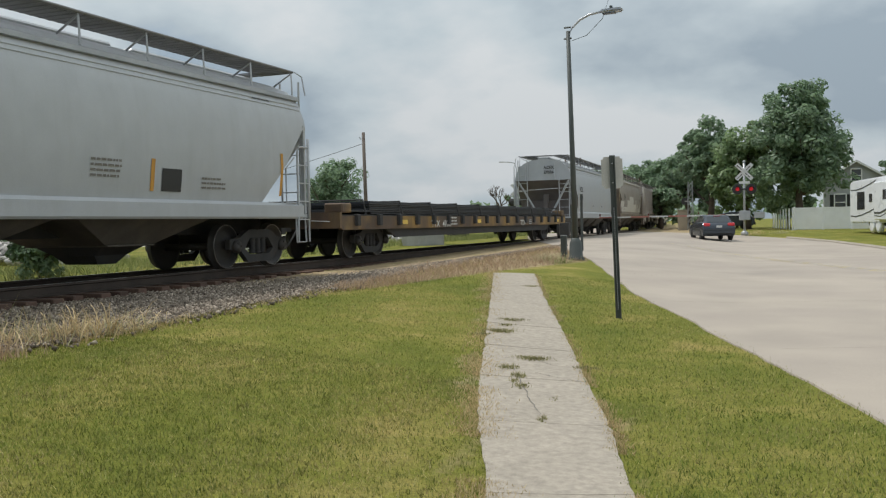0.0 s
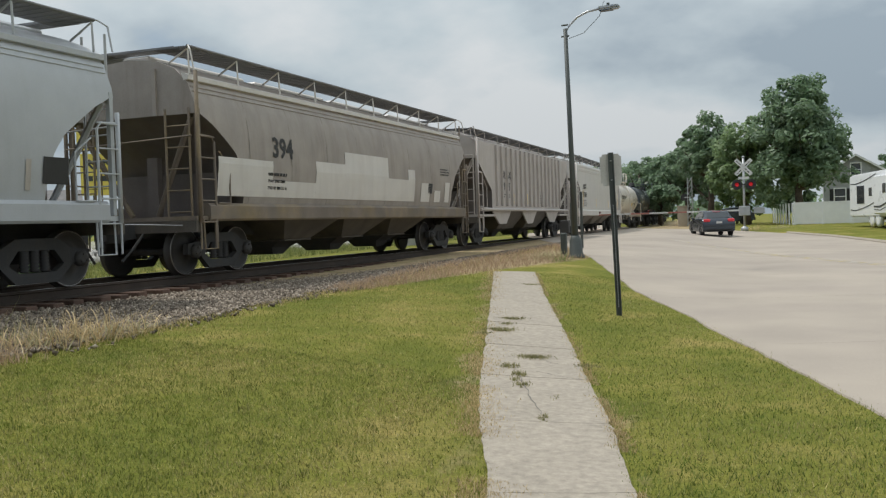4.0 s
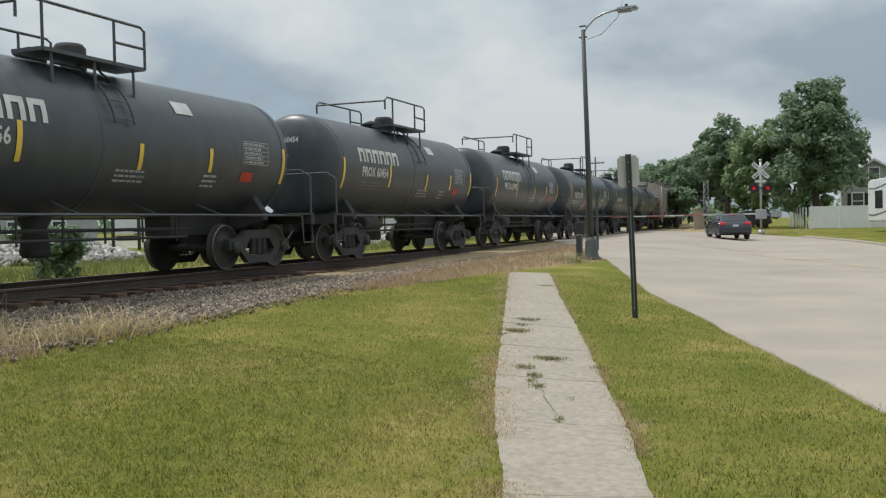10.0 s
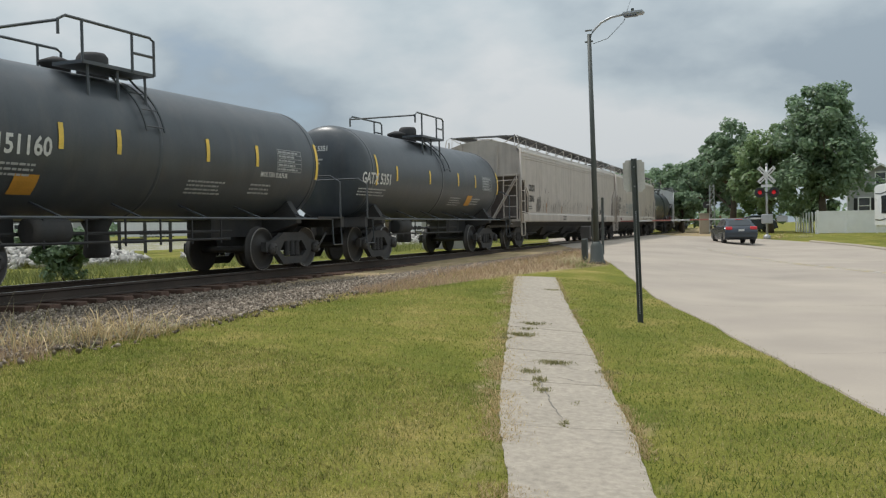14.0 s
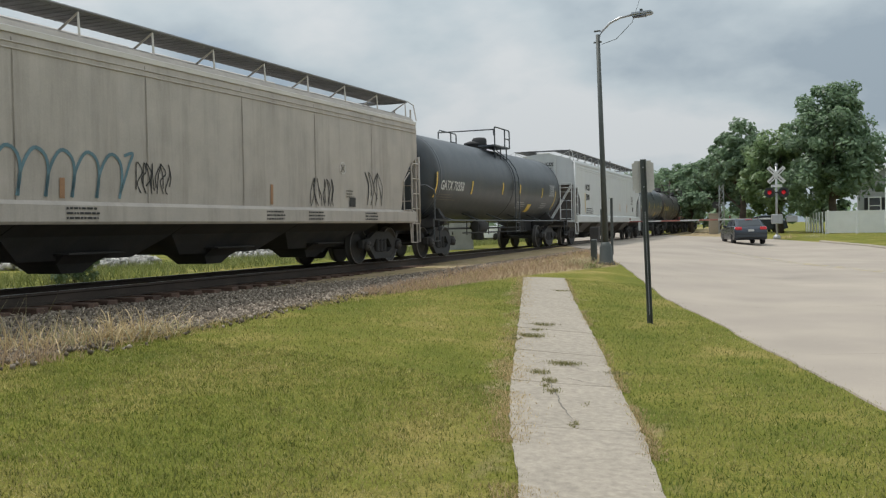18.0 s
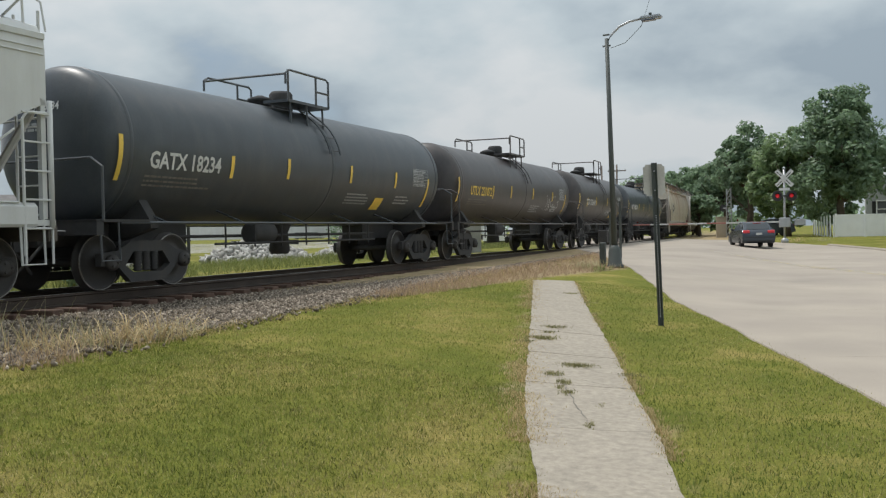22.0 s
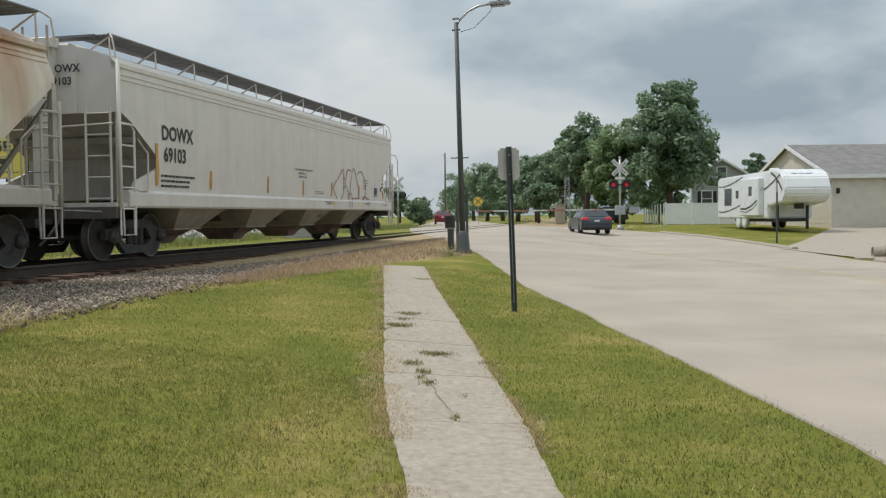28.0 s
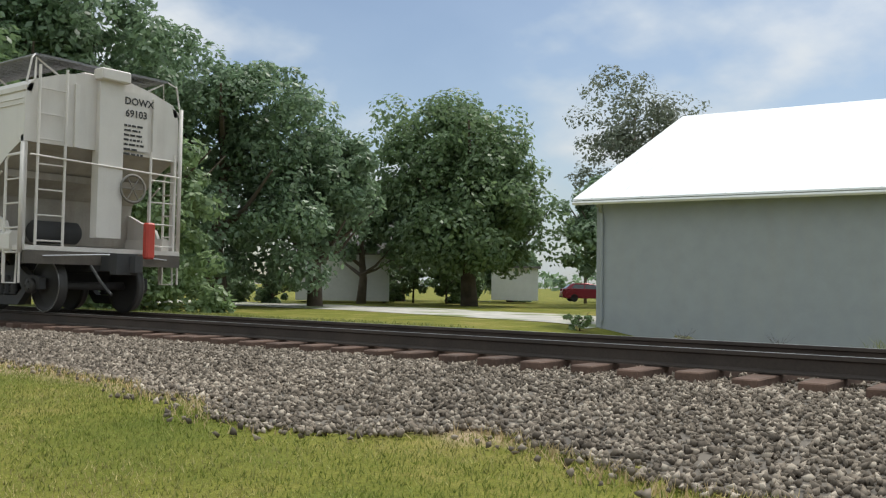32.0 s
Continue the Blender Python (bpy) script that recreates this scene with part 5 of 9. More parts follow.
    for u, w, h, mt in stripes:
        patch(root, wrap, u - 0.05, w, 0.1, h, mt, "reflective_stripe", "faded reflective stripe")
    return root, wrap, half


def tank(front, rear, radius, zc, paint, label, stripes=(), jacket=1, platform=0.0, rail_paint=None, climb=None, deck=0.85, guard=0.82, nose=1.1, tail=0.3, full_climb=False, over=0.5):
    """A tank wagon: domed shell on bolsters, top platform with railings, side rails."""
    s, half = (front + rear) / 2, (rear - front) / 2
    root = thing("tank_wagon", wagon_pose(s, 0), label, "tank wagon", "wagons of the freight train")
    wagons.append((root, s))
    rp = rail_paint or paint
    # ends of the shell; the running gear follows them
    y0, y1 = -half + nose, half + tail
    cap = 0.4
    prof = []
    for i in range(9):
        a = math.pi / 2 * i / 8
        prof.append((max(0.02, radius * math.sin(a) ** 0.72), cap * (1 - math.cos(a))))
    ring = [(r, y0 + q) for r, q in prof] + [(radius, y) for y in np.linspace(y0 + cap + 1.0, y1 - cap - 1.0, 7)] + [(r, y1 - q) for r, q in prof[::-1]]
    bm = bmesh.new()
    lathe(bm, ring, 56, "y", (0, 0, zc))
    part("shell", bm, paint, root)
    for y in (0.55, y0 + cap + 0.12, y1 - cap - 0.12)[: 1 + 2 * jacket]:
        bm = bmesh.new()
        lathe(bm, [(radius - 0.01, y - 0.05), (radius + 0.007, y - 0.04), (radius + 0.007, y + 0.04), (radius - 0.01, y + 0.05)], 56, "y", (0, 0, zc))
        part("jacket_band", bm, paint, root)
    bot = zc - radius
    for sy, end in ((-1, y0), (1, y1)):
        e = end - sy * 1.15
        bm = bmesh.new()
        prism(bm, [(-1.2, 1.0), (-1.2, 1.12), (-0.95, bot + 0.42), (-0.5, bot + 0.15), (0.5, bot + 0.15), (0.95, bot + 0.42), (1.2, 1.12), (1.2, 1.0), (0.5, 0.8), (-0.5, 0.8)], e - 0.1, e + 0.1, "y")
        part("bolster", bm, paint if paint is CREAM_TANK else UNDER, root)
        bm = boxes((-0.3, 0.3, *sorted((end - sy * 3.1, end + sy * 0.5)), 0.72, 1.12), (-1.45, 1.45, *sorted((end + sy * 0.3, end + sy * 0.45)), 0.9, 1.12), (-1.45, 1.45, *sorted((end - sy * 0.75, end + sy * 0.45)), 1.1, 1.14))
        part("stub_sill", bm, paint if paint is CREAM_TANK else UNDER, root)
        for sx in (-1, 1):
            part("end_railing", bars([(sx * 1.45, end + sy * 0.3, 1.12), (sx * 1.45, end + sy * 0.3, 1.95), (sx * 1.2, end + sy * 0.28, 2.1), (0, end + sy * 0.2, 2.1)], r=0.022), rp, root)
            part("step", bars([(sx * 1.42, end + sy * 0.35, 1.1), (sx * 1.45, end + sy * 0.35, 0.5), (sx * 1.45, end - sy * 0.05, 0.5), (sx * 1.42, end - sy * 0.05, 1.1)], r=0.02), rp, root)
        coupler(root, end + sy * 0.3, sy)
        build_truck(root, end - sy * 1.15)
    for sx in (-1, 1):
        bm = bars([(sx * 1.42, y0 + 0.1, 1.09), (sx * 1.42, y1 - 0.1, 1.09)], r=0.026)
        for y in np.linspace(y0 + 1.2, y1 - 1.2, 6):
            tube(bm, [(sx * 1.42, y, 1.09), (sx * 0.7, y, bot + 0.3)], 0.02, 5)
        part("side_rail", bm, rp, root)
        # ladder that bends over the shoulder
        if climb is None:
            continue
        bm = bmesh.new()
        low = 0.65 if full_climb else zc + 0.25
        def shoulder(z):
            return math.sqrt(max(0.3, radius ** 2 - max(0.0, z - zc) ** 2)) + 0.08 if z > zc else radius + 0.08
        zs = [low + (zc + radius * 0.93 - low) * k / 9 for k in range(10)]
        for y in (climb - 0.23, climb + 0.23):
            tube(bm, [(sx * shoulder(z), y, z) for z in zs] + [(sx * 0.5, y, zc + radius + 0.05)], 0.02, 5)
        for k in range(int((zs[-1] - low) / 0.3) + 1):
            z = low + 0.08 + 0.3 * k
            tube(bm, [(sx * shoulder(z), climb - 0.23, z), (sx * shoulder(z), climb + 0.23, z)], 0.013, 5)
        part("ladder", bm, rp, root)
        # underframe pipes
    bm = bmesh.new()
    for i in range(7):
        y = -half * 0.45 + half * 0.9 * i / 6
        tube(bm, [(0.9, y, 0.62), (0.9, y, 1.12)], 0.02, 5)
    tube(bm, [(0.9, -half * 0.5, 0.7), (0.9, half * 0.5, 0.7)], 0.025, 5)
    tube(bm, [(0.5, -half * 0.6, 0.85), (0.5, half * 0.6, 0.85)], 0.035, 6)
    part("brake_piping", bm, UNDER, root)
    bm = bmesh.new()
    lathe(bm, [(0.16, -0.4), (0.22, -0.34), (0.22, 0.34), (0.16, 0.4)], 16, "y", (0.75, -1.6, 0.9))
    part("air_reservoir", bm, UNDER, root)
    bm = bmesh.new()
    lathe(bm, [(0.2, 0.42), (0.24, 0.5), (0.2, 0.9), (0.3, bot - 0.0 + 0.05)], 14, "z", (0, 0.3, 0))
    part("bottom_outlet", bm, UNDER, root)
    # top platform
    top = zc + radius
    q, k = platform, deck
    bm = boxes((-1.05, -0.42, q - k, q + k, top - 0.02, top + 0.04), (0.42, 1.05, q - k, q + k, top - 0.02, top + 0.04))
    for sx in (-1, 1):
        for y in (-0.8 * k, 0, 0.8 * k):
            tube(bm, [(sx * 0.98, q + y, top), (sx * 1.0, q + y, top - 0.6)], 0.025, 5)
    part("platform", bm, rp, root)
    g = guard
    for sx in (-1, 1):
        x = sx * 1.05
        part("railing", bars([(x, q + k, top), (x, q + k, top + 0.74 * g), (x, q + k - 0.1, top + 0.8 * g), (x, q - k - over + 0.15, top + 0.8 * g), (x, q - k - over, top + 0.7 * g), (x, q - k - over, top + 0.42 * g)], [(x, q + 0.35 * k, top), (x, q + 0.35 * k, top + 0.8 * g)], [(x, q + k, top + 0.4 * g), (x, q + 0.35 * k, top + 0.4 * g)], r=0.025), rp, root)
    part("cross_rail", bars([(-1.05, q - k - over, top + 0.68 * g), (1.05, q - k - over, top + 0.68 * g)], r=0.025), rp, root)
    part("post", bars([(1.05, q - k, top), (1.05, q - k, top + 0.8 * g)], r=0.025), rp, root)
    bm = bmesh.new()
    lathe(bm, [(0.24, top - 0.05), (0.24, top + 0.1), (0.28, top + 0.11), (0.28, top + 0.16), (0.07, top + 0.24)], 20, "z", (0, platform - 0.35, 0))
    part("manway", bm, UNDER, root)
    bm = bmesh.new()
    lathe(bm, [(0.27, top - 0.05), (0.27, top + 0.36), (0.22, top + 0.43), (0.04, top + 0.45)], 18, "z", (0, platform + 0.5, 0))
    part("valve_housing", bm, UNDER, root)
    wrap = lambda u, w: ((radius + 0.012) * math.cos((w - zc) / radius), u, zc + (radius + 0.012) * math.sin((w - zc) / radius))
    for u, w, h, mt in stripes:
        u += nose * 0.6 if u < -half + 1.5 else tail * 0.8 if u > half - 1.2 else 0
        patch(root, wrap, u - 0.05, w, 0.1, h, mt, "reflective_stripe", "faded reflective stripe")
    return root, wrap, half


# ---- the freight train, from its head to its tail ----
def consist():
    Y, O, WM, BM = STRIPE, ORANGE, WHITE_MARK, BLACK_MARK
    # grey hopper at the head
    r, w, h = hopper(0.0, 18.3, "round", GREY_PAINT, "clean grey covered hopper wagon with curved sides", bays=3, hatch_paint=GALV, stripes=((-0.4, 1.5, 0.55, O), (3.8, 1.5, 0.55, O), (8.0, 1.5, 0.9, O)))
    smudged(r, w, 2.3, 1.95, 0.9, 4, 0.05, GRIMY, 3); smudged(r, w, 5.2, 1.75, 0.8, 3, 0.05, GRIMY, 4); smudged(r, w, -3.0, 1.42, 1.6, 2, 0.05, BM, 5)
    patch(r, w, 4.05, 1.5, 0.55, 0.4, BM, "data_panel"); smudged(r, w, 7.2, 3.5, 0.7, 1, 0.1, BM, 6)
    patch(r, w, -1.9, 1.45, 0.75, 0.45, Y, "marking", "yellow sticker")
    flatcar(20.0, 44.85)
    # grey hopper behind the flat wagon
    r, w, h = hopper(46.75, 61.7, "round", GREY_PAINT, "grey covered hopper wagon with curved sides", ends="arch", end_text=("ACFX", "27836"), bays=3, stripes=((-h_of(46.75, 61.7) + 1.75, 1.5, 0.85, TAN_PAINT), (-1.6, 1.5, 0.45, TAN_PAINT), (1.3, 1.5, 0.45, TAN_PAINT), (3.0, 1.5, 0.45, TAN_PAINT), (5.6, 1.5, 0.45, TAN_PAINT)))
    letter(r, w, "ACFX", -h + 2.0, 2.45, 0.25, BM, 1.05); letter(r, w, "27836", -h + 2.0, 2.05, 0.25, BM, 1.0)
    smudged(r, w, -h + 2.0, 1.78, 0.7, 2, 0.05, GRIMY, 8); patch(r, w, h - 1.6, 1.6, 0.5, 0.4, BM, "data_panel")
    smudged(r, w, -1.5, 1.7, 0.7, 1, 0.1, BM, 9); smudged(r, w, 1.6, 1.7, 0.7, 1, 0.1, BM, 10)
    # brownish hopper with painted-over patches
    r, w, h = hopper(63.9, 79.0, "round", BROWN_GREY, "weathered brown-grey covered hopper wagon with pale painted-over patches", ends="arch", frame_paint=BROWN_SILL, bays=3, seams=8, hatch_paint=WHITE_PAINT, stripes=((-5.0, 1.24, 0.1, Y),))
    for u, z, du, dz in ((-7.0, 1.5, 2.0, 0.75), (-5.0, 1.5, 1.9, 0.35), (-3.1, 1.5, 1.5, 0.85), (-1.6, 1.5, 2.6, 1.15), (1.0, 1.5, 1.4, 0.6), (2.4, 1.5, 0.5, 0.9), (3.4, 1.5, 0.7, 0.55), (4.5, 1.5, 0.5, 0.35), (5.4, 1.5, 0.4, 0.62)):
        patch(r, w, u, z, du, dz, WHITE_PAINT, "paint_patch", "pale painted-over rectangle")
    letter(r, w, "394", -5.0, 2.35, 0.42, BM); smudged(r, w, -5.2, 1.95, 0.9, 2, 0.14, BM, 12); patch(r, w, 3.95, 1.75, 0.35, 0.3, BM, "data_panel")
    smudged(r, w, 5.0, 2.5, 0.9, 2, 0.08, BM, 14)
    # ribbed hopper
    r, w, h = hopper(80.3, 95.6, "ribbed", RIB_PAINT, "pale ribbed covered hopper wagon", ends="slant", bays=2, stripes=((-5.0, 1.56, 0.75, Y), (-2.72, 1.5, 0.44, Y), (-0.52, 1.5, 0.48, Y)))
    gap = (2 * h - 4.5) / 15
    for k, (upper, lower) in enumerate((("BR", "89"), ("AX", "75"))):
        u = -h + 2.45 + gap * (k + 1) + 0.14
        letter(r, w, upper, u, 2.5, 0.29, BM, 0.9); letter(r, w, lower, u, 2.06, 0.29, BM, 0.9); smudged(r, w, u, 1.86, 0.42, 2, 0.05, BM, 15 + k)
    smudged(r, w, 1.8, 1.9, 0.5, 4, 0.06, GRIMY, 16)
    # white hopper
    r, w, h = hopper(97.7, 113.9, "flat", WHITE_PAINT, "white covered hopper wagon with flat smooth sides", ends="arch", end_text=("SOXX", "517569"), bays=3, bay_paint=GRIMY_BAY, hatch_paint=WHITE_PAINT, stripes=((-h_of(97.7, 113.9) + 1.9, 1.5, 0.9, Y), (-1.9, 1.5, 0.5, Y), (2.8, 1.5, 0.5, Y), (6.9, 1.5, 0.9, Y)))
    letter(r, w, "SOXX", -h + 2.0, 2.5, 0.27, BM); letter(r, w, "517569", -h + 2.0, 2.05, 0.27, BM, 0.92)
    smudged(r, w, -h + 2.0, 1.85, 1.2, 3, 0.1, GRIMY, 18); patch(r, w, 4.9, 1.62, 0.4, 0.34, BM, "data_panel"); smudged(r, w, 6.0, 2.05, 0.6, 3, 0.08, BM, 19)
    # cream tank
    r, w, h = tank(115.0, 127.9, 1.27, 2.29, CREAM_TANK, "cream-white tank wagon with jacketed shell and ladders", ((-4.2, 2.3, 0.6, GRIMY), (-1.4, 2.3, 0.5, GRIMY), (1.6, 2.1, 0.5, GRIMY), (3.3, 2.1, 0.5, GRIMY), (5.7, 2.0, 0.7, GRIMY)), platform=0.05, rail_paint=CREAM_TANK, climb=0.75, nose=0.4, tail=0.4, full_climb=True)
    letter(r, w, "UTLX 12194", -4.1, 2.2, 0.3, BM); letter(r, w, "THE TANK CAR PEOPLE", -4.1, 2.02, 0.09, GRIMY, 0.9); smudged(r, w, -4.15, 1.84, 1.75, 3, 0.055, GRIMY, 21)
    patch(r, w, 2.1, 1.75, 0.85, 0.24, Y, "marking", "faded yellow label"); patch(r, w, 3.35, 1.8, 0.45, 0.22, GRIMY, "marking"); patch(r, w, 4.3, 1.75, 0.3, 0.28, BM, "data_panel")
    smudged(r, w, 4.7, 2.35, 1.0, 5, 0.08, GRIMY, 22); smudged(r, w, 4.6, 1.8, 0.8, 4, 0.08, GRIMY, 23); smudged(r, w, 3.8, 2.4, 0.7, 2, 0.09, GRIMY, 24)
    # black tanks
    rows = ((129.0, 141.3, "61356", 1), (142.3, 153.2, "60454", 1), (154.2, 165.4, "60390", 1))
    for i, (a, b, num, _) in enumerate(rows):
        r, w, h = tank(a, b, 1.27, 2.34, BLACK_PAINT, "black tank wagon with white lettering and a top platform", ((-3.85, 1.75, 0.75, Y), (-1.15, 1.85, 0.6, Y), (1.45, 1.85, 0.45, Y), (3.4, 1.9, 0.45, Y), (h_of(a, b) - 0.45, 1.75, 0.75, Y)), platform=0.7, deck=1.15, guard=0.9, climb=1.0)
        # the owner's mark, as plain shapes
        for k in range(6):
            u = -3.0 + k * 0.41
            patch(r, w, u, 2.45, 0.1, 0.36, WM, "owner_mark"); patch(r, w, u + 0.1, 2.71, 0.24, 0.1, WM, "owner_mark"); patch(r, w, u + 0.24, 2.45, 0.1, 0.26, WM, "owner_mark")
        letter(r, w, "PROX " + num, -2.87, 2.1, 0.24, WM, 0.86); smudged(r, w, -2.87, 1.92, 1.5, 2, 0.08, GRIMY, 30 + i)
        data_table(r, w, h - 1.7, 2.12, 0.9, 0.45, FADED_INK); smudged(r, w, h - 2.9, 1.8, 0.5, 2, 0.1, WM, 36 + i); patch(r, w, h - 1.7, 1.75, 0.4, 0.2, RED_MARK, "marking", "small red label")
        smudged(r, w, 0.9, 1.8, 0.9, 2, 0.09, WM, 39 + i); patch(r, w, h - 3.6, 2.95, 0.5, 0.28, WM, "owner_mark")
        end_marks(r, h - 1.1, 1.27, 2.34, 50 + i, "PROX " + num)
    specs = ((166.5, 178.8, "TILX 151096", WM, ORANGE, 1.25), (180.0, 192.0, "TILX 151160", WM, ORANGE, 1.25), (193.2, 205.1, "GATX 5351", WM, ORANGE, 1.24), (247.4, 261.9, "GATX 70358", WM, Y, 1.34), (283.7, 296.9, "GATX 18234", WM, Y, 1.32), (298.1, 312.0, "UTLX 221072", Y, None, 1.28), (313.0, 324.8, "TCIX 200460", WM, Y, 1.28), (326.0, 342.0, "NATX 303386", WM, None, 1.25))
    NOSE = (1.1, 1.1, 1.1, 0.2, 0.1, 0.3, 1.1, 0.8)
    for i, (a, b, text, ink, tag, rad) in enumerate(specs):
        hh = h_of(a, b)
        r, w, h = tank(a, b, rad, 1.07 + rad, BROWN_TANK if i in (5, 6) else BLACK_PAINT, "black tank wagon with reflective stripes and a top platform", ((-hh + 1.2, 1.97, 0.8, Y), (-2.85 if i == 2 else -1.75, 2.13, 0.4, Y), (-0.5, 2.13, 0.4, Y), (1.87, 2.15, 0.42, Y), (3.5, 2.15, 0.42, Y), (hh - 0.35, 1.98, 0.8, Y)) if i < 3 else ((-hh + 0.3, 1.75, 0.75, Y), (-3.8 if i == 3 else -3.25, 1.93, 0.42, Y), (-0.65 if i == 3 else -1.3, 2.0, 0.42, Y), (1.4, 2.03, 0.4, Y), (hh - 2.8, 2.0, 0.4, Y), (hh - 1.0, 1.5, 0.82, Y)), platform=(0.35, -0.2, 0.25, 0.2, 0.0, 0.2, 0.1, 0.8)[i], climb=(0.9, 0.35, 0.8, 0.75, 0.55, 0.75, 0.6, 1.3)[i], full_climb=i == 3, nose=NOSE[i], over=0.5 if i < 3 else 0.1)
        if text:
            letter(r, w, text, -h + (2.65, 2.2, 1.0, 0.75, 1.05, 1.52, 2.43, 2.0)[i], 2.01, 0.28, ink, 0.9)
        smudged(r, w, -h + (2.2, 2.2, 0.9, 0.5, 1.0, 1.45, 2.2, 1.9)[i], 1.84, 1.9, 2, 0.08, GRIMY if i > 2 else WM, 63 + i)
        if i < 2:
            letter(r, w, "MOLTEN SULFUR", 3.66, 1.96, 0.1, WM, 0.95)
        data_table(r, w, h - 1.75, 2.1, 0.95, 0.45, FADED_INK); smudged(r, w, 1.4, 1.75, 1.2, 3, 0.08, WM, 69 + i); smudged(r, w, h - 2.6, 1.75, 0.9, 2, 0.09, WM, 72 + i)
        if tag:
            patch(r, w, (-1.0, -2.5, 2.9)[min(i, 2)], 1.52 if i == 2 else 1.35, 0.46, 0.36, tag, "placard", "faded orange placard")
        if i >= 5:
            rng = random.Random(i)
            for k in range(7):
                u0 = h - 3.8 + 0.28 * k
                stroke(r, w, [(u0 + rng.uniform(-0.1, 0.1), 1.6), (u0 + rng.uniform(0, 0.3), 1.95 + rng.uniform(0, 0.35)), (u0 + rng.uniform(0.1, 0.4), 1.8), (u0 + 0.3, 1.55 + rng.uniform(0, 0.3))], 0.035, WM)
        end_marks(r, h - NOSE[i], rad, 1.07 + rad, 80 + i, text)
    # two dusty pale hoppers
    for i, (a, b, num) in enumerate(((206.9, 226.6, "15016"), (227.15, 245.98, "15052"))):
        # bays in underframe black: the shade below the sill is put into their colour
        r, w, h = hopper(a, b, "flat", TAN_PAINT, "dusty pale covered hopper wagon with graffiti on its side", ends="low_arch", bays=4, bay_paint=UNDER, pan=0.66, seams=6, hatch_paint=WHITE_PAINT, stripes=((-h_of(a, b) + 1.05, 1.4, 0.75, RUST_STRIPE), (-5.9, 1.4, 0.4, RUST_STRIPE), (-3.2, 1.4, 0.3, RUST_STRIPE), (2.3, 1.4, 0.4, RUST_STRIPE)))
        letter(r, w, "CRDX", -h + 1.15, 2.22, 0.25, BM, 0.95); letter(r, w, num, -h + 1.12, 1.8, 0.25, BM, 0.95)
        smudged(r, w, -h + 1.15, 1.6, 0.6, 2, 0.05, BM, 90 + i); patch(r, w, 5.55, 1.4, 0.3, 0.22, BM, "data_panel"); smudged(r, w, 5.4, 1.75, 0.4, 3, 0.04, GRIMY, 98 + i)
        for u in (-6.1, 5.25):
            stroke(r, w, arc(u, 2.28, 0.13, 0.13, 0, 360, 16), 0.018, WM, "badge"); stroke(r, w, [(u - 0.08, 2.2), (u + 0.08, 2.36)], 0.018, BM, "badge"); stroke(r, w, [(u - 0.08, 2.36), (u + 0.08, 2.2)], 0.018, BM, "badge")
        stroke(r, w, [(-5.7, 2.0), (-5.7, 2.24), (-5.46, 2.24), (-5.46, 2.0), (-5.7, 2.0)], 0.02, BM, "badge")
        for q in (-3.2, 2.0, 3.6, 6.2):
            smudged(r, lambda u, z: (1.575, u, z), q, 1.24, 0.7, 2, 0.07, BM, 93 + i)
        if i:
            blue = ([(-5.5, 1.9), (-5.2, 2.1), (-4.9, 2.05), (-4.85, 1.85), (-5.1, 1.65), (-4.7, 1.6), (-4.5, 1.42)], [(-5.45, 1.52), (-5.2, 1.58), (-4.95, 1.48)])
            for q in blue:
                stroke(r, w, eased(q), 0.06, GRAFF_BLUE)
            for k in range(5):
                u = -4.2 + 0.5 * k
                stroke(r, w, eased([(u - 0.3, 1.42), (u - 0.24, 1.8), (u - 0.02, 2.1), (u + 0.2, 2.0), (u + 0.24, 1.7), (u + 0.18, 1.42)]), 0.055, GRAFF_BLUE)
            stroke(r, w, eased([(-2.0, 1.5), (-1.8, 1.95), (-1.7, 2.15), (-1.9, 2.1)]), 0.05, GRAFF_BLUE)
            rng = random.Random(5)
            for u0, u1, z0, z1, n, wide in ((-7.35, -6.75, 1.42, 1.85, 4, 0.014), (-6.7, -5.95, 1.55, 2.0, 4, 0.024), (-1.62, -0.8, 1.52, 2.02, 7, 0.022), (3.75, 4.8, 1.4, 2.0, 6, 0.024), (6.25, 7.3, 1.45, 2.25, 4, 0.024)):
                for k in range(n):
                    c, q = u0 + (u1 - u0) * (k + 0.5) / n, (u1 - u0) / n
                    stroke(r, w, eased([(c + rng.uniform(-0.7, 0.7) * q, z0 + (z1 - z0) * z) for z in (rng.uniform(0, 0.3), 0.6, 1.0, 0.7, rng.uniform(0.1, 0.5), 0.0)]), wide, BM)
        else:
            # a dense grey tag beside the number, then fainter upright scrawls
            rng = random.Random(6)
            for k in range(9):
                u = -7.55 + 0.06 * k
                stroke(r, w, eased([(u + rng.uniform(-0.06, 0.06), 1.42), (u + rng.uniform(-0.1, 0.1), 1.7), (u + rng.uniform(0.0, 0.2), 1.95 + rng.uniform(-0.1, 0.1)), (u + 0.12, 1.6 + rng.uniform(-0.1, 0.2))]), 0.04, GRIMY)
            for k in range(30):
                u = -6.8 + 0.26 * k + rng.uniform(-0.12, 0.12)
                top = rng.uniform(1.65, 2.05)
                stroke(r, w, eased([(u, 1.38 + rng.uniform(0, 0.1)), (u + rng.uniform(-0.08, 0.08), (1.4 + top) / 2), (u + rng.uniform(-0.02, 0.14), top), (u + rng.uniform(0.05, 0.2), top - rng.uniform(0.03, 0.4))]), rng.uniform(0.014, 0.034), GRIMY)
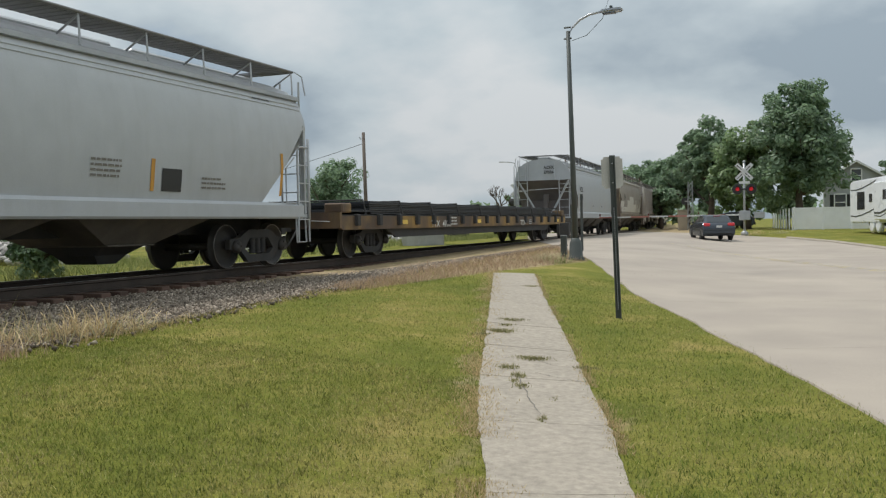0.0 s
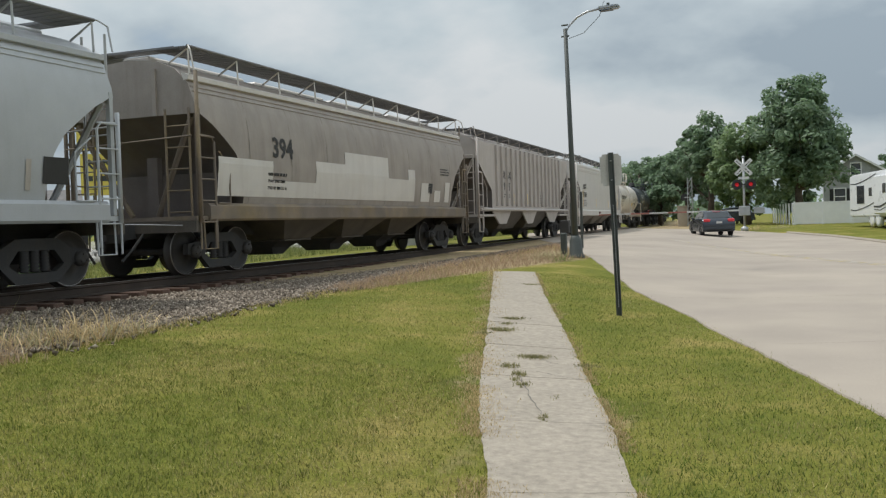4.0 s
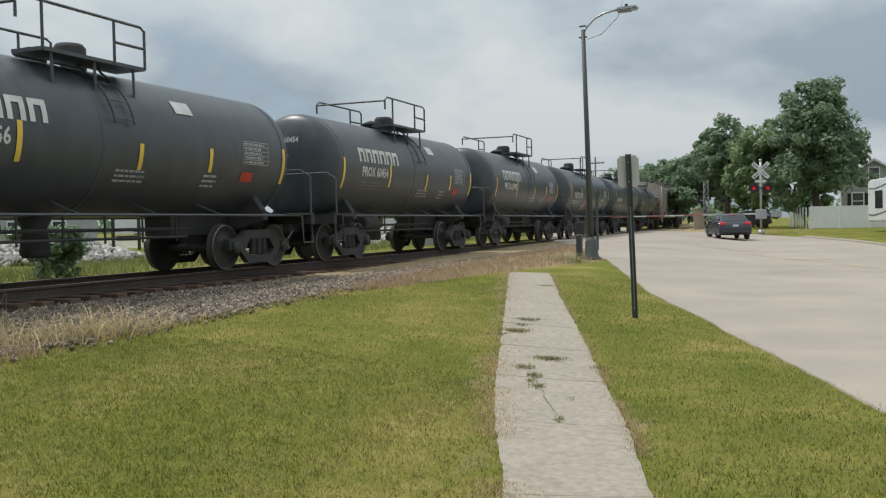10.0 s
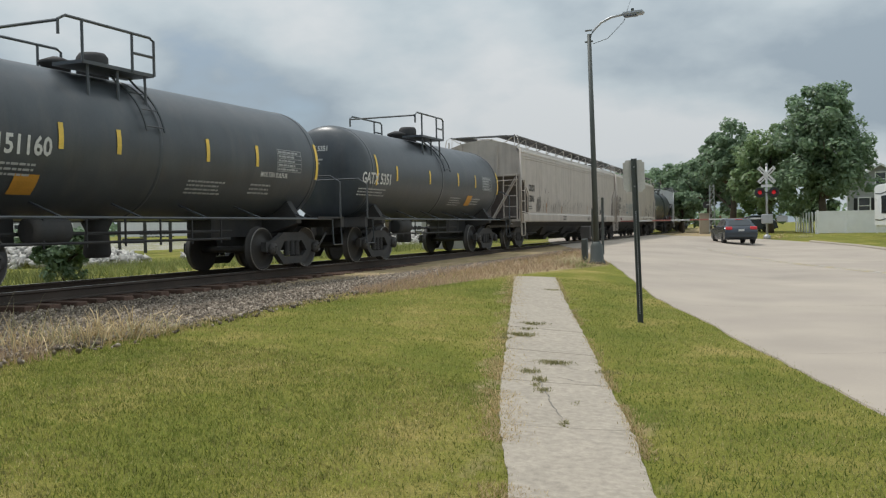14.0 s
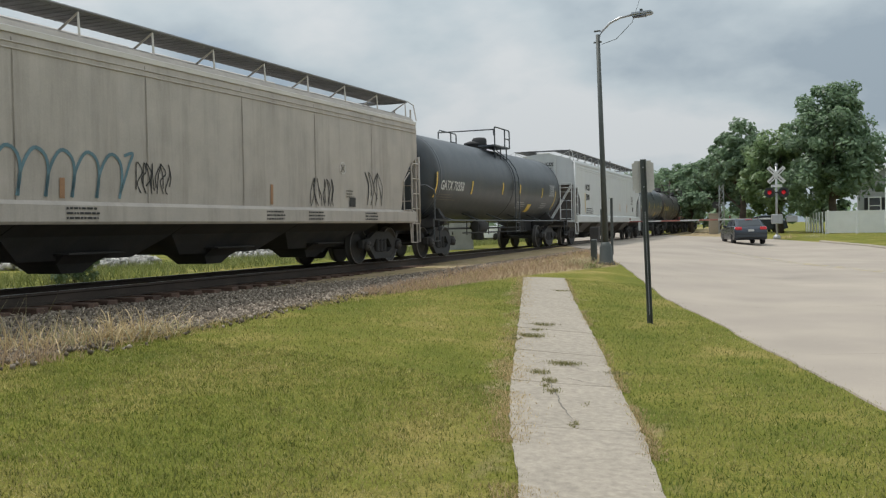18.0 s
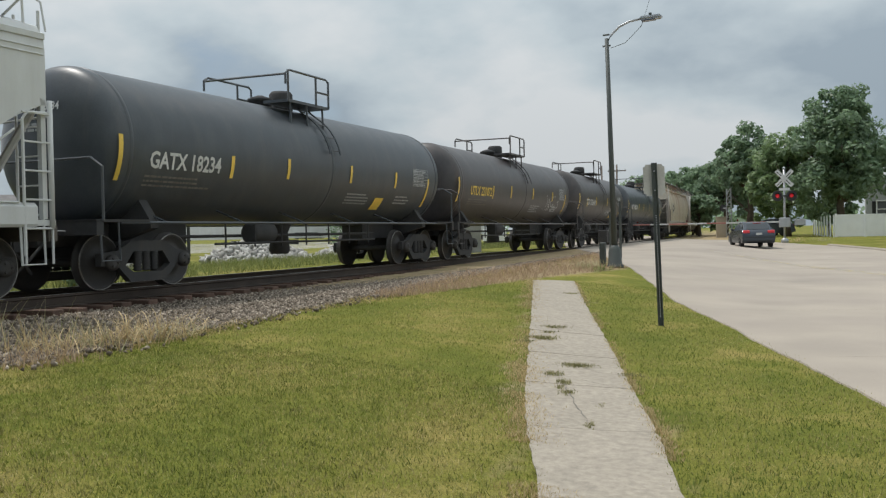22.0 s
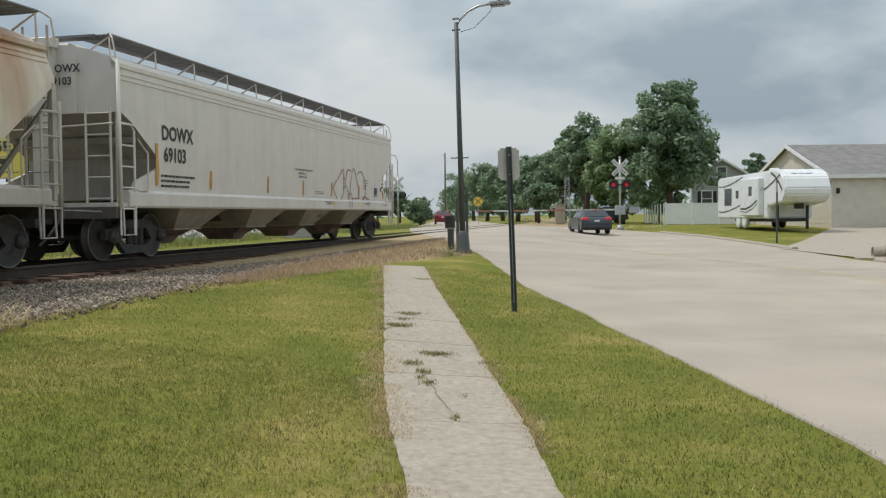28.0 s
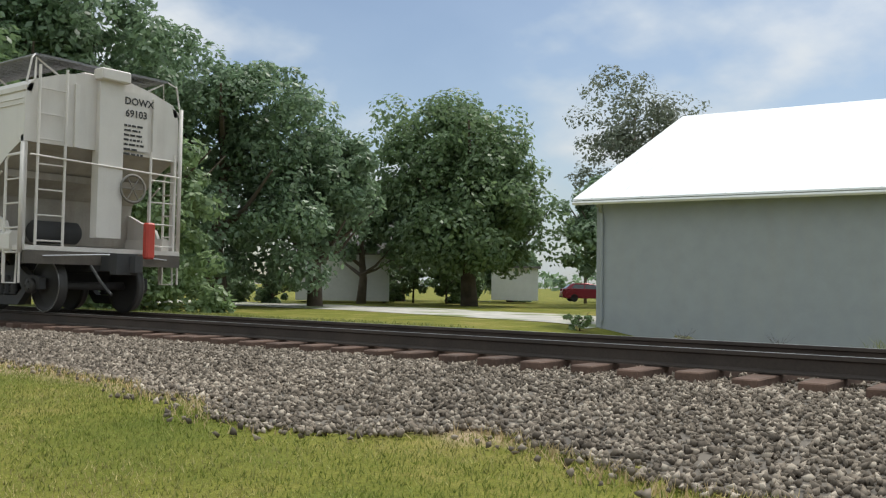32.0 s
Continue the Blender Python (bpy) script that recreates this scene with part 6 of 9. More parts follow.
    # grey-white hopper
    r, w, h = hopper(263.8, 282.4, "flat", GREY_WHITE, "pale grey covered hopper wagon with flat smooth sides", ends="wide_arch", end_text=("NCIX", "7508"), frame_paint=GREY_WHITE, bays=4, hatch_paint=GREY_WHITE, stripes=((-h_of(263.8, 282.4) + 2.2, 1.5, 0.9, Y), (-3.0, 1.6, 0.42, O), (-0.5, 1.6, 0.42, O), (2.2, 1.6, 0.42, O), (4.47, 1.6, 0.42, O)))
    letter(r, w, "NCIX", -h + 2.35, 2.55, 0.28, BM); letter(r, w, "7508", -h + 2.4, 2.08, 0.28, BM)
    smudged(r, w, -h + 2.5, 1.65, 1.6, 2, 0.1, BM, 101); smudged(r, w, 5.95, 2.5, 0.95, 6, 0.05, GRIMY, 102); patch(r, w, 6.4, 1.66, 0.4, 0.24, BM, "data_panel")
    # rusty hopper with rounded sides
    # near-black bays again, with the underside's shade in the colour
    r, w, h = hopper(343.4, 361.1, "round", RUSTY_PAINT, "cream covered hopper wagon with rounded sides and rust streaks", frame_paint=TAN_PAINT, bays=4, bay_paint=UNDER, pan=0.5, pipe=True, seams=7, hatch_paint=RUSTY_PAINT, cut=2.4)
    for txt, z in (("ECNX", 2.46), ("165019", 2.05)):
        patch(r, w, -6.12, z - 0.06, 0.98, 0.36, WHITE_PAINT, "number_panel", "white panel behind the lettering")
    w2 = lambda u, z: (section_x("round", z) + 0.024, u, z)
    letter(r, w2, "ECNX", -6.02, 2.47, 0.22, BM, 1.0); letter(r, w2, "165019", -6.1, 2.06, 0.22, BM, 0.98)
    patch(r, w2, -4.94, 2.27, 0.22, 0.22, BM, "marking"); patch(r, w2, 5.5, 1.55, 0.3, 0.26, BM, "data_panel")
    for k, u0 in enumerate((-4.7, -1.4)):
        for j in range(5):
            stroke(r, lambda u, z: (1.577, u, z), arc(u0 + 0.23 * j + 0.05 * (j % 2), 1.22 + 0.03 * (j % 3), 0.1 + 0.04 * (j % 2), 0.09, 50 * j, 200 + 25 * j), 0.022, RUST_STRIPE)
    rng = random.Random(11)
    for k in range(10):
        u0 = 2.05 + 0.22 * k
        stroke(r, lambda u, z: (1.577, u, z), arc(u0, 1.2, 0.1, 0.12, rng.uniform(0, 60), rng.uniform(220, 330)), 0.04, BM)
    for k in range(6):
        stroke(r, w2, arc(-h + 1.6 + 0.2 * k, 3.1 - 0.22 * k, 0.2, 0.24, rng.uniform(0, 90), rng.uniform(200, 340)), 0.018, BM)
    # tail wagon
    r, w, h = hopper(362.9, 381.5, "flat", WHITE_PAINT, "off-white covered hopper wagon with graffiti, last of the train", ends="open", posts=True, end_text=("DOWX", "69103"), bays=4, bay_paint=GRIMY_PALE, hatch_paint=WHITE_PAINT, stripes=((-h_of(362.9, 381.5) + 1.35, 1.48, 0.85, O), (-5.6, 1.45, 0.42, O), (-2.4, 1.45, 0.42, O), (0.1, 1.43, 0.42, O), (2.5, 1.45, 0.42, O), (5.25, 1.45, 0.42, O), (8.1, 1.46, 0.88, O)))
    letter(r, w, "DOWX", -h + 1.55, 2.42, 0.3, BM, 0.95); letter(r, w, "69103", -h + 1.62, 1.98, 0.3, BM, 0.9)
    smudged(r, w, -h + 1.5, 1.66, 1.5, 2, 0.1, BM, 111)
    for k, txt in enumerate(("DO NOT CLEAN WITH STEAM OR BOILING WATER", "INTERIOR EPOXY 12-06", "EXTERIOR EPOXY 12-06")):
        letter(r, w, txt, -0.56 + (0, 0.3, 0.3)[k], 2.13 - 0.1 * k, 0.05, BM, 0.86)
    smudged(r, w, 1.05, 1.55, 0.85, 2, 0.03, GRIMY, 112); smudged(r, w, 6.05, 1.44, 0.45, 2, 0.03, GRIMY, 113)
    for k, txt in enumerate(("EX W 10-3 H  8-10", "E W  9-6  H 13-10", "CU FT 6245", "CU M  177")):
        letter(r, w, txt, 5.73, 2.03 - 0.095 * k, 0.05, BM)
    patch(r, w, 7.0, 1.52, 0.38, 0.3, DEEP_BLUE, "data_panel", "dark blue and white data panel")
    stroke(r, w2b, [(7.0, 1.56), (7.38, 1.56)], 0.03, WM, "panel_line"); stroke(r, w2b, [(7.28, 1.58), (7.28, 1.8)], 0.015, WM, "panel_line")
    patch(r, w, 7.74, 1.7, 0.13, 0.13, BM, "marking")
    sill = lambda u, z: (1.574, u, z)
    for u in (1.62, 5.55):
        letter(r, sill, "CAR EQUIPPED WITH VENTED HATCH COVERS", u, 1.25, 0.036, BM, 0.82); letter(r, sill, "CLEAR ALL SNOW AND ICE", u + 0.2, 1.2, 0.036, BM, 0.82)
    letter(r, sill, "2 INCH HF COMP SHOES", 7.85, 1.2, 0.04, BM)
    for u in (2.6, 5.0):
        v = arc(u, 1.21, 0.06, 0.06, 0, 360, 14)
        raw("sticker", [sill(*p) for p in v[:-1]], [tuple(range(14))], Y, r, "round yellow sticker")
    for u, mark, rows in ((2.1, "AC", ("39.8 CU M", "1406 CU FT")), (5.85, "A", ("48.7 CU M", "1719 CU FT"))):
        letter(r, lambda a, z: (1.2, a, z), mark, u, 0.8, 0.12, BM)
        for k, row in enumerate(rows):
            letter(r, lambda a, z: (1.2, a, z), row, u + 0.21, 0.88 - 0.075 * k, 0.055, BM)
    # spray-painted loops, in faded red
    G = GRAFF_RED
    letters_one = (
        [(2.59, 1.72), (3.17, 2.07), (3.62, 2.34), (3.66, 2.03), (3.64, 1.68), (3.69, 1.5)],
        [(2.59, 1.72), (2.94, 1.43), (3.29, 1.14), (3.37, 1.31), (3.6, 1.5)],
        [(3.66, 2.03), (3.76, 2.06), (3.82, 1.94), (3.8, 1.82), (3.68, 1.79)],
        [(3.64, 1.66), (3.74, 1.77), (3.88, 1.78), (4.03, 1.68), (4.15, 1.51), (4.17, 1.32)],
        [(3.88, 2.01), (3.95, 2.24), (4.15, 2.35), (4.42, 2.31)],
    )
    letters_two = (
        [(4.27, 1.58), (4.38, 1.96), (4.54, 2.3), (4.7, 2.42), (4.85, 2.27), (5.09, 1.89), (5.25, 1.51), (5.26, 1.43), (4.89, 1.42), (4.58, 1.4)],
        [(4.15, 1.08), (4.19, 1.39), (4.27, 1.56), (4.36, 1.58), (4.48, 1.51), (4.58, 1.38)],
        [(5.07, 2.23), (5.28, 2.32), (5.59, 2.32), (5.83, 2.14), (5.98, 1.85), (6.0, 1.61), (5.83, 1.43), (5.63, 1.37), (5.53, 1.27), (5.5, 1.07)],
        [(5.63, 1.37), (5.83, 1.5), (6.06, 1.43), (6.22, 1.26)],
        [(4.5, 1.21), (4.52, 1.42)],
    )
    for q in letters_one + letters_two:
        stroke(r, w, eased(q), 0.042, G)
    for u in (4.05, 4.3, 6.15):
        stroke(r, sill, [(u, 1.1), (u + 0.02, 1.34)], 0.03, G)
    # tail marker
    part("tail_marker", soft_box(-0.75, -0.57, h + 0.3, h + 0.45, 0.95, 1.6, 0.03), RED_MARK, r, "red end-of-train marker")
    w3 = lambda u, z: (-0.27 - u, h + 0.056, z)
    part("letter_board", boxes((-0.8, -0.27, h + 0.004, h + 0.045, 2.9, 3.95)), WHITE_PAINT, r)
    letter(r, w3, "DOWX", 0.03, 3.72, 0.13, BM); letter(r, w3, "69103", 0.05, 3.5, 0.13, BM); smudged(r, w3, 0.03, 3.32, 0.42, 7, 0.05, BM, 118)


def h_of(a, b):
    return (b - a) / 2


def w2b(u, z):
    return (1.526, u, z)


def end_marks(r, h, rad, zc, seed, text=""):
    """Small white writing on the head of a tank."""
    def head(u, z):
        q = min(0.96, math.hypot(u, z - zc) / rad) ** 1.39
        return (u, -h + 0.4 * (1 - math.sqrt(1 - q * q)) - 0.02, z)
    if text:
        letter(r, head, text, -0.55, zc + 0.55, 0.13, WHITE_MARK, 0.85)
    smudged(r, head, -0.5, zc + 0.4, 0.6, 3, 0.055, FADED_INK, seed)


GRAFF_RED = surface("faded_red_spray", (0.34, 0.2, 0.16), 0.8, var=0.3)
GRAFF_BLUE = surface("faded_blue_spray", (0.13, 0.22, 0.26), 0.8, var=0.3)
DEEP_BLUE = surface("dark_blue_panel", (0.03, 0.045, 0.08), 0.5)
GREY_WHITE = surface("pale_grey_paint", (0.6, 0.61, 0.6), 0.5, dirt=(0.4, 0.38, 0.34), streak=0.25, var=0.05)


def flatcar(front, rear):
    """A long flat wagon loaded with dark steel plates."""
    s, half = (front + rear) / 2, (rear - front) / 2
    root = thing("flat_wagon", wagon_pose(s, 0), "old yellow-brown flat wagon loaded with dark steel plates", "flat wagon", "wagons of the freight train")
    wagons.append((root, s))
    part("deck", boxes((-1.4, 1.4, -half, half, 0.94, 1.06)), UNDER, root)
    for sx in (-1, 1):
        bm = bmesh.new()
        prism(bm, [(-half, 1.12), (half, 1.12), (half, 0.82), (half - 2.8, 0.78), (half - 3.6, 0.5), (-half + 3.6, 0.5), (-half + 2.8, 0.78), (-half, 0.82)], *sorted((sx * 1.3, sx * 1.36)), "x")
        part("lower_sill", bm, UNDER, root)
        part("side_sill", boxes((*sorted((sx * 1.36, sx * 1.46)), -half, half, 0.74, 1.09)), YELLOW_CAR, root)
        for i in range(18):
            y = -half + 0.8 + (2 * half - 1.6) * i / 17
            part("stake_pocket", soft_box(*sorted((sx * 1.44, sx * 1.56)), y - 0.09, y + 0.09, 0.84, 1.13, 0.015), UNDER, root)
    for i in range(9):
        y = -half + 1.6 + (2 * half - 3.2) * i / 8
        part("bearer", boxes((-1.35, 1.35, y - 0.08, y + 0.08, 1.06, 1.14)), UNDER, root)
    rng = random.Random(2)
    for k in range(7):
        a = -half + 0.5 + rng.uniform(0, 1.6) + (k // 3) * 0.4
        b = half - 0.5 - rng.uniform(0, 1.6) - (k // 3) * 1.4
        part("steel_plate", boxes((-1.3 - 0.02 * (k % 2), 1.3 + 0.03 * (k % 3), a, b, 1.145 + 0.05 * k, 1.185 + 0.05 * k)), PLATE, root)
    for i in range(10):
        y = -half + 1.4 + (2 * half - 2.8) * i / 9
        part("tie_down", bars([(1.46, y, 1.1), (1.38, y, 1.5), (-1.38, y, 1.5), (-1.46, y, 1.1)], r=0.025), UNDER, root)
    for sy in (-1, 1):
        part("end_sill", boxes((-1.46, 1.46, *sorted((sy * half, sy * (half + 0.12))), 0.78, 1.18)), YELLOW_CAR, root)
        part("end_box", soft_box(0.95, 1.44, *sorted((sy * (half - 0.6), sy * (half - 0.05))), 1.16, 1.4, 0.03), YELLOW_CAR, root)
        coupler(root, sy * (half + 0.1), sy)
        build_truck(root, sy * (half - 2.6))
    wrap = lambda u, z: (1.475, u, z)
    for u in (-6.3, 4.05):
        letter(root, wrap, "TTX", u, 0.76, 0.2, WHITE_MARK, 1.35)
    letter(root, wrap, "41001", -5.3, 0.76, 0.2, WHITE_MARK, 1.2)
    patch(root, wrap, 5.37, 0.76, 0.5, 0.24, BLACK_MARK, "data_panel")
    for z in (0.8, 0.88, 0.95):
        stroke(root, lambda u, q: (1.48, u, q), [(5.42, z), (5.82, z)], 0.02, WHITE_MARK, "panel_line")
    for u in (-half + 3.5, -2.0, half - 2.1):
        patch(root, wrap, u, 0.86, 0.7, 0.12, STRIPE, "reflective_stripe")
    smudged(root, wrap, -4.5, 1.02, 0.7, 3, 0.06, WHITE_MARK, 8)
GRIMY_PALE = surface("pale_grimy_bay", (0.36, 0.33, 0.29), 0.7, dirt=(0.2, 0.16, 0.13), streak=0.5)


# ---- trees ----
def leaf_cloud(centres, radii, per, size, rng, flat=0.75):
    """Leaf sprays round clump centres, mostly near their skins."""
    n = len(centres) * per
    c = np.repeat(np.asarray(centres), per, 0)
    r = np.repeat(np.asarray(radii), per)
    d = rng.normal(size=(n, 3)); d /= np.linalg.norm(d, axis=1, keepdims=True)
    p = c + d * (r * rng.uniform(0.45, 1.08, n) ** 0.6)[:, None] * np.array([1, 1, flat])
    out = d + np.array([0, 0, 0.7]) + 0.55 * rng.normal(size=(n, 3))
    a = np.cross(out, rng.normal(size=(n, 3))); a /= np.linalg.norm(a, axis=1, keepdims=True) + 1e-9
    b = np.cross(a, out); b /= np.linalg.norm(b, axis=1, keepdims=True) + 1e-9
    s = (size * rng.uniform(0.55, 1.25, n))[:, None]
    v = np.stack([p - a * s, p + b * s * 0.55, p + a * s * 1.1, p - b * s * 0.55], 1)
    return v.reshape(-1, 3), np.arange(4 * n).reshape(-1, 4)


def tree(x, y, height, spread, label, leaves=LEAF, clumps=60, per=120, size=0.22, trunk=0.28, bare=0.22, seed=1, name="tree", lobes=5, z=None, narrow=1.0, skirt=0.0):
    """A trunk that forks into limbs, and a crown of many leaf clumps with an uneven outline."""
    rng = np.random.default_rng(seed)
    z0 = ground_height(x, y) if z is None else z
    root = thing(name, pose(x, y, z0), label, "tree")
    bm = bmesh.new()
    tube(bm, [(0, 0, -0.3), (0.03 * height * rng.uniform(-1, 1), 0, height * 0.2), (0.02 * height * rng.uniform(-1, 1), 0, height * 0.45), (0, 0, height * 0.8)], trunk * 1.2, 9, r1=trunk * 0.25)
    for k in range(8):
        a = k * 2.4 + rng.uniform(-0.4, 0.4)
        h = height * rng.uniform(0.22, 0.6)
        l = spread * rng.uniform(0.5, 0.85)
        e = (math.cos(a) * l, math.sin(a) * l, h + l * rng.uniform(0.5, 1.0))
        tube(bm, [(0, 0, h), (e[0] * 0.5, e[1] * 0.5, h + (e[2] - h) * 0.35), e], trunk * 0.45, 6, r1=trunk * 0.1)
    part("trunk", bm, BARK, root)
    # lobes of the crown, then clumps on them
    low = height * bare
    lob = [((rng.uniform(-0.45, 0.45) * spread), (rng.uniform(-0.45, 0.45) * spread), low + (height - low) * rng.uniform(0.3, 0.75), spread * rng.uniform(0.45, 0.68)) for _ in range(lobes)]
    lob.append((0, 0, height - spread * 0.5 * narrow, spread * 0.5))
    lob.append((0, 0, low + (height - low) * 0.45, spread * 0.78))
    if skirt:
        lob += [(math.cos(q) * spread * 0.5, math.sin(q) * spread * 0.5, low + skirt, spread * 0.5) for q in (0.3, 2.2, 4.4)]
    cs, rs = [], []
    for k in range(clumps):
        lx, ly, lz, lr = lob[rng.integers(len(lob))]
        d = rng.normal(size=3); d /= np.linalg.norm(d)
        q = rng.uniform(0.5, 1.0) * lr
        c = np.array([lx, ly, lz]) + d * q * np.array([1, 1, narrow])
        c[2] = min(max(c[2], low), height - 0.3)
        cs.append(c); rs.append(spread * rng.uniform(0.13, 0.26))
    v, f = leaf_cloud(cs, rs, int(per * 1.0), size * 0.8, rng)
    ob = mesh_of("crown", v, f, leaves, root)
    return root


def static_trees():
    big = "large broadleaf tree in full dark green leaf"
    # beside and behind the crossing
    tree(-0.53, 75, 11.2, 4.1, "tall broadleaf tree beside the crossing", LEAF, 170, 130, 0.24, 0.3, 0.12, 11, lobes=9)
    tree(-4.6, 78, 8.6, 3.4, big, LEAF_LIGHT, 80, 110, 0.26, 0.26, 0.1, 12)
    tree(-8.4, 86, 10.2, 3.6, big, LEAF, 110, 110, 0.28, 0.3, 0.1, 13)
    tree(-11.6, 96, 8.6, 3.6, big, LEAF, 90, 100, 0.3, 0.3, 0.08, 14)
    for i, (x, y, h, s) in enumerate(((-15.5, 105, 8.0, 3.8), (-20, 118, 8.4, 4.2), (-24.5, 132, 8.6, 4.6), (-30, 148, 9.0, 5.0), (-37, 170, 9.5, 5.5), (-43, 190, 9.5, 5.5))):
        tree(x, y, h, s, "broadleaf tree in a row along the street", LEAF, 70, 80, 0.36, 0.3, 0.06, 20 + i, lobes=5)
    for i, (x, y, h, s) in enumerate(((-1.6, 82, 5.0, 2.2), (-6.5, 92, 6.5, 3.4), (-13.5, 92, 4.2, 2.6))):
        tree(x, y, h, s, "leafy shrub below the trees", LEAF_LIGHT if i % 2 else LEAF, 50, 80, 0.26, 0.12, 0.02, 30 + i, "shrub")
    tree(7.6, 100, 7.2, 2.0, "small tree behind the grey house", LEAF, 40, 70, 0.28, 0.15, 0.2, 35)
    for i, (x, y, h, s) in enumerate(((13, 112, 7.0, 3.5), (21, 105, 8.6, 4.0), (28, 108, 9.2, 4.5))):
        tree(x, y, h, s, "broadleaf tree behind the garage", LEAF, 50, 70, 0.34, 0.25, 0.1, 36 + i)
    # across the line
    tree(-57.5, 106, 9.9, 5.4, "round dense broadleaf tree beyond the railway", LEAF, 120, 110, 0.3, 0.3, 0.02, 41, lobes=6, skirt=1.5)
    tree(-46, 152, 6.5, 3.0, "scrubby tree far beyond the crossing", LEAF, 40, 60, 0.4, 0.2, 0.05, 42)
    tree(-33, 118, 3.6, 3.0, "scrubby tree far beyond the crossing", LEAF, 40, 60, 0.34, 0.2, 0.02, 43)
    # the wood behind the shed
    tree(-34.0, -39.5, 14.2, 6.2, big, LEAF, 210, 190, 0.23, 0.5, 0.1, 51, lobes=8, skirt=2.5)
    tree(-39.5, -38.0, 10.2, 4.6, big, LEAF, 150, 160, 0.23, 0.4, 0.34, 52, lobes=6)
    tree(-25.0, -33.5, 7.4, 4.0, "light green shrubby tree beside the track", LEAF_LIGHT, 150, 150, 0.2, 0.25, 0.0, 53, lobes=6, skirt=1.0)
    tree(-24.0, -41.0, 17.5, 5.8, big, LEAF, 190, 150, 0.25, 0.45, 0.1, 54, lobes=8)
    tree(-17.5, -38.0, 16.5, 5.5, big, LEAF_MID, 120, 130, 0.25, 0.45, 0.1, 64, lobes=6)
    tree(-51.5, -36.0, 13.2, 6.6, big, LEAF_MID, 240, 180, 0.25, 0.5, 0.22, 55, lobes=8, skirt=1.5)
    tree(-60.0, -49.0, 9.5, 4.0, big, LEAF, 90, 120, 0.27, 0.35, 0.1, 56)
    tree(-58.0, -29.5, 9.2, 3.8, big, LEAF, 90, 110, 0.28, 0.35, 0.1, 57)
    tree(-70.0, -33.4, 18.8, 6.3, "tall thin-leaved tree with gaps behind the shed", LEAF_GREY, 170, 80, 0.22, 0.4, 0.12, 58, lobes=10, narrow=1.4)
    tree(-70, -45, 8.5, 5.0, big, LEAF, 80, 90, 0.34, 0.3, 0.05, 59)
    tree(-62, -52, 10, 6.0, big, LEAF, 90, 90, 0.36, 0.4, 0.05, 60)
    tree(-83, -40, 8.5, 6.0, big, LEAF, 80, 80, 0.4, 0.4, 0.05, 61)
    tree(-16.9, 16.9, 1.5, 1.1, "rounded bush in the grass beyond the track", LEAF, 70, 90, 0.09, 0.05, 0.02, 62, "bush", z=0.45)
    # hedge shrubs, added also to stand in for the dark shade under the trees
    for i, (x, y, h) in enumerate(((-42.5, -48.1, 2.4), (-43.2, -45.6, 1.8), (-52.5, -44.2, 3.2), (-55.0, -43.6, 3.4), (-56.4, -41.6, 3.2), (-58.6, -41.2, 2.6), (-60.4, -42.4, 2.8), (-47.5, -54.0, 3.6))):
        tree(x, y, h, 1.9, "dense hedge shrub that fills in the dark shade below the trees", LEAF_MID, 40, 80, 0.2, 0.08, 0.0, 80 + i, "shrub")
    tree(-48.5, -42.8, 8.2, 3.6, big, LEAF, 80, 130, 0.24, 0.3, 0.42, 65)
    tree(-63.8, -0.5, 13.2, 3.0, "broadleaf tree behind the shed roof", LEAF, 40, 60, 0.3, 0.3, 0.3, 63)


LEAF_MID = by_island("mid_green_leaves", (0.135, 0.205, 0.1), (0.24, 0.33, 0.16), 0.45, 0.6, through=0.5, sway=0.25)


def bare_tree(x, y, height, seed):
    rng = random.Random(seed)
    root = thing("bare_tree", pose(x, y, ground_height(x, y)), "leafless dead tree near the crossing", "tree")
    bm = bmesh.new()

    def grow(p, d, l, r, depth):
        e = p + d * l
        tube(bm, [p, (p + e) / 2 + Vector((rng.uniform(-0.05, 0.05), rng.uniform(-0.05, 0.05), 0)) * l, e], r, 5, r1=r * 0.6)
        if depth:
            for _ in range(3):
                q = (d + Vector((rng.uniform(-0.8, 0.8), rng.uniform(-0.8, 0.8), rng.uniform(-0.1, 0.5)))).normalized()
                grow(e, q, l * rng.uniform(0.6, 0.8), r * 0.6, depth - 1)
    grow(Vector((0, 0, 0)), Vector((0.05, 0, 1)), height * 0.32, 0.16, 4)
    part("branches", bm, BARK, root)


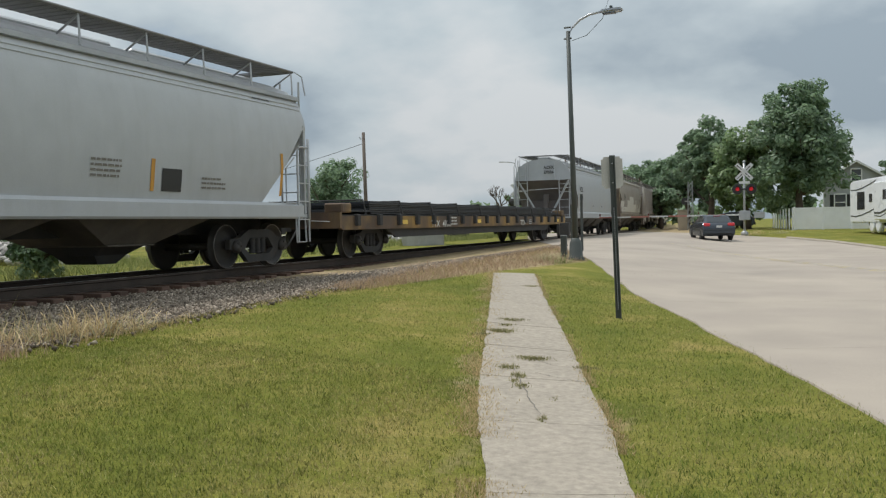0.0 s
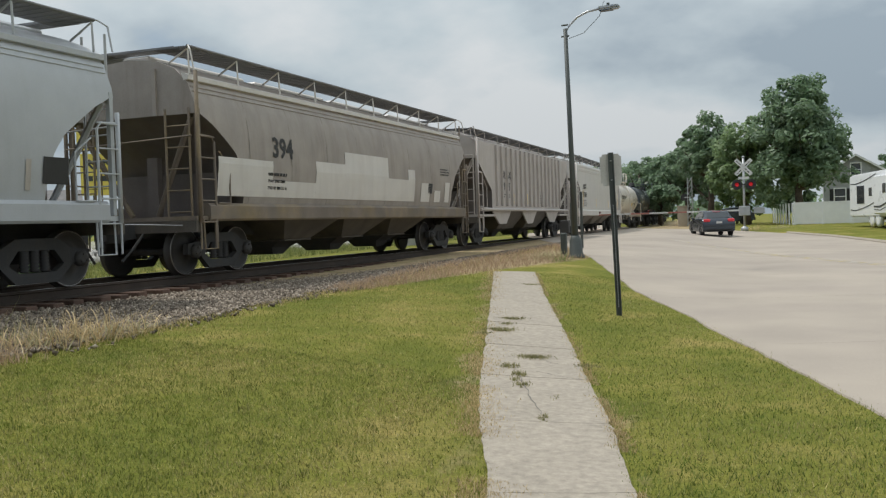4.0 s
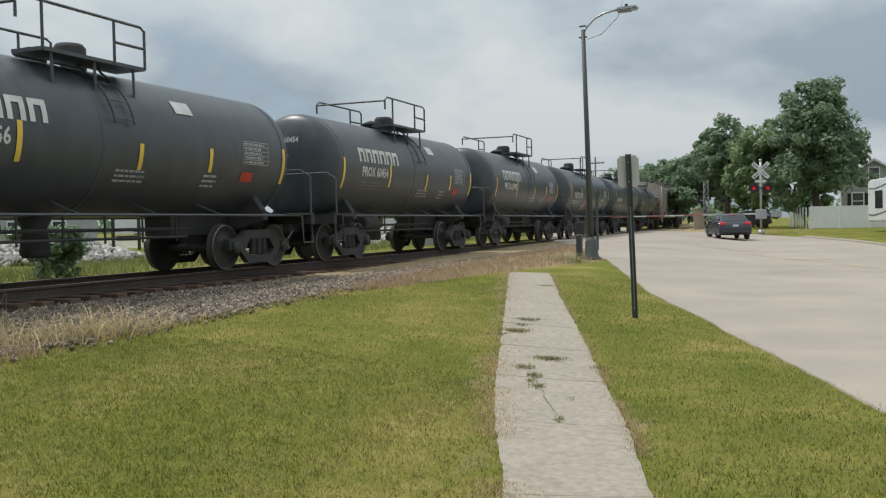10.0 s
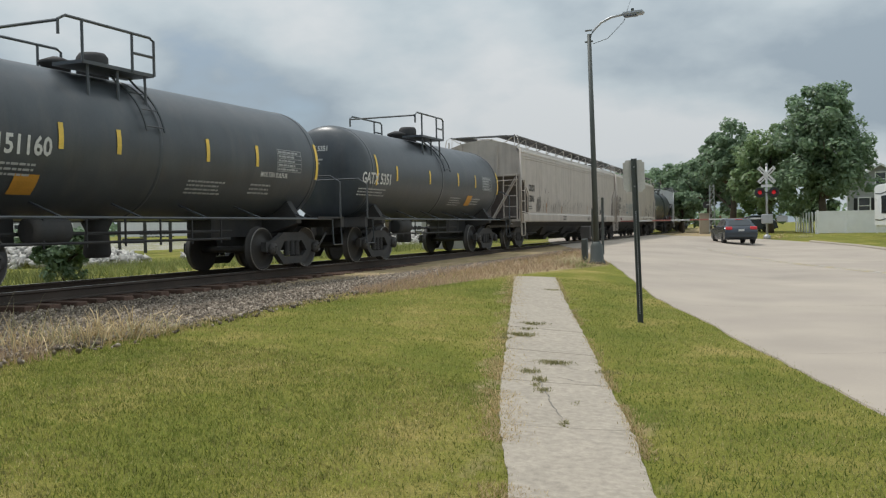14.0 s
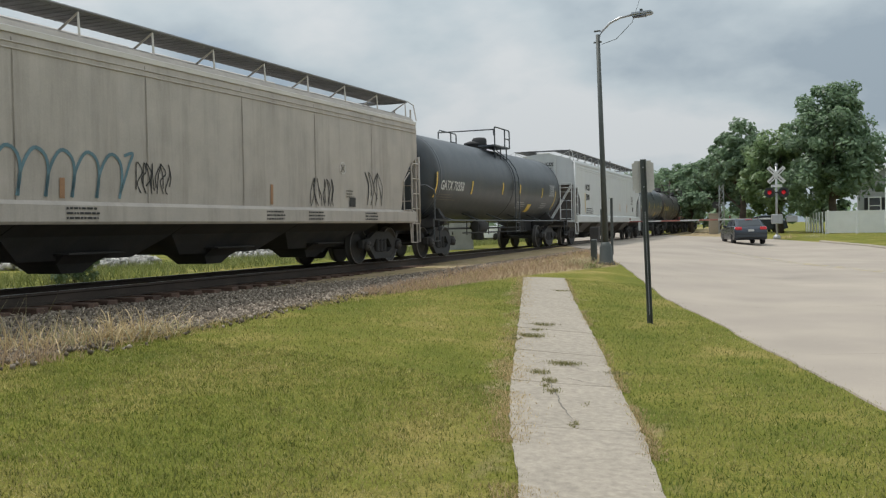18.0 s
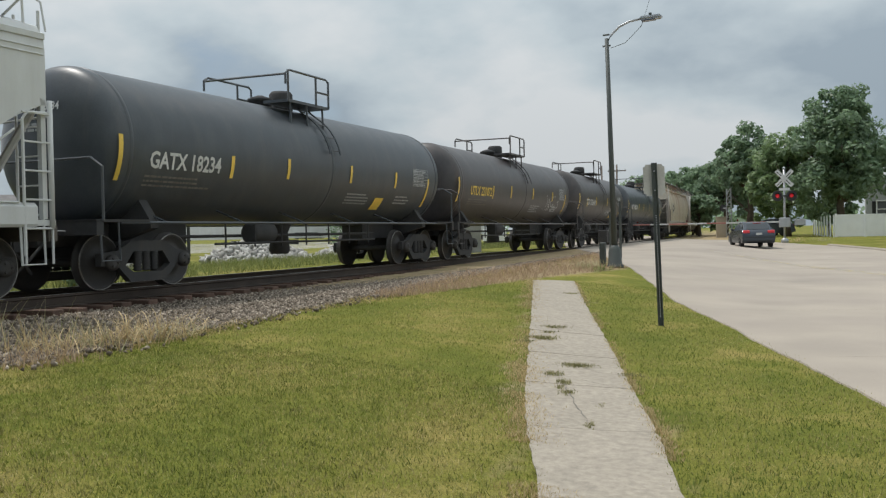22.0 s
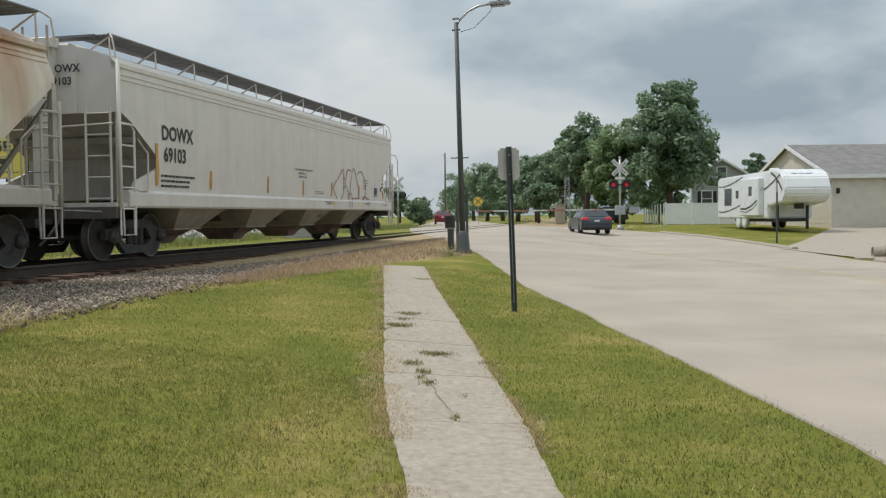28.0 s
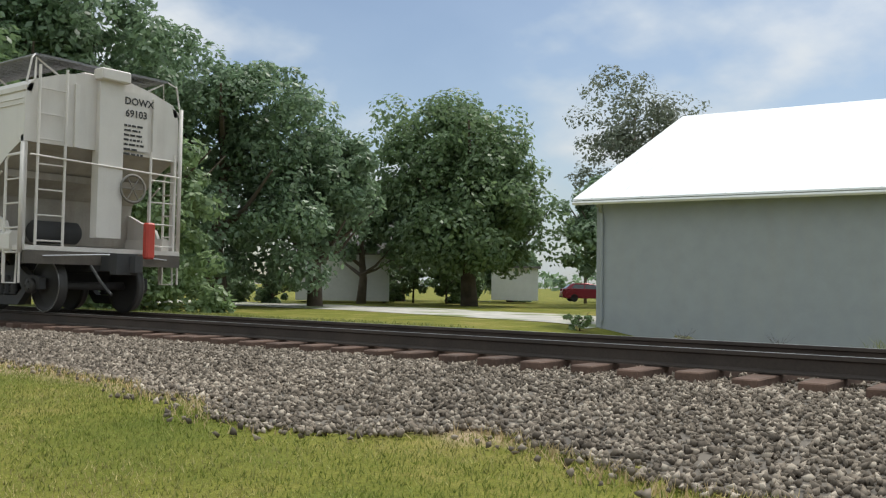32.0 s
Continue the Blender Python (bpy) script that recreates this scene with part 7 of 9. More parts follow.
# ---- street things ----
def lamp_post():
    x, y = -5.86, 24.9
    root = thing("street_lamp", pose(x, y, ground_height(x, y) - 0.02, 0, -1.2, 0), "tall dark metal street lamp with a curved arm", "street lamp")
    bm = bmesh.new()
    lathe(bm, [(0.24, 0.0), (0.24, 0.06), (0.19, 0.12), (0.17, 0.5), (0.12, 0.58), (0.1, 0.62)], 12, "z")
    part("base", bm, DARK_POLE, root)
    bm = bmesh.new()
    tube(bm, [(0, 0, 0.5), (0, 0, 3.2), (0, 0, 6.25)], 0.085, 12, r1=0.055)
    part("pole", bm, DARK_POLE, root)
    bm = bars([(0, 0, 6.05), (0.02, 0, 6.16), (0.13, 0, 6.34), (0.34, 0, 6.52), (0.62, 0, 6.63), (0.98, 0, 6.67)], r=0.032, seg=8)
    part("arm", bm, GALV, root)
    bm = soft_box(0.92, 1.5, -0.14, 0.14, 6.61, 6.71, 0.035, 2)
    part("lantern", bm, GALV, root)
    part("photocell", boxes((1.16, 1.23, -0.035, 0.035, 6.71, 6.79)), DARK_POLE, root)
    part("lens", boxes((0.97, 1.32, -0.1, 0.1, 6.585, 6.612)), GLASS, root)
    for a, z in ((0.12, 6.05), (0.1, 6.35)):
        part("bracket", bars([(-a, 0, z), (a - 0.02, 0, z)], r=0.025), DARK_POLE, root)
    part("feed_wire", bars([(0.1, 0, 5.98), (0.5, 0.02, 6.08), (0.95, 0.02, 6.48), (1.25, 0.0, 7.3), (1.9, -0.3, 9.2)], r=0.008), DARK_POLE, root)


def street_sign():
    x, y = -2.5, 13.5
    root = thing("street_sign", pose(x, y, ground_height(x, y) - 0.02, 0, -1.6, 20), "street sign seen from behind on a perforated channel post", "sign")
    bm = bmesh.new()
    prism(bm, [(-0.042, -0.02), (-0.03, -0.02), (-0.022, 0.012), (0.022, 0.012), (0.03, -0.02), (0.042, -0.02), (0.031, 0.02), (-0.031, 0.02)], 0, 2.4, "z")
    post = part("post", bm, DARK_POLE, root)
    first = part("hole", boxes((-0.006, 0.006, -0.0215, 0.0105, 0.0, 0.013)), GALV, post)
    for i in range(60):
        ob = first if i == 0 else new("hole", first.data)
        ob.parent = post
        ob.location = (0, 0, 0.15 + i * 0.025)
    bm = boxes((-0.155, 0.155, 0.022, 0.026, 1.92, 2.38))
    bmesh.ops.bevel(bm, geom=[e for e in bm.edges if abs(e.verts[0].co.y - e.verts[1].co.y) > 0.003], offset=0.035, segments=3, affect="EDGES")
    part("plate", bm, SIGN_BACK, root)
    for z in (2.0, 2.28):
        part("bolt", bars([(0, -0.02, z), (0, 0.03, z)], r=0.01), GALV, root)


def crossing_signal(name, x, y, z, turn, lit, label, arm=0.0, mast=0.0):
    root = thing(name, pose(x, y, z, 0, 0, turn), label, "crossing signal")
    bm = bmesh.new()
    lathe(bm, [(0.22, 0), (0.2, 0.25), (0.1, 0.32), (0.08, 0.34)], 12, "z")
    part("base", bm, GALV, root)
    bm = bars([(0, 0, 0.3), (0, 0, 4.3)], r=0.065, seg=10)
    part("mast", bm, GALV, root)
    for a in (45, -45):
        bm = soft_box(-0.62, 0.62, -0.012, 0.012, -0.115, 0.115, 0.004)
        ob = part("crossbuck_blade", bm, WHITE_MARK, root)
        ob.matrix_local = pose(0, -0.09 - (0.03 if a > 0 else 0), 3.75, 0, a, 0)
        for u in (-0.33, 0.33):
            smudged(ob, lambda p, q: (p, -0.014, q), u - 0.22, -0.04, 0.42, 1, 0.1, BLACK_MARK, 5)
    bm = bars([(-0.42, -0.1, 2.75), (0.42, -0.1, 2.75)], r=0.04)
    part("light_bar", bm, UNDER, root)
    for i, u in enumerate((-0.38, 0.38)):
        bm = bmesh.new()
        lathe(bm, [(0.3, 0.0), (0.3, 0.02), (0.16, 0.025), (0.14, 0.12)], 20, "y", (u, -0.12, 2.75))
        lamp = part("lamp", bm, UNDER, root)
        bm = bmesh.new()
        lathe(bm, [(0.02, -0.03), (0.08, -0.022), (0.115, 0.0), (0.08, 0.01)], 18, "y", (u, -0.13, 2.75))
        part("lens", bm, RED_GLOW if lit else RED_DULL, lamp)
        bm = bmesh.new()
        for k in range(9):
            a, b = radians(-10 + k * 25), radians(15 + k * 25)
            q = [(u + 0.16 * math.cos(c), yy, 2.75 + 0.16 * math.sin(c)) for c in (a, b) for yy in (-0.12, -0.35)]
            bm.faces.new([bm.verts.new(p) for p in (q[0], q[1], q[3], q[2])])
        part("hood", bm, UNDER, lamp)
    bm = bmesh.new()
    lathe(bm, [(0.07, 4.3), (0.09, 4.32), (0.08, 4.38), (0.02, 4.41)], 14, "z")
    part("bell", bm, GALV, root)
    part("sign_plate", boxes((-0.3, 0.3, -0.11, -0.1, 3.05, 3.2)), WHITE_MARK, root)
    if arm:
        part("gate_motor", soft_box(-0.3, 0.3, -0.35, 0.1, 0.95, 1.5, 0.03), GALV, root)
        part("counterweight", soft_box(0.5, 1.1, -0.3, -0.2, 1.05, 1.4, 0.02), GALV, root)
        n = 8
        for k in range(n):
            bm = soft_box(-arm * (k + 1) / n, -arm * k / n, -0.27, -0.23, 1.22, 1.31 - 0.02 * k / n, 0.006)
            part("gate_arm_section", bm, FADED_RED if k % 2 else WHITE_MARK, root)
        for k in range(3):
            bm = bars([(-arm * (0.3 + 0.33 * k), -0.25, 1.34), (-arm * (0.3 + 0.33 * k), -0.25, 1.46)], r=0.045, seg=8)
            part("arm_lamp", bm, RED_DULL, root)
    if mast:
        part("lamp_pole", bars([(0, 0, 4.3), (0, 0, mast - 0.5), (0.15, 0, mast - 0.1), (0.6, 0, mast), (1.4, 0, mast + 0.02)], r=0.04), GALV, root)
    return root


FADED_RED = surface("faded_red_reflective", (0.4, 0.16, 0.13), 0.6, var=0.2)
RED_GLOW = glow("lit_red_lens", (0.75, 0.03, 0.045), 0.3)
RED_DULL = surface("unlit_red_lens", (0.12, 0.02, 0.02), 0.25)
TAIL_GLOW = glow("brake_light", (0.6, 0.04, 0.05), 0.12)
CAR_PAINT = surface("blue_grey_car_paint", (0.07, 0.08, 0.095), 0.22, 0.5, var=0.05, bump=0)
RED_CAR_PAINT = surface("red_car_paint", (0.22, 0.02, 0.035), 0.25, 0.3, var=0.05, bump=0)
CHROME = surface("chrome", (0.6, 0.6, 0.6), 0.15, 1.0, bump=0)


def hatchback(name, x, y, z, turn, paint, label, lit=True, size=1.0):
    """A small hatchback, nose towards local +y."""
    root = thing(name, pose(x, y, z, 0, 0, turn) @ Matrix.Scale(size, 4), label, "car")
    # side outline at stations across the width
    body = [(-2.1, 0.35), (-2.2, 0.6), (-2.16, 0.85), (-2.02, 1.02), (-1.72, 1.06), (0.95, 1.0), (1.75, 0.88), (2.12, 0.7), (2.18, 0.42), (2.05, 0.28), (-1.95, 0.26)]
    bm = bmesh.new()
    rings = []
    for x0, sc in ((-0.9, 0.94), (-0.84, 1.0), (0.84, 1.0), (0.9, 0.94)):
        rings.append([bm.verts.new((x0, p * (0.985 if sc < 1 else 1), 0.62 + (q - 0.62) * sc)) for p, q in body])
    n = len(body)
    for u, w in zip(rings, rings[1:]):
        for i in range(n):
            bm.faces.new((u[i], u[(i + 1) % n], w[(i + 1) % n], w[i])).smooth = True
    bm.faces.new(rings[0][::-1]); bm.faces.new(rings[-1])
    bmesh.ops.recalc_face_normals(bm, faces=bm.faces[:])
    ob = part("body", bm, paint, root)
    ob.data.set_sharp_from_angle(angle=radians(40))
    # cabin
    cab = [(-1.98, 1.0), (-1.5, 1.4), (-1.1, 1.475), (-0.2, 1.48), (0.35, 1.36), (1.15, 0.98)]
    bm = bmesh.new()
    rings = []
    for x0, k in ((-0.82, 0.0), (-0.66, 1.0), (0.66, 1.0), (0.82, 0.0)):
        rings.append([bm.verts.new((x0 if q < 1.1 else math.copysign(0.66 if k else 0.68, x0), p, (q if k else min(q, 1.0 + (q - 1.0) * 0.86)))) for p, q in cab])
    n = len(cab)
    for u, w in zip(rings, rings[1:]):
        for i in range(n - 1):
            bm.faces.new((u[i], u[i + 1], w[i + 1], w[i])).smooth = True
    bm.faces.new(rings[0][::-1]); bm.faces.new(rings[-1])
    bmesh.ops.recalc_face_normals(bm, faces=bm.faces[:])
    part("cabin", bm, paint, root)
    bm = bmesh.new()
    bm.faces.new([bm.verts.new(p) for p in ((-0.62, -1.93, 1.06), (0.62, -1.93, 1.06), (0.56, -1.55, 1.385), (-0.56, -1.55, 1.385))])
    part("rear_window", bm, GLASS, root)
    bm = bmesh.new()
    bm.faces.new([bm.verts.new(p) for p in ((-0.66, 1.06, 1.04), (0.66, 1.06, 1.04), (0.58, 0.38, 1.36), (-0.58, 0.38, 1.36))])
    part("windscreen", bm, GLASS, root)
    for sx in (-1, 1):
        for a, b, c, d in ((-1.6, -0.55, -1.25, -0.5), (-0.48, 0.85, -0.42, 0.25)):
            bm = bmesh.new()
            bm.faces.new([bm.verts.new(p) for p in ((sx * 0.835, a, 1.02), (sx * 0.835, b, 1.02), (sx * 0.70, d, 1.36), (sx * 0.70, c, 1.36))])
            part("side_window", bm, GLASS, root)
        bm = soft_box(*sorted((sx * 0.5, sx * 0.86)), -2.2, -2.0, 0.84, 1.0, 0.03)
        part("tail_light", bm, TAIL_GLOW if lit else RED_DULL, root)
        part("wing_mirror", soft_box(*sorted((sx * 0.86, sx * 1.04)), 0.55, 0.7, 0.98, 1.1, 0.03), paint, root)
        for yy in (-1.32, 1.32):
            bm = bmesh.new()
            lathe(bm, [(0.2, sx * 0.72), (0.29, sx * 0.7), (0.315, sx * 0.73), (0.315, sx * 0.88), (0.29, sx * 0.905), (0.21, sx * 0.9)], 24, "x", (0, yy, 0.315))
            tyre = part("wheel", bm, TYRE, root)
            bm = bmesh.new()
            lathe(bm, [(0.05, sx * 0.895), (0.2, sx * 0.9), (0.21, sx * 0.88), (0.2, sx * 0.86)], 20, "x", (0, yy, 0.315))
            part("rim", bm, CHROME, tyre)
    part("rear_bumper", soft_box(-0.88, 0.88, -2.24, -2.05, 0.36, 0.62, 0.05, 2), paint, root)
    part("number_plate", boxes((-0.16, 0.16, -2.215, -2.2, 0.74, 0.86)), WHITE_MARK, root)
    part("bumper_trim", boxes((-0.7, 0.7, -2.25, -2.23, 0.34, 0.42)), TYRE, root)
    part("high_brake_light", boxes((-0.2, 0.2, -1.56, -1.5, 1.395, 1.42)), TAIL_GLOW if lit else RED_DULL, root)
    return root


def gable(bm, x0, x1, y0, y1, z0, eave, ridge, along_x=True):
    """Walls of a gabled block; the ridge runs along x or along y."""
    if along_x:
        prism(bm, [(y0, z0), (y1, z0), (y1, eave), ((y0 + y1) / 2, ridge), (y0, eave)], x0, x1, "x")
    else:
        prism(bm, [(x0, z0), (x1, z0), (x1, eave), ((x0 + x1) / 2, ridge), (x0, eave)], y0, y1, "y")


def roof_slopes(root, x0, x1, y0, y1, eave, ridge, material, along_x=True, over=0.35, thick=0.14, name="roof"):
    """Two slopes with overhang and thickness."""
    for k in (0, 1):
        bm = bmesh.new()
        if along_x:
            e, m = (y0, y1)[k], (y0 + y1) / 2
        else:
            e, m = (x0, x1)[k], (x0 + x1) / 2
        sl = (ridge - eave) / abs(m - e)
        o = e + math.copysign(over, e - m)
        q = [(o, eave - over * sl), (m, ridge), (m, ridge + thick), (o, eave - over * sl + thick)]
        if along_x:
            prism(bm, q, x0 - over, x1 + over, "x")
        else:
            prism(bm, q, y0 - over, y1 + over, "y")
        part(name, bm, material, root)


def window(root, x, y, z, w, h, facing="-y", shutters=None, trim=None):
    """A sash window with frame, sill and panes, on a wall that faces -y or +x."""
    def place(u, d, v):
        return (x + u, y - d, z + v) if facing == "-y" else (x + d, y + u, z + v)
    def block(u0, u1, d0, d1, v0, v1):
        a, b = place(u0, d0, v0), place(u1, d1, v1)
        return [min(a[0], b[0]), max(a[0], b[0]), min(a[1], b[1]), max(a[1], b[1]), min(a[2], b[2]), max(a[2], b[2])]
    t = 0.09
    bm = boxes(block(-w / 2 - t, -w / 2, 0, 0.05, -t, h + t), block(w / 2, w / 2 + t, 0, 0.05, -t, h + t), block(-w / 2, w / 2, 0, 0.05, h, h + t), block(-w / 2, w / 2, 0, 0.04, h / 2 - 0.03, h / 2 + 0.03))
    win = part("window", bm, trim or TRIM, root)
    part("sill", boxes(block(-w / 2 - t, w / 2 + t, 0, 0.09, -t, 0)), trim or TRIM, win)
    for v0, v1 in ((0, h / 2 - 0.03), (h / 2 + 0.03, h)):
        part("pane", boxes(block(-w / 2, w / 2, 0.004, 0.02, v0, v1)), GLASS, win)
    if shutters:
        for s in (-1, 1):
            a = sorted((s * (w / 2 + t + 0.02), s * (w / 2 + t + 0.32)))
            part("shutter", boxes(block(a[0], a[1], 0, 0.04, 0, h)), shutters, win)


def grey_house():
    root = thing("house", pose(3.75, 88.5, 0.75), "grey-sided gabled house with white trim and dark shutters", "house")
    bm = bmesh.new()
    gable(bm, -2.6, 2.6, 0, 9, 0, 4.1, 5.7, False)
    part("wall", bm, SIDING, root)
    for i in range(20):
        z = 0.2 + i * 0.2
        part("siding_board", boxes((-2.61, 2.61, -0.012, 0.0, z, z + 0.185)), SIDING, root)
    roof_slopes(root, -2.6, 2.6, 0, 9, 4.1, 5.7, SHINGLE, False, 0.3)
    for s in (-1, 1):
        bm = bmesh.new()
        prism(bm, [(s * 2.9, 3.85), (s * 2.9, 4.05), (0, 5.84), (0, 5.64)], -0.34, -0.3, "y")
        part("barge_board", bm, TRIM, root)
    window(root, 0.0, -0.02, 3.9, 0.75, 1.1)
    window(root, -1.3, -0.02, 1.5, 0.85, 1.35, shutters=TYRE)


def garage():
    root = thing("garage", pose(8.28, 56.63, 0.74, 0, 0, 15.4), "large beige garage with a grey shingled roof", "garage")
    bm = bmesh.new()
    gable(bm, 0, 13.0, 0, 12.0, -0.1, 2.95, 5.0, True)
    part("wall", bm, BEIGE, root)
    roof_slopes(root, 0, 13.0, 0, 12.0, 2.95, 5.0, SHINGLE, True, 0.3, 0.1)
    for a in (0, 12.0):
        bm = bmesh.new()
        prism(bm, [(a + (-0.3 if a == 0 else 0.3), 2.78), (a + (-0.3 if a == 0 else 0.3), 3.0), (6.0, 5.12), (6.0, 4.9)], -0.34, -0.301, "x")
        part("barge_board", bm, TRIM, root)
    part("fascia", boxes((-0.3, 13.3, -0.36, -0.301, 2.76, 2.96)), TRIM, root)
    bm = boxes((0.25, 0.4, -0.14, 0, 1.9, 2.2))
    part("wall_lamp", bm, TYRE, root)
    for i in range(9):
        part("siding_board", boxes((-0.012, 0.0, 0.05, 11.95, 0.2 + i * 0.3, 0.48 + i * 0.3)), BEIGE, root)
    drive = tagged(raw("pavement", [(2.6, 36.5, 0.0), (6.2, 33.2, 0.0), (21, 60.5, 0.0), (7.4, 62.2, 0.0)], [(0, 1, 2, 3)], CONCRETE), "pale concrete driveway of the garage", "driveway", kind="structure")
    n = 14
    v, f = [], []
    for j in range(n + 1):
        for i in range(5):
            a, b = j / n, i / 4
            p = [(1 - a) * ((1 - b) * 3.3 + b * 5.0) + a * ((1 - b) * 9.5 + b * 20), (1 - a) * ((1 - b) * 35.0 + b * 28.5) + a * ((1 - b) * 62.0 + b * 60.5)]
            v.append((p[0], p[1], base_height(*p) + 0.03))
    for j in range(n):
        for i in range(4):
            k = j * 5 + i
            f.append((k, k + 1, k + 6, k + 5))
    drive.data.clear_geometry()
    drive.data.from_pydata(v, [], f)


RV_WHITE = surface("white_fibreglass", (0.78, 0.79, 0.8), 0.3, var=0.04)
RV_GREY = surface("dark_swoosh", (0.05, 0.055, 0.06), 0.4)


def camper():
    root = thing("camper_trailer", pose(5.0, 54.3, 0.74, 0, 0, -72.8), "white fifth-wheel camper trailer with dark swooshes", "camper")
    # long side faces local -y, raised nose at +x
    bm = bmesh.new()
    prism(bm, [(-5.6, 0.55), (2.0, 0.55), (2.0, 1.2), (3.75, 1.4), (4.1, 1.75), (4.15, 2.1), (3.9, 2.65), (3.5, 2.98), (2.9, 3.1), (-5.4, 2.95), (-5.6, 2.8)], -1.2, 1.2, "y")
    bmesh.ops.bevel(bm, geom=bm.edges[:], offset=0.07, segments=2, affect="EDGES")
    part("body", bm, RV_WHITE, root)
    part("slide_out", soft_box(-1.2, 1.4, -1.5, -1.15, 0.7, 2.75, 0.05), RV_WHITE, root)
    for x0, x1, z0, z1 in ((-4.4, -3.3, 1.3, 2.3), (-2.6, -2.2, 1.7, 2.15), (0.1, 0.5, 1.8, 2.3)):
        y = -1.52 if -1.2 < x0 < 1.4 else -1.22
        part("window", boxes((x0, x1, y, y + 0.03, z0, z1)), GLASS, root)
    wrap = lambda u, z: (u, -1.215, z)
    wrap2 = lambda u, z: (u, -1.515, z)
    for z in (0.95, 2.45):
        stroke(root, wrap, [(-5.4, z), (-4.6, z - 0.04), (-3.6, z + 0.06), (-2.6, z + 0.22), (-1.6, z + 0.42)], 0.06, RV_GREY, "swoosh")
    stroke(root, wrap2, [(-1.1, 1.1), (-0.3, 1.08), (0.5, 1.25), (1.3, 1.55)], 0.09, RV_GREY, "swoosh")
    stroke(root, wrap2, [(-1.1, 0.95), (-0.2, 0.9), (0.7, 1.1), (1.3, 1.35)], 0.04, RV_GREY, "swoosh")
    stroke(root, wrap, [(1.5, 2.1), (2.2, 2.3), (2.9, 2.55), (3.5, 2.8)], 0.08, RV_GREY, "swoosh")
    stroke(root, wrap, [(2.4, 2.95), (2.9, 2.75), (3.4, 2.4), (3.8, 2.0)], 0.12, RV_GREY, "swoosh")
    nose = lambda u, z: (4.02 + (2.1 - z) * 0.47 if z > 2.1 else 4.14, u, z)
    smudged(root, nose, -0.7, 2.75, 1.4, 1, 0.16, RV_GREY, 3, "lettering")
    patch(root, nose, -0.35, 2.25, 0.7, 0.35, RV_GREY, "emblem")
    for x in (-1.0, -0.1):
        for sy in (-1, 1):
            bm = bmesh.new()
            lathe(bm, [(0.18, sy * 0.95), (0.34, sy * 0.95), (0.36, sy * 1.0), (0.36, sy * 1.14), (0.2, sy * 1.16)], 20, "y", (x - 1.4, 0, 0.36))
            w = part("wheel", bm, VINYL if sy < 0 else TYRE, root)
    part("chassis", boxes((-3.5, 2.2, -0.9, 0.9, 0.38, 0.56)), UNDER, root)
    for sy in (-1, 1):
        part("landing_leg", boxes((2.2, 2.32, sy * 0.8 - 0.06, sy * 0.8 + 0.06, 0.0, 1.35)), UNDER, root)
    part("kingpin", boxes((2.9, 3.2, -0.2, 0.2, 1.05, 1.6)), UNDER, root)
    part("roof_vent", soft_box(-0.3, 0.2, -0.2, 0.2, 3.1, 3.3, 0.04), RV_WHITE, root)
    part("ladder", ladder(-3.66, -3.66, -0.9, -0.5, 0.8, 3.1), GALV, root)


def vinyl_fence():
    root = thing("fence", pose(0, 0, 0), "white vinyl privacy fence along the lawn", "fence")
    ax, ay, bx, by = -1.0, 69.4, 6.4, 68.8
    n = 4
    for i in range(n + 1):
        x, y = ax + (bx - ax) * i / n, ay + (by - ay) * i / n
        z = ground_height(x, y)
        part("post", soft_box(x - 0.07, x + 0.07, y - 0.07, y + 0.07, z - 0.05, z + 1.62, 0.015), VINYL, root)
        if i < n:
            x2, y2 = ax + (bx - ax) * (i + 1) / n, ay + (by - ay) * (i + 1) / n
            part("panel", boxes((x + 0.07, x2 - 0.07, (y + y2) / 2 - 0.02, (y + y2) / 2 + 0.02, z + 0.04, z + 1.54)), VINYL, root)
            part("rail", boxes((x + 0.07, x2 - 0.07, (y + y2) / 2 - 0.035, (y + y2) / 2 + 0.035, z + 1.46, z + 1.56)), VINYL, root)
    # the return towards the crossing
    for i in range(8):
        x, y = -1.15 - 0.27 * i, 69.5 + 2.4 * i
        z = ground_height(x, y)
        part("panel", boxes((x - 0.03, x + 0.03, y, y + 2.3, z, z + 1.55)), VINYL, root)


def equipment_hut():
    root = thing("signal_bungalow", pose(-16.3, 38.9, 0.55, 0, 0, 22), "grey metal railway signal bungalow", "signal hut")
    part("wall", soft_box(-0.95, 0.95, -0.75, 0.75, 0, 1.9, 0.02), GALV_PALE, root)
    bm = bmesh.new()
    prism(bm, [(-1.05, 1.88), (1.05, 1.88), (1.05, 1.94), (0, 2.12), (-1.05, 1.94)], -0.85, 0.85, "y")
    part("roof", bm, GALV_PALE, root)
    part("door", boxes((-0.7, 0.1, -0.765, -0.752, 0.1, 1.75)), GALV_PALE, root)
    part("handle", boxes((0.0, 0.06, -0.8, -0.765, 0.85, 1.0)), UNDER, root)
    part("vent", boxes((-0.5, -0.1, -0.775, -0.765, 1.3, 1.5)), GRIMY, root)
    part("plinth", boxes((-1.0, 1.0, -0.8, 0.8, -0.4, 0.0)), CONCRETE, root)


GALV_PALE = surface("pale_grey_metal", (0.46, 0.46, 0.45), 0.55, 0.2, dirt=(0.36, 0.33, 0.28), streak=0.3)
BILL_YELLOW = surface("billboard_yellow", (0.72, 0.58, 0.12), 0.6, var=0.05)
BILL_INK = surface("billboard_ink", (0.05, 0.055, 0.06), 0.6)


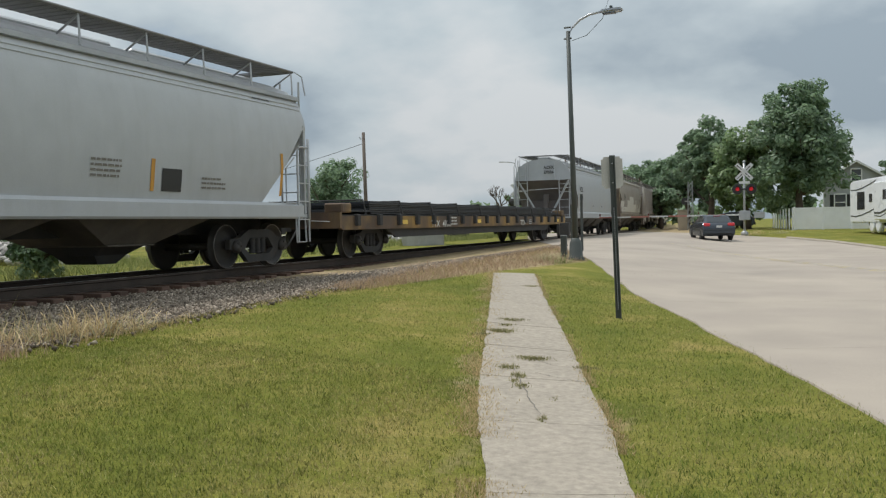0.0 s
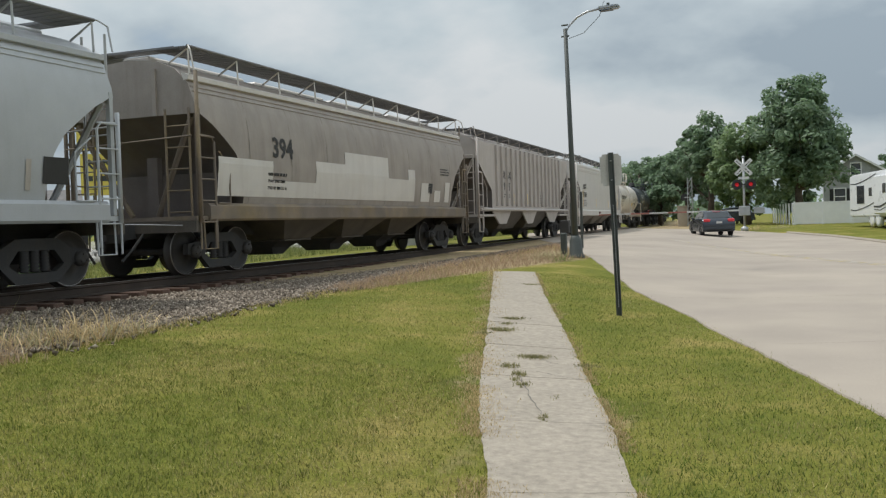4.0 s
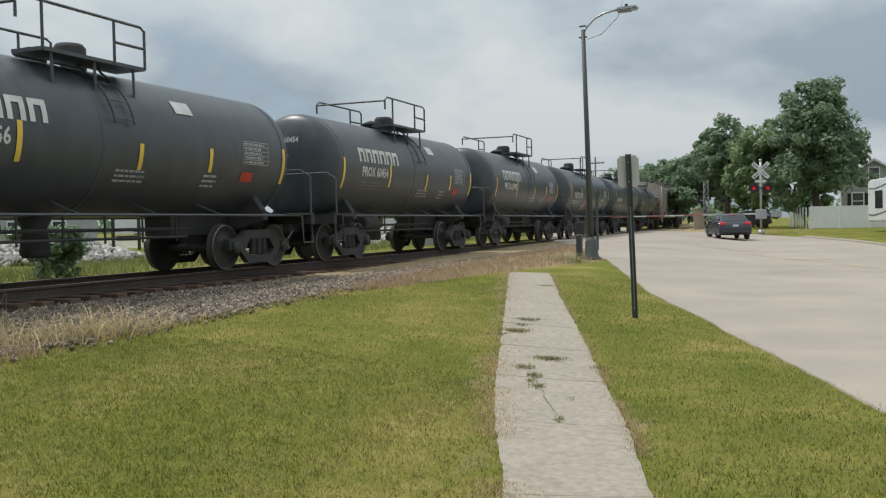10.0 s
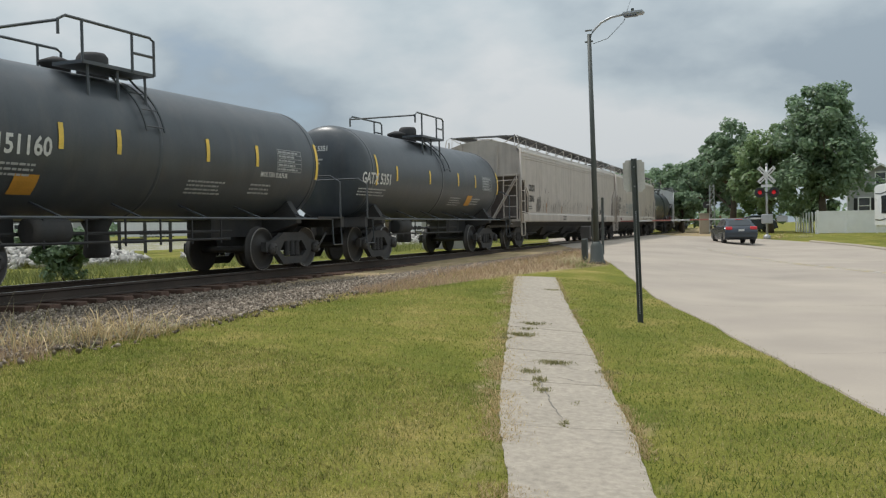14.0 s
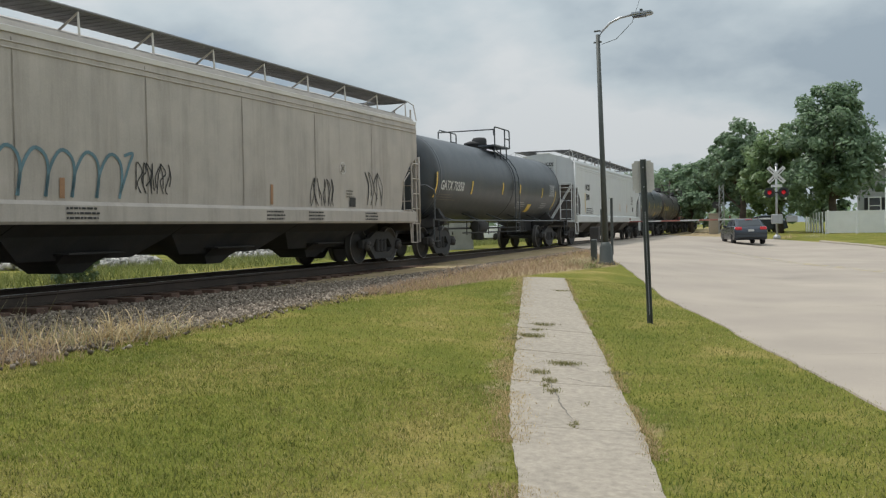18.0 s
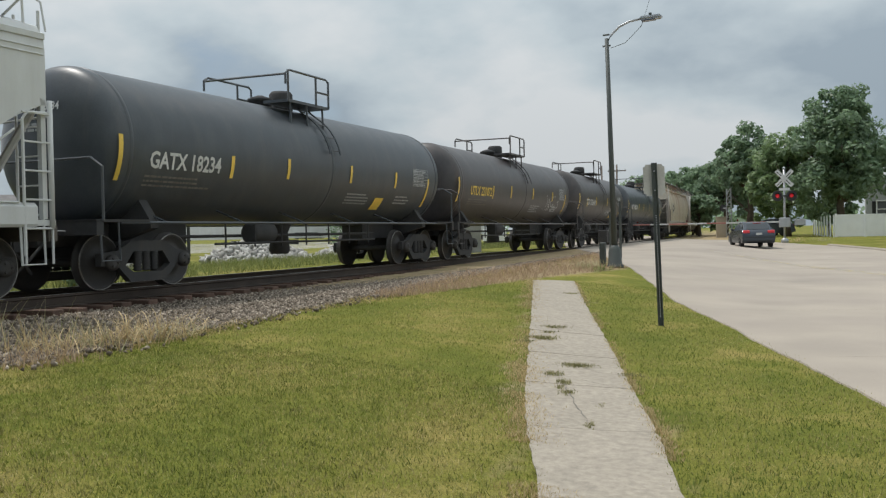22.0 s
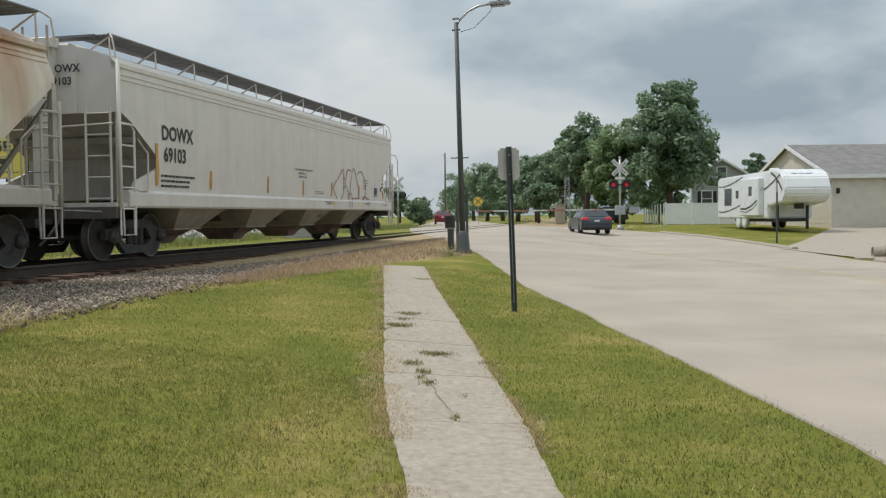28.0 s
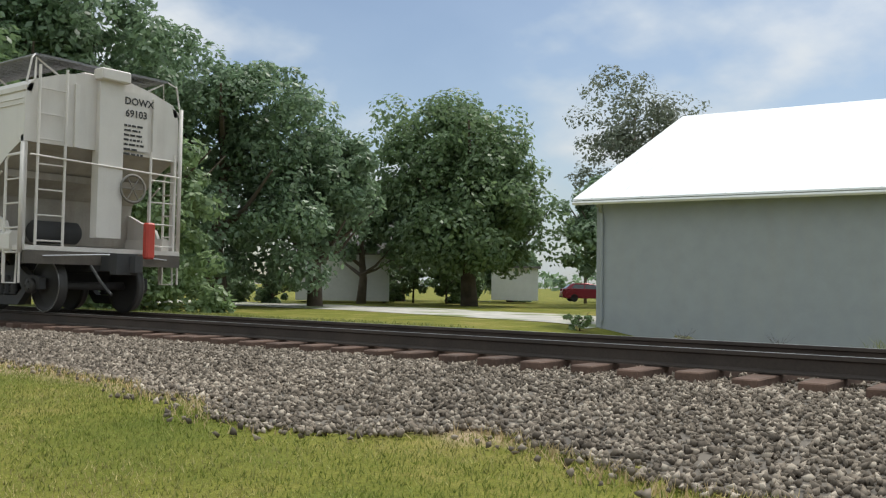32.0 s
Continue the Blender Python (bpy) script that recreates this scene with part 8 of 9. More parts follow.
def billboard():
    root = thing("billboard", pose(-39.0, 45.5, 0.3, 0, 0, 40), "two yellow advertising boards stacked on steel posts", "billboard")
    for z0, z1, u in ((6.45, 8.85, -2.4), (3.75, 6.25, -2.25)):
        board = part("board", soft_box(u, u + 4.8, -0.12, 0.12, z0, z1, 0.03), BILL_YELLOW, root)
        part("edge", boxes((u + 4.8, u + 4.9, -0.3, 0.1, z0 + 0.05, z1 - 0.05)), UNDER, board)
    wrap = lambda u, z: (u, -0.135, z)
    letter(root, wrap, "ADVERTISE", -2.2, 8.05, 0.5, BILL_INK, 1.12); letter(root, wrap, "HERE", -1.0, 7.35, 0.46, BILL_INK, 1.1)
    smudged(root, wrap, -2.2, 6.72, 4.5, 1, 0.45, BILL_INK, 3, "phone_bars")
    letter(root, wrap, "RENT ME", -2.05, 5.35, 0.58, BILL_INK, 1.15)
    smudged(root, wrap, -2.0, 4.6, 4.4, 1, 0.42, BILL_INK, 4, "phone_bars"); smudged(root, wrap, -1.9, 4.1, 2.0, 1, 0.12, BILL_INK, 5)
    patch(root, wrap, 0.4, 4.0, 0.32, 0.32, BILL_INK, "emblem"); smudged(root, wrap, 0.85, 4.1, 1.3, 1, 0.16, BILL_INK, 6)
    for u in (-1.5, 0, 1.5):
        part("post", boxes((u - 0.1, u + 0.1, 0.15, 0.4, -0.4, 8.7)), UNDER, root)


def utility_pole(x, y, h, label, arm=False, lean=0.0):
    root = thing("utility_pole", pose(x, y, ground_height(x, y), 0, lean, 0), label, "utility pole")
    bm = bmesh.new()
    tube(bm, [(0, 0, -0.3), (0, 0, h * 0.5), (0, 0, h)], 0.14, 10, r1=0.1)
    part("pole", bm, POLE_WOOD, root)
    if arm:
        part("crossarm", boxes((-1.2, 1.2, -0.05, 0.05, h - 0.9, h - 0.76)), POLE_WOOD, root)
        for u in (-1.1, -0.4, 0.4, 1.1):
            part("insulator", bars([(u, 0, h - 0.76), (u, 0, h - 0.6)], r=0.04), GALV, root)
    else:
        part("insulator", bars([(-0.18, 0, h - 0.45), (-0.28, 0, h - 0.3)], r=0.035), GALV, root)
    return root


def shed():
    # local +x runs along the wall beside the line, local +y away from the line
    root = thing("shed", pose(-31.2, -15.9, 0.15, 0, 0, 94.9), "long pale block shed with a white metal roof", "shed")
    L, W, E, R = 36.0, 22.2, 4.4, 8.95
    sl = (R - E) / (W / 2)
    bm = bmesh.new()
    gable(bm, 0, L, 0, W, -1.1, E, R - 0.1, True)
    part("wall", bm, SHED_WALL, root)
    for k in (0, 1):
        bm = bmesh.new()
        o, m = (-0.6, W + 0.6)[k], W / 2
        prism(bm, [(o, E - 0.6 * sl + 0.1), (m, R + 0.1), (m, R + 0.16), (o, E - 0.6 * sl + 0.16)], -0.7, L + 0.7, "x")
        part("roof", bm, SHED_ROOF, root)
    part("gutter", bars([(-0.7, -0.62, E - 0.24), (L + 0.7, -0.62, E - 0.24)], r=0.07), TRIM, root)
    part("downpipe", bars([(0.15, -0.6, E - 0.24), (0.15, -0.08, E - 0.55), (0.15, -0.08, 0.1)], r=0.055), SHED_WALL, root)
    part("corner_board", boxes((-0.05, 0.14, -0.03, 0.0, -0.2, E)), SHED_WALL, root)
    for i in range(41):
        x = i * 0.9
        bm = bmesh.new()
        prism(bm, [(-0.6, E - 0.6 * sl + 0.16), (W / 2, R + 0.16), (W / 2, R + 0.18), (-0.6, E - 0.6 * sl + 0.18)], x - 0.015, x + 0.015, "x")
        part("roof_seam", bm, SHED_ROOF, root)
    flue = part("flue", bars([(12.8, 0.6, E), (12.8, 0.6, E + 1.55)], r=0.17, seg=12), GALV_PALE, root)
    part("cap", bars([(12.8, 0.6, E + 1.55), (12.8, 0.6, E + 1.68)], r=0.23, seg=12), GALV_PALE, flue)
    part("flashing", boxes((12.4, 13.2, 0.25, 0.95, E + 0.2, E + 0.5)), SHED_ROOF, flue)


def white_house():
    root = thing("house", pose(-53.5, -49.0, 0.3, 0, 0, 132), "white clapboard house half hidden behind trees", "house")
    bm = bmesh.new()
    gable(bm, -3.2, 3.2, -6, 0, 0, 3.4, 5.6, True)
    part("wall", bm, TRIM, root)
    for i in range(17):
        for yy in (0.0, -6.012):
            part("clapboard", boxes((-3.2, 3.2, yy, yy + 0.012, 0.1 + i * 0.2, 0.28 + i * 0.2)), TRIM, root)
    roof_slopes(root, -3.2, 3.2, -6, 0, 3.4, 5.6, SHINGLE, True, 0.3)
    part("window", boxes((-0.8, 0.2, 0.015, 0.05, 1.2, 2.6)), GLASS, root)
    part("door", boxes((1.2, 2.1, 0.015, 0.05, 0.1, 2.1)), SIDING, root)


def hut():
    root = thing("outbuilding", pose(-65.8, -40.8, 0.4, 0, 0, 122), "small white outbuilding beside a drive", "outbuilding")
    part("wall", boxes((-2.6, 1.0, -3, 0, 0, 2.5)), TRIM, root)
    part("roof", boxes((-2.8, 1.2, -3.2, 0.2, 2.5, 2.65)), SHINGLE, root)
    part("doorway", boxes((-0.2, 0.6, 0.0, 0.02, 0, 1.7)), TYRE, root)


def far_wagons():
    for i in range(3):
        x, y = -78 + 10.6 * i * 1.1, 97.5 + 13.0 * i * 1.05
        root = thing("covered_hopper", pose(x, y, 0.4, 0, 0, -42), "pale covered hopper wagon standing on a distant siding", "hopper wagon", "wagons on the siding")
        bm = bmesh.new()
        prism(bm, [(-1.5, 0.9), (1.5, 0.9), (1.5, 2.85), (1.2, 3.1), (-1.2, 3.1), (-1.5, 2.85)], -7.4, 7.4, "y")
        part("body", bm, GREY_WHITE, root)
        part("running_board", boxes((-1.3, 1.3, -7.3, 7.3, 3.12, 3.2)), WHITE_PAINT, root)
        for sy in (-1, 1):
            part("truck", boxes((-1.2, 1.2, sy * 5.8 - 1.2, sy * 5.8 + 1.2, 0.0, 0.7)), UNDER, root)
        smudged(root, lambda u, z: (1.52, u, z), -5.2, 1.5, 4.2, 2, 0.35, BLACK_MARK, i)


def rubble():
    def heap(cx, cy, w, h):
        def region(rng, n):
            a, q = rng.uniform(0, math.tau, n), np.sqrt(rng.random(n))
            x, y = cx + w * q * np.cos(a), cy + w * 0.6 * q * np.sin(a)
            return np.stack([x, y, 0.5 + h * (1 - q) + rng.uniform(-0.1, 0.1, n)], 1)
        return region
    for cx, cy, w, h, n in ((-30.5, 30, 4.5, 1.0, 1500), (-23.5, 49, 4.0, 1.1, 1200), (-36, 21, 5.0, 1.0, 1500), (-25.6, 36.4, 3.0, 1.15, 1100), (-23.0, 41.5, 2.4, 1.2, 900)):
        tagged(scatter_stones("rubble_heap", n, heap(cx, cy, w, h), 0.24, None, 7, RUBBLE), "heap of pale broken stone beyond the track", "rubble", kind="stuff")


def small_things():
    # posts and boxes by the crossing
    for x, y, h, r in ((-7.35, 30.6, 1.55, 0.055),):
        root = thing("bollard", pose(x, y, ground_height(x, y)), "slim dark steel post beside the street", "post")
        part("post", bars([(0, 0, -0.1), (0, 0, h)], r=r), DARK_POLE, root)
    root = thing("stump_post", pose(-6.3, 25.3, ground_height(-6.3, 25.3)), "short dark post beside the street lamp", "post")
    part("post", soft_box(-0.08, 0.08, -0.08, 0.08, -0.1, 0.66, 0.02), DARK_POLE, root)
    root = thing("meter_box", pose(-7.9, 31.8, ground_height(-7.9, 31.8)), "dark metal meter box on a post", "utility box")
    part("box", soft_box(-0.16, 0.16, -0.12, 0.12, 0.5, 0.95, 0.02), UNDER, root)
    part("post", boxes((-0.05, 0.05, -0.05, 0.05, -0.1, 0.56)), UNDER, root)
    root = thing("roadside_reflector", pose(-7.0, 30.5, ground_height(-7.0, 30.5)), "thin dark reflector post on the verge", "post")
    part("post", boxes((-0.04, 0.04, -0.02, 0.02, -0.1, 1.9)), DARK_POLE, root)
    x, y = -18.8, 88.0
    root = thing("warning_sign", pose(x, y, ground_height(x, y), 0, 0, 12), "round yellow railway warning sign on a post", "sign")
    part("post", boxes((-0.04, 0.04, -0.03, 0.03, 0, 2.6)), GALV, root)
    bm = bmesh.new()
    lathe(bm, [(0.45, -0.05), (0.45, -0.03)], 24, "y", (0, 0, 2.3))
    part("plate", bm, STRIPE, root)
    for q in ([(-0.28, 2.02), (0.28, 2.58)], [(-0.28, 2.58), (0.28, 2.02)]):
        stroke(root, lambda u, z: (u, -0.055, z), q, 0.07, BLACK_MARK, "cross")
    x, y = 3.75, 40.5
    root = thing("sign_post", pose(x, y, ground_height(x, y)), "thin dark sign post on the lawn", "post")
    part("post", boxes((-0.035, 0.035, -0.03, 0.03, 0, 2.55)), DARK_POLE, root)
    part("plate", boxes((-0.02, 0.02, -0.15, 0.15, 2.1, 2.5)), SIGN_BACK, root)


def crossing_extras():
    x, y = -9.9, 79.7
    root = thing("control_cabinet", pose(x, y, ground_height(x, y), 0, 0, 10), "tan metal control cabinet beside the crossing", "utility box")
    part("body", soft_box(-0.42, 0.42, -0.3, 0.3, 0.0, 1.65, 0.02), TAN_CABINET, root)
    part("roof", soft_box(-0.48, 0.48, -0.36, 0.36, 1.65, 1.72, 0.01), TAN_CABINET, root)
    part("door", boxes((-0.36, 0.36, -0.315, -0.302, 0.12, 1.55)), TAN_CABINET, root)
    x, y = -9.2, 79.0
    root = thing("lattice_mast", pose(x, y, ground_height(x, y)), "slim galvanised lattice mast beside the crossing", "mast")
    for sx, sy in ((-1, -1), (1, -1), (1, 1), (-1, 1)):
        part("leg", bars([(sx * 0.22, sy * 0.22, 0), (sx * 0.16, sy * 0.16, 4.0)], r=0.03), GALV, root)
    for i in range(8):
        z = 0.2 + i * 0.48
        for sy in (-1, 1):
            part("brace", bars([(-0.2, sy * 0.2, z), (0.19, sy * 0.19, z + 0.48)], r=0.018), GALV, root)
        part("brace", bars([(-0.2, -0.2, z), (0.2, -0.2, z)], r=0.018), GALV, root)
    bm = bmesh.new()
    lathe(bm, [(0.3, 0.0), (0.3, 0.03), (0.14, 0.05), (0.12, 0.2)], 20, "y", (-0.45, 0, 2.4))
    part("signal_lamp", bm, UNDER, root)
    part("lamp_arm", bars([(0, 0, 2.4), (-0.45, 0, 2.4)], r=0.03), GALV, root)
    # the pipe end under the driveway
    x, y = 5.3, 29.4
    root = thing("culvert", pose(x, y, ground_height(x, y) - 0.05, 0, 0, 4), "concrete culvert end with a dark pipe beside the driveway", "culvert")
    bm = bmesh.new()
    prism(bm, [(-0.3, 0.0), (0.3, 0.0), (0.26, 0.3), (0.1, 0.4), (-0.12, 0.4), (-0.26, 0.3)], 0.3, 4.6, "x")
    part("headwall", bm, CONCRETE, root)
    bm = bmesh.new()
    lathe(bm, [(0.15, -0.12), (0.19, -0.12), (0.2, 0.5), (0.15, 0.5)], 18, "x", (0.1, 0, 0.2), cap=False)
    part("pipe", bm, CONCRETE, root)
    part("apron", soft_box(-0.6, 4.4, -0.85, -0.3, -0.02, 0.1, 0.02), CONCRETE, root)
    # white container and the small house beyond the line
    root = thing("container", pose(-21.3, 56.6, 0.5, 0, 0, 22), "small white metal container beyond the track", "container")
    part("body", soft_box(-0.75, 0.75, -0.6, 0.6, 0.55, 1.3, 0.02), VINYL, root)
    part("base", boxes((-0.7, 0.7, -0.55, 0.55, -0.1, 0.54)), UNDER, root)
    root = thing("house", pose(-62.0, 59.3, 0.2, 0, 0, 45), "low grey-roofed house behind the billboard", "house")
    bm = bmesh.new()
    gable(bm, -5, 5, 0, 7, 0, 3.4, 5.4, True)
    part("wall", bm, SIDING, root)
    roof_slopes(root, -5, 5, 0, 7, 3.4, 5.4, SHINGLE, True, 0.4)
    window(root, -1.5, -0.01, 1.2, 1.0, 1.2); window(root, 2.0, -0.01, 1.2, 1.0, 1.2)
    root = thing("overhead_wire", pose(0, 0, 0), "thin overhead wire from the utility pole", "wire")
    a, b = Vector((-26.8, 54.1, 7.0)), Vector((-62.0, 74.0, 4.4))
    part("wire", bars([a + (b - a) * i / 10 - Vector((0, 0, 0.5 * (1 - (i / 5 - 1) ** 2))) for i in range(11)], r=0.018, seg=5), UNDER, root)
    # scrub against the shed
    tree(-29.4, -15.6, 0.75, 0.55, "low weedy bush at the foot of the shed wall", LEAF_LIGHT, 26, 50, 0.06, 0.02, 0.02, 71, "bush")
    for i, (x, y, h) in enumerate(((-30.6, -12.5, 0.5), (-30.7, -9.6, 0.4), (-30.9, -6.0, 0.35), (-31.0, -2.5, 0.45))):
        tree(x, y, h, 0.6, "dry weed clump along the foot of the shed wall", WEED, 14, 40, 0.05, 0.015, 0.02, 72 + i, "weed_clump")


TAN_CABINET = surface("tan_cabinet_paint", (0.42, 0.36, 0.28), 0.6, var=0.1)


def weeds():
    """Grass in one mesh, thick near the camera; dry stalks at the stone bed; weeds in the path."""
    rng = np.random.default_rng(12)

    def blades(name, pts, height, width, material, label, cat):
        k = len(pts)
        a = rng.uniform(0, math.tau, k)
        h = height * rng.uniform(0.5, 1.2, k)
        lean = rng.normal(size=(k, 2)) * 0.45
        d = np.stack([np.cos(a), np.sin(a), 0 * a], 1) * (width * rng.uniform(0.6, 1.3, k))[:, None]
        tip = pts + np.stack([lean[:, 0] * h, lean[:, 1] * h, h], 1)
        v = np.stack([pts - d, pts + d, tip], 1).reshape(-1, 3)
        tagged(mesh_of(name, v, np.arange(3 * k).reshape(-1, 3), material), label, cat, kind="stuff")

    def lawn(n):
        k = int(n * 0.65)
        r, th = 1.0 + 19.0 * rng.random(k) ** 1.2, rng.uniform(-0.45, 1.25, k)
        x = np.concatenate([0.6 - r * np.sin(th), rng.uniform(-8.5, -2.6, n - k)])
        y = np.concatenate([r * np.cos(th), rng.uniform(-11, 8, n - k)])
        p = np.interp(y, *zip(*PATH_L)); r0 = np.interp(y, *zip(*PATH_R));  q = np.interp(y, *zip(*ROAD_L)); t = np.interp(y, *zip(*TOE)) + TRACK_X - y * abs(y) / (2 * CURVE) * (y > 0)
        rag = 0.05 * rng.normal(size=len(x))
        ok = ((x < p + 0.03 + rag * 0.6) | (x > r0 - 0.03 + rag * 0.6)) & (x < q + 0.03 + rag) & (x > t + 0.1 + 5 * abs(rag))
        return np.array([(a, b, ground_height(a, b)) for a, b in zip(x[ok], y[ok])])
    mown = lawn(520000)
    beside = mown[:, 0] > np.interp(mown[:, 1], *zip(*PATH_R)) - 0.2
    blades("grass", mown[~beside], 0.03, 0.0036, BLADE, "short mown yellowing grass blades", "grass")
    blades("grass", mown[beside], 0.032, 0.0036, BLADE_GREEN, "short green grass blades between footpath and street", "grass")

    def fringe(n):
        y = rng.uniform(3.6, 19.5, n)
        y = np.where(rng.random(n) < 0.45, rng.uniform(3.6, 9.0, n), y)
        side = rng.random(n) < 0.68
        x = np.where(side, np.interp(y, *zip(*PATH_L)) + 0.0, np.interp(y, *zip(*PATH_R)) + 0.02) + rng.normal(0, 0.05, n) * np.where(side, 2.2, 0.9)
        keep = np.array([noise.noise((b * 0.8, 4.0 if c else 9.0, 0)) > -0.15 for b, c in zip(y, side)])
        return np.array([(a, b, base_height(a, b)) for a, b in zip(x[keep], y[keep])])
    blades("straw_fringe", fringe(15000), 0.035, 0.005, DRY, "dry straw along the edges of the footpath", "grass")

    def edge(n, dry):
        out = []
        while len(out) < n:
            s = rng.uniform(-14, 34)
            d = toe(s) + 0.05 + abs(rng.normal()) * (0.16 if s < 12 else 0.2 + 0.04 * (s - 12))
            x, y, _ = on_track(s, d)
            if x > along(ROAD_L, y) - 0.3:
                continue
            if noise.noise((s * 0.5, 2, 0)) < (-0.05 if s < 9 else -0.3) and rng.random() < 0.85:
                continue
            out.append((x, y, ground_height(x, y)))
        return np.array(out)
    blades("dry_grass", edge(6500, 1), 0.075, 0.005, DRY, "dry straw-coloured grass along the ballast", "grass")
    blades("rough_grass", edge(8000, 0), 0.055, 0.006, BLADE, "rough green grass along the ballast", "grass")

    def verge(n):
        out = []
        while len(out) < n:
            s = rng.uniform(14, 40)
            d = toe(s) - 0.1 + (along(DRY_EDGE, s) - toe(s) + 0.1) * rng.random()
            x, y, _ = on_track(s, d)
            if x < along(ROAD_L, y) - 0.1:
                out.append((x, y, ground_height(x, y)))
        return np.array(out)
    blades("verge_grass", verge(8000), 0.13, 0.006, DRY_PINK, "dry brown grass between track and street", "grass")

    def beyond(n):
        s, d = rng.uniform(-45, 75, n), -4.2 - 9 * rng.random(n) ** 1.3
        return np.array([(*on_track(a, b)[:2], ground_height(*on_track(a, b)[:2])) for a, b in zip(s, d)])
    far_side = beyond(34000)
    tall = far_side[:, 1] > -4
    blades("tall_grass", far_side[tall], 0.3, 0.012, BLADE_TALL, "tall green grass beyond the track", "grass")
    blades("low_grass", far_side[~tall], 0.1, 0.012, BLADE_TALL, "low green grass beyond the track", "grass")
    def arching(name, x, y, z, n, spread, length, material, label):
        """A loose tuft of long stalks that bend over."""
        v = []
        for _ in range(n):
            a, l = rng.uniform(0, math.tau), length * rng.uniform(0.5, 1.1)
            px, py = x + rng.normal(0, spread * 0.35), y + rng.normal(0, spread)
            up, w0 = rng.uniform(0.35, 0.9), 0.004 * rng.uniform(0.7, 1.5)
            side = np.array([-math.sin(a), math.cos(a), 0]) * w0
            path = [np.array([px, py, z]) + np.array([math.cos(a) * (1 - up), math.sin(a) * (1 - up), 0]) * l * q * (1 + q) + np.array([0, 0, l * up * (q - 0.45 * q * q)]) for q in (0, 0.25, 0.5, 0.75, 1.0)]
            for p, q in zip(path, path[1:]):
                v += [p - side, p + side, q + side, q - side]
        tagged(mesh_of(name, np.array(v), np.arange(len(v)).reshape(-1, 4), material), label, "weed", kind="stuff")
    for x, y, n, sp, l in ((-7.2, 7.7, 150, 0.5, 0.75), (-7.6, 6.2, 70, 0.6, 0.5), (-7.0, 8.6, 60, 0.4, 0.45)):
        arching("straw_tuft", x, y, 0.47, n, sp, l, DRY, "long bent straw stalks at the foot of the ballast")
    arching("weed_tuft", -7.1, 8.3, 0.48, 110, 0.4, 0.5, WEED, "long bent green weeds at the foot of the ballast")
    for x, y, n, sp, l, m in ((-6.45, 24.2, 150, 0.5, 0.55, WEED), (-5.8, 23.2, 120, 0.4, 0.35, BLADE_TALL), (-7.4, 22.6, 160, 0.9, 0.5, DRY_PINK), (-8.3, 20.5, 140, 1.0, 0.45, DRY_PINK), (-6.2, 25.6, 90, 0.4, 0.5, WEED), (-3.0, 57.2, 160, 1.0, 0.7, DRY), (-1.6, 58.4, 120, 1.0, 0.6, WEED)):
        arching("weed_tuft", x, y, ground_height(x, y), n, sp, l, m, "straggling weeds and dry grass beside the street")
    # clumps of weeds in the cracks of the path, and a tuft by the stones
    for x, y, w, n, h in ((-4.7, 16.34, 0.3, 170, 0.03), (-3.66, 11.85, 0.22, 240, 0.035), (-3.55, 11.35, 0.1, 90, 0.03), (-3.47, 10.8, 0.22, 320, 0.045), (-3.55, 10.45, 0.12, 90, 0.03), (-2.62, 9.3, 0.2, 330, 0.04), (-2.66, 8.68, 0.12, 150, 0.04), (-2.46, 8.35, 0.07, 110, 0.04), (-2.42, 8.12, 0.04, 60, 0.03), (-2.3, 7.93, 0.07, 90, 0.035), (-1.79, 6.82, 0.04, 50, 0.03), (-2.0, 9.15, 0.16, 120, 0.03), (-1.9, 7.6, 0.03, 20, 0.02)):
        q = np.stack([x + rng.normal(0, w * 0.5, n), y + 0.2 * rng.normal(0, w * 0.5, n) + rng.normal(0, 0.05, n), np.full(n, base_height(x, y) + 0.012)], 1)
        blades("path_weed", q, h, 0.006, PATH_WEED, "small weed growing from a crack in the footpath", "weed")
    for x, y, n, h, m in ((-7.15, 7.9, 120, 0.42, DRY), (-7.35, 7.4, 90, 0.4, WEED), (-7.9, 6.6, 50, 0.6, WEED), (-7.5, 7.0, 90, 0.4, DRY), (-7.0, 6.4, 200, 0.2, DRY_PINK), (-7.55, 3.6, 40, 0.4, WEED)):
        q = np.stack([x + rng.normal(0, 0.22, n), y + rng.normal(0, 0.3, n), np.full(n, 0.46)], 1)
        blades("weed_clump", q, h, 0.009, m, "straggling weed clump at the foot of the ballast", "weed")


DRY_PINK = by_island("dry_seed_grass", (0.34, 0.24, 0.16), (0.56, 0.42, 0.29), 0.8, through=0.25)
BLADE_TALL = by_island("tall_grass_blades", (0.13, 0.17, 0.045), (0.33, 0.34, 0.14), 0.7, through=0.3)


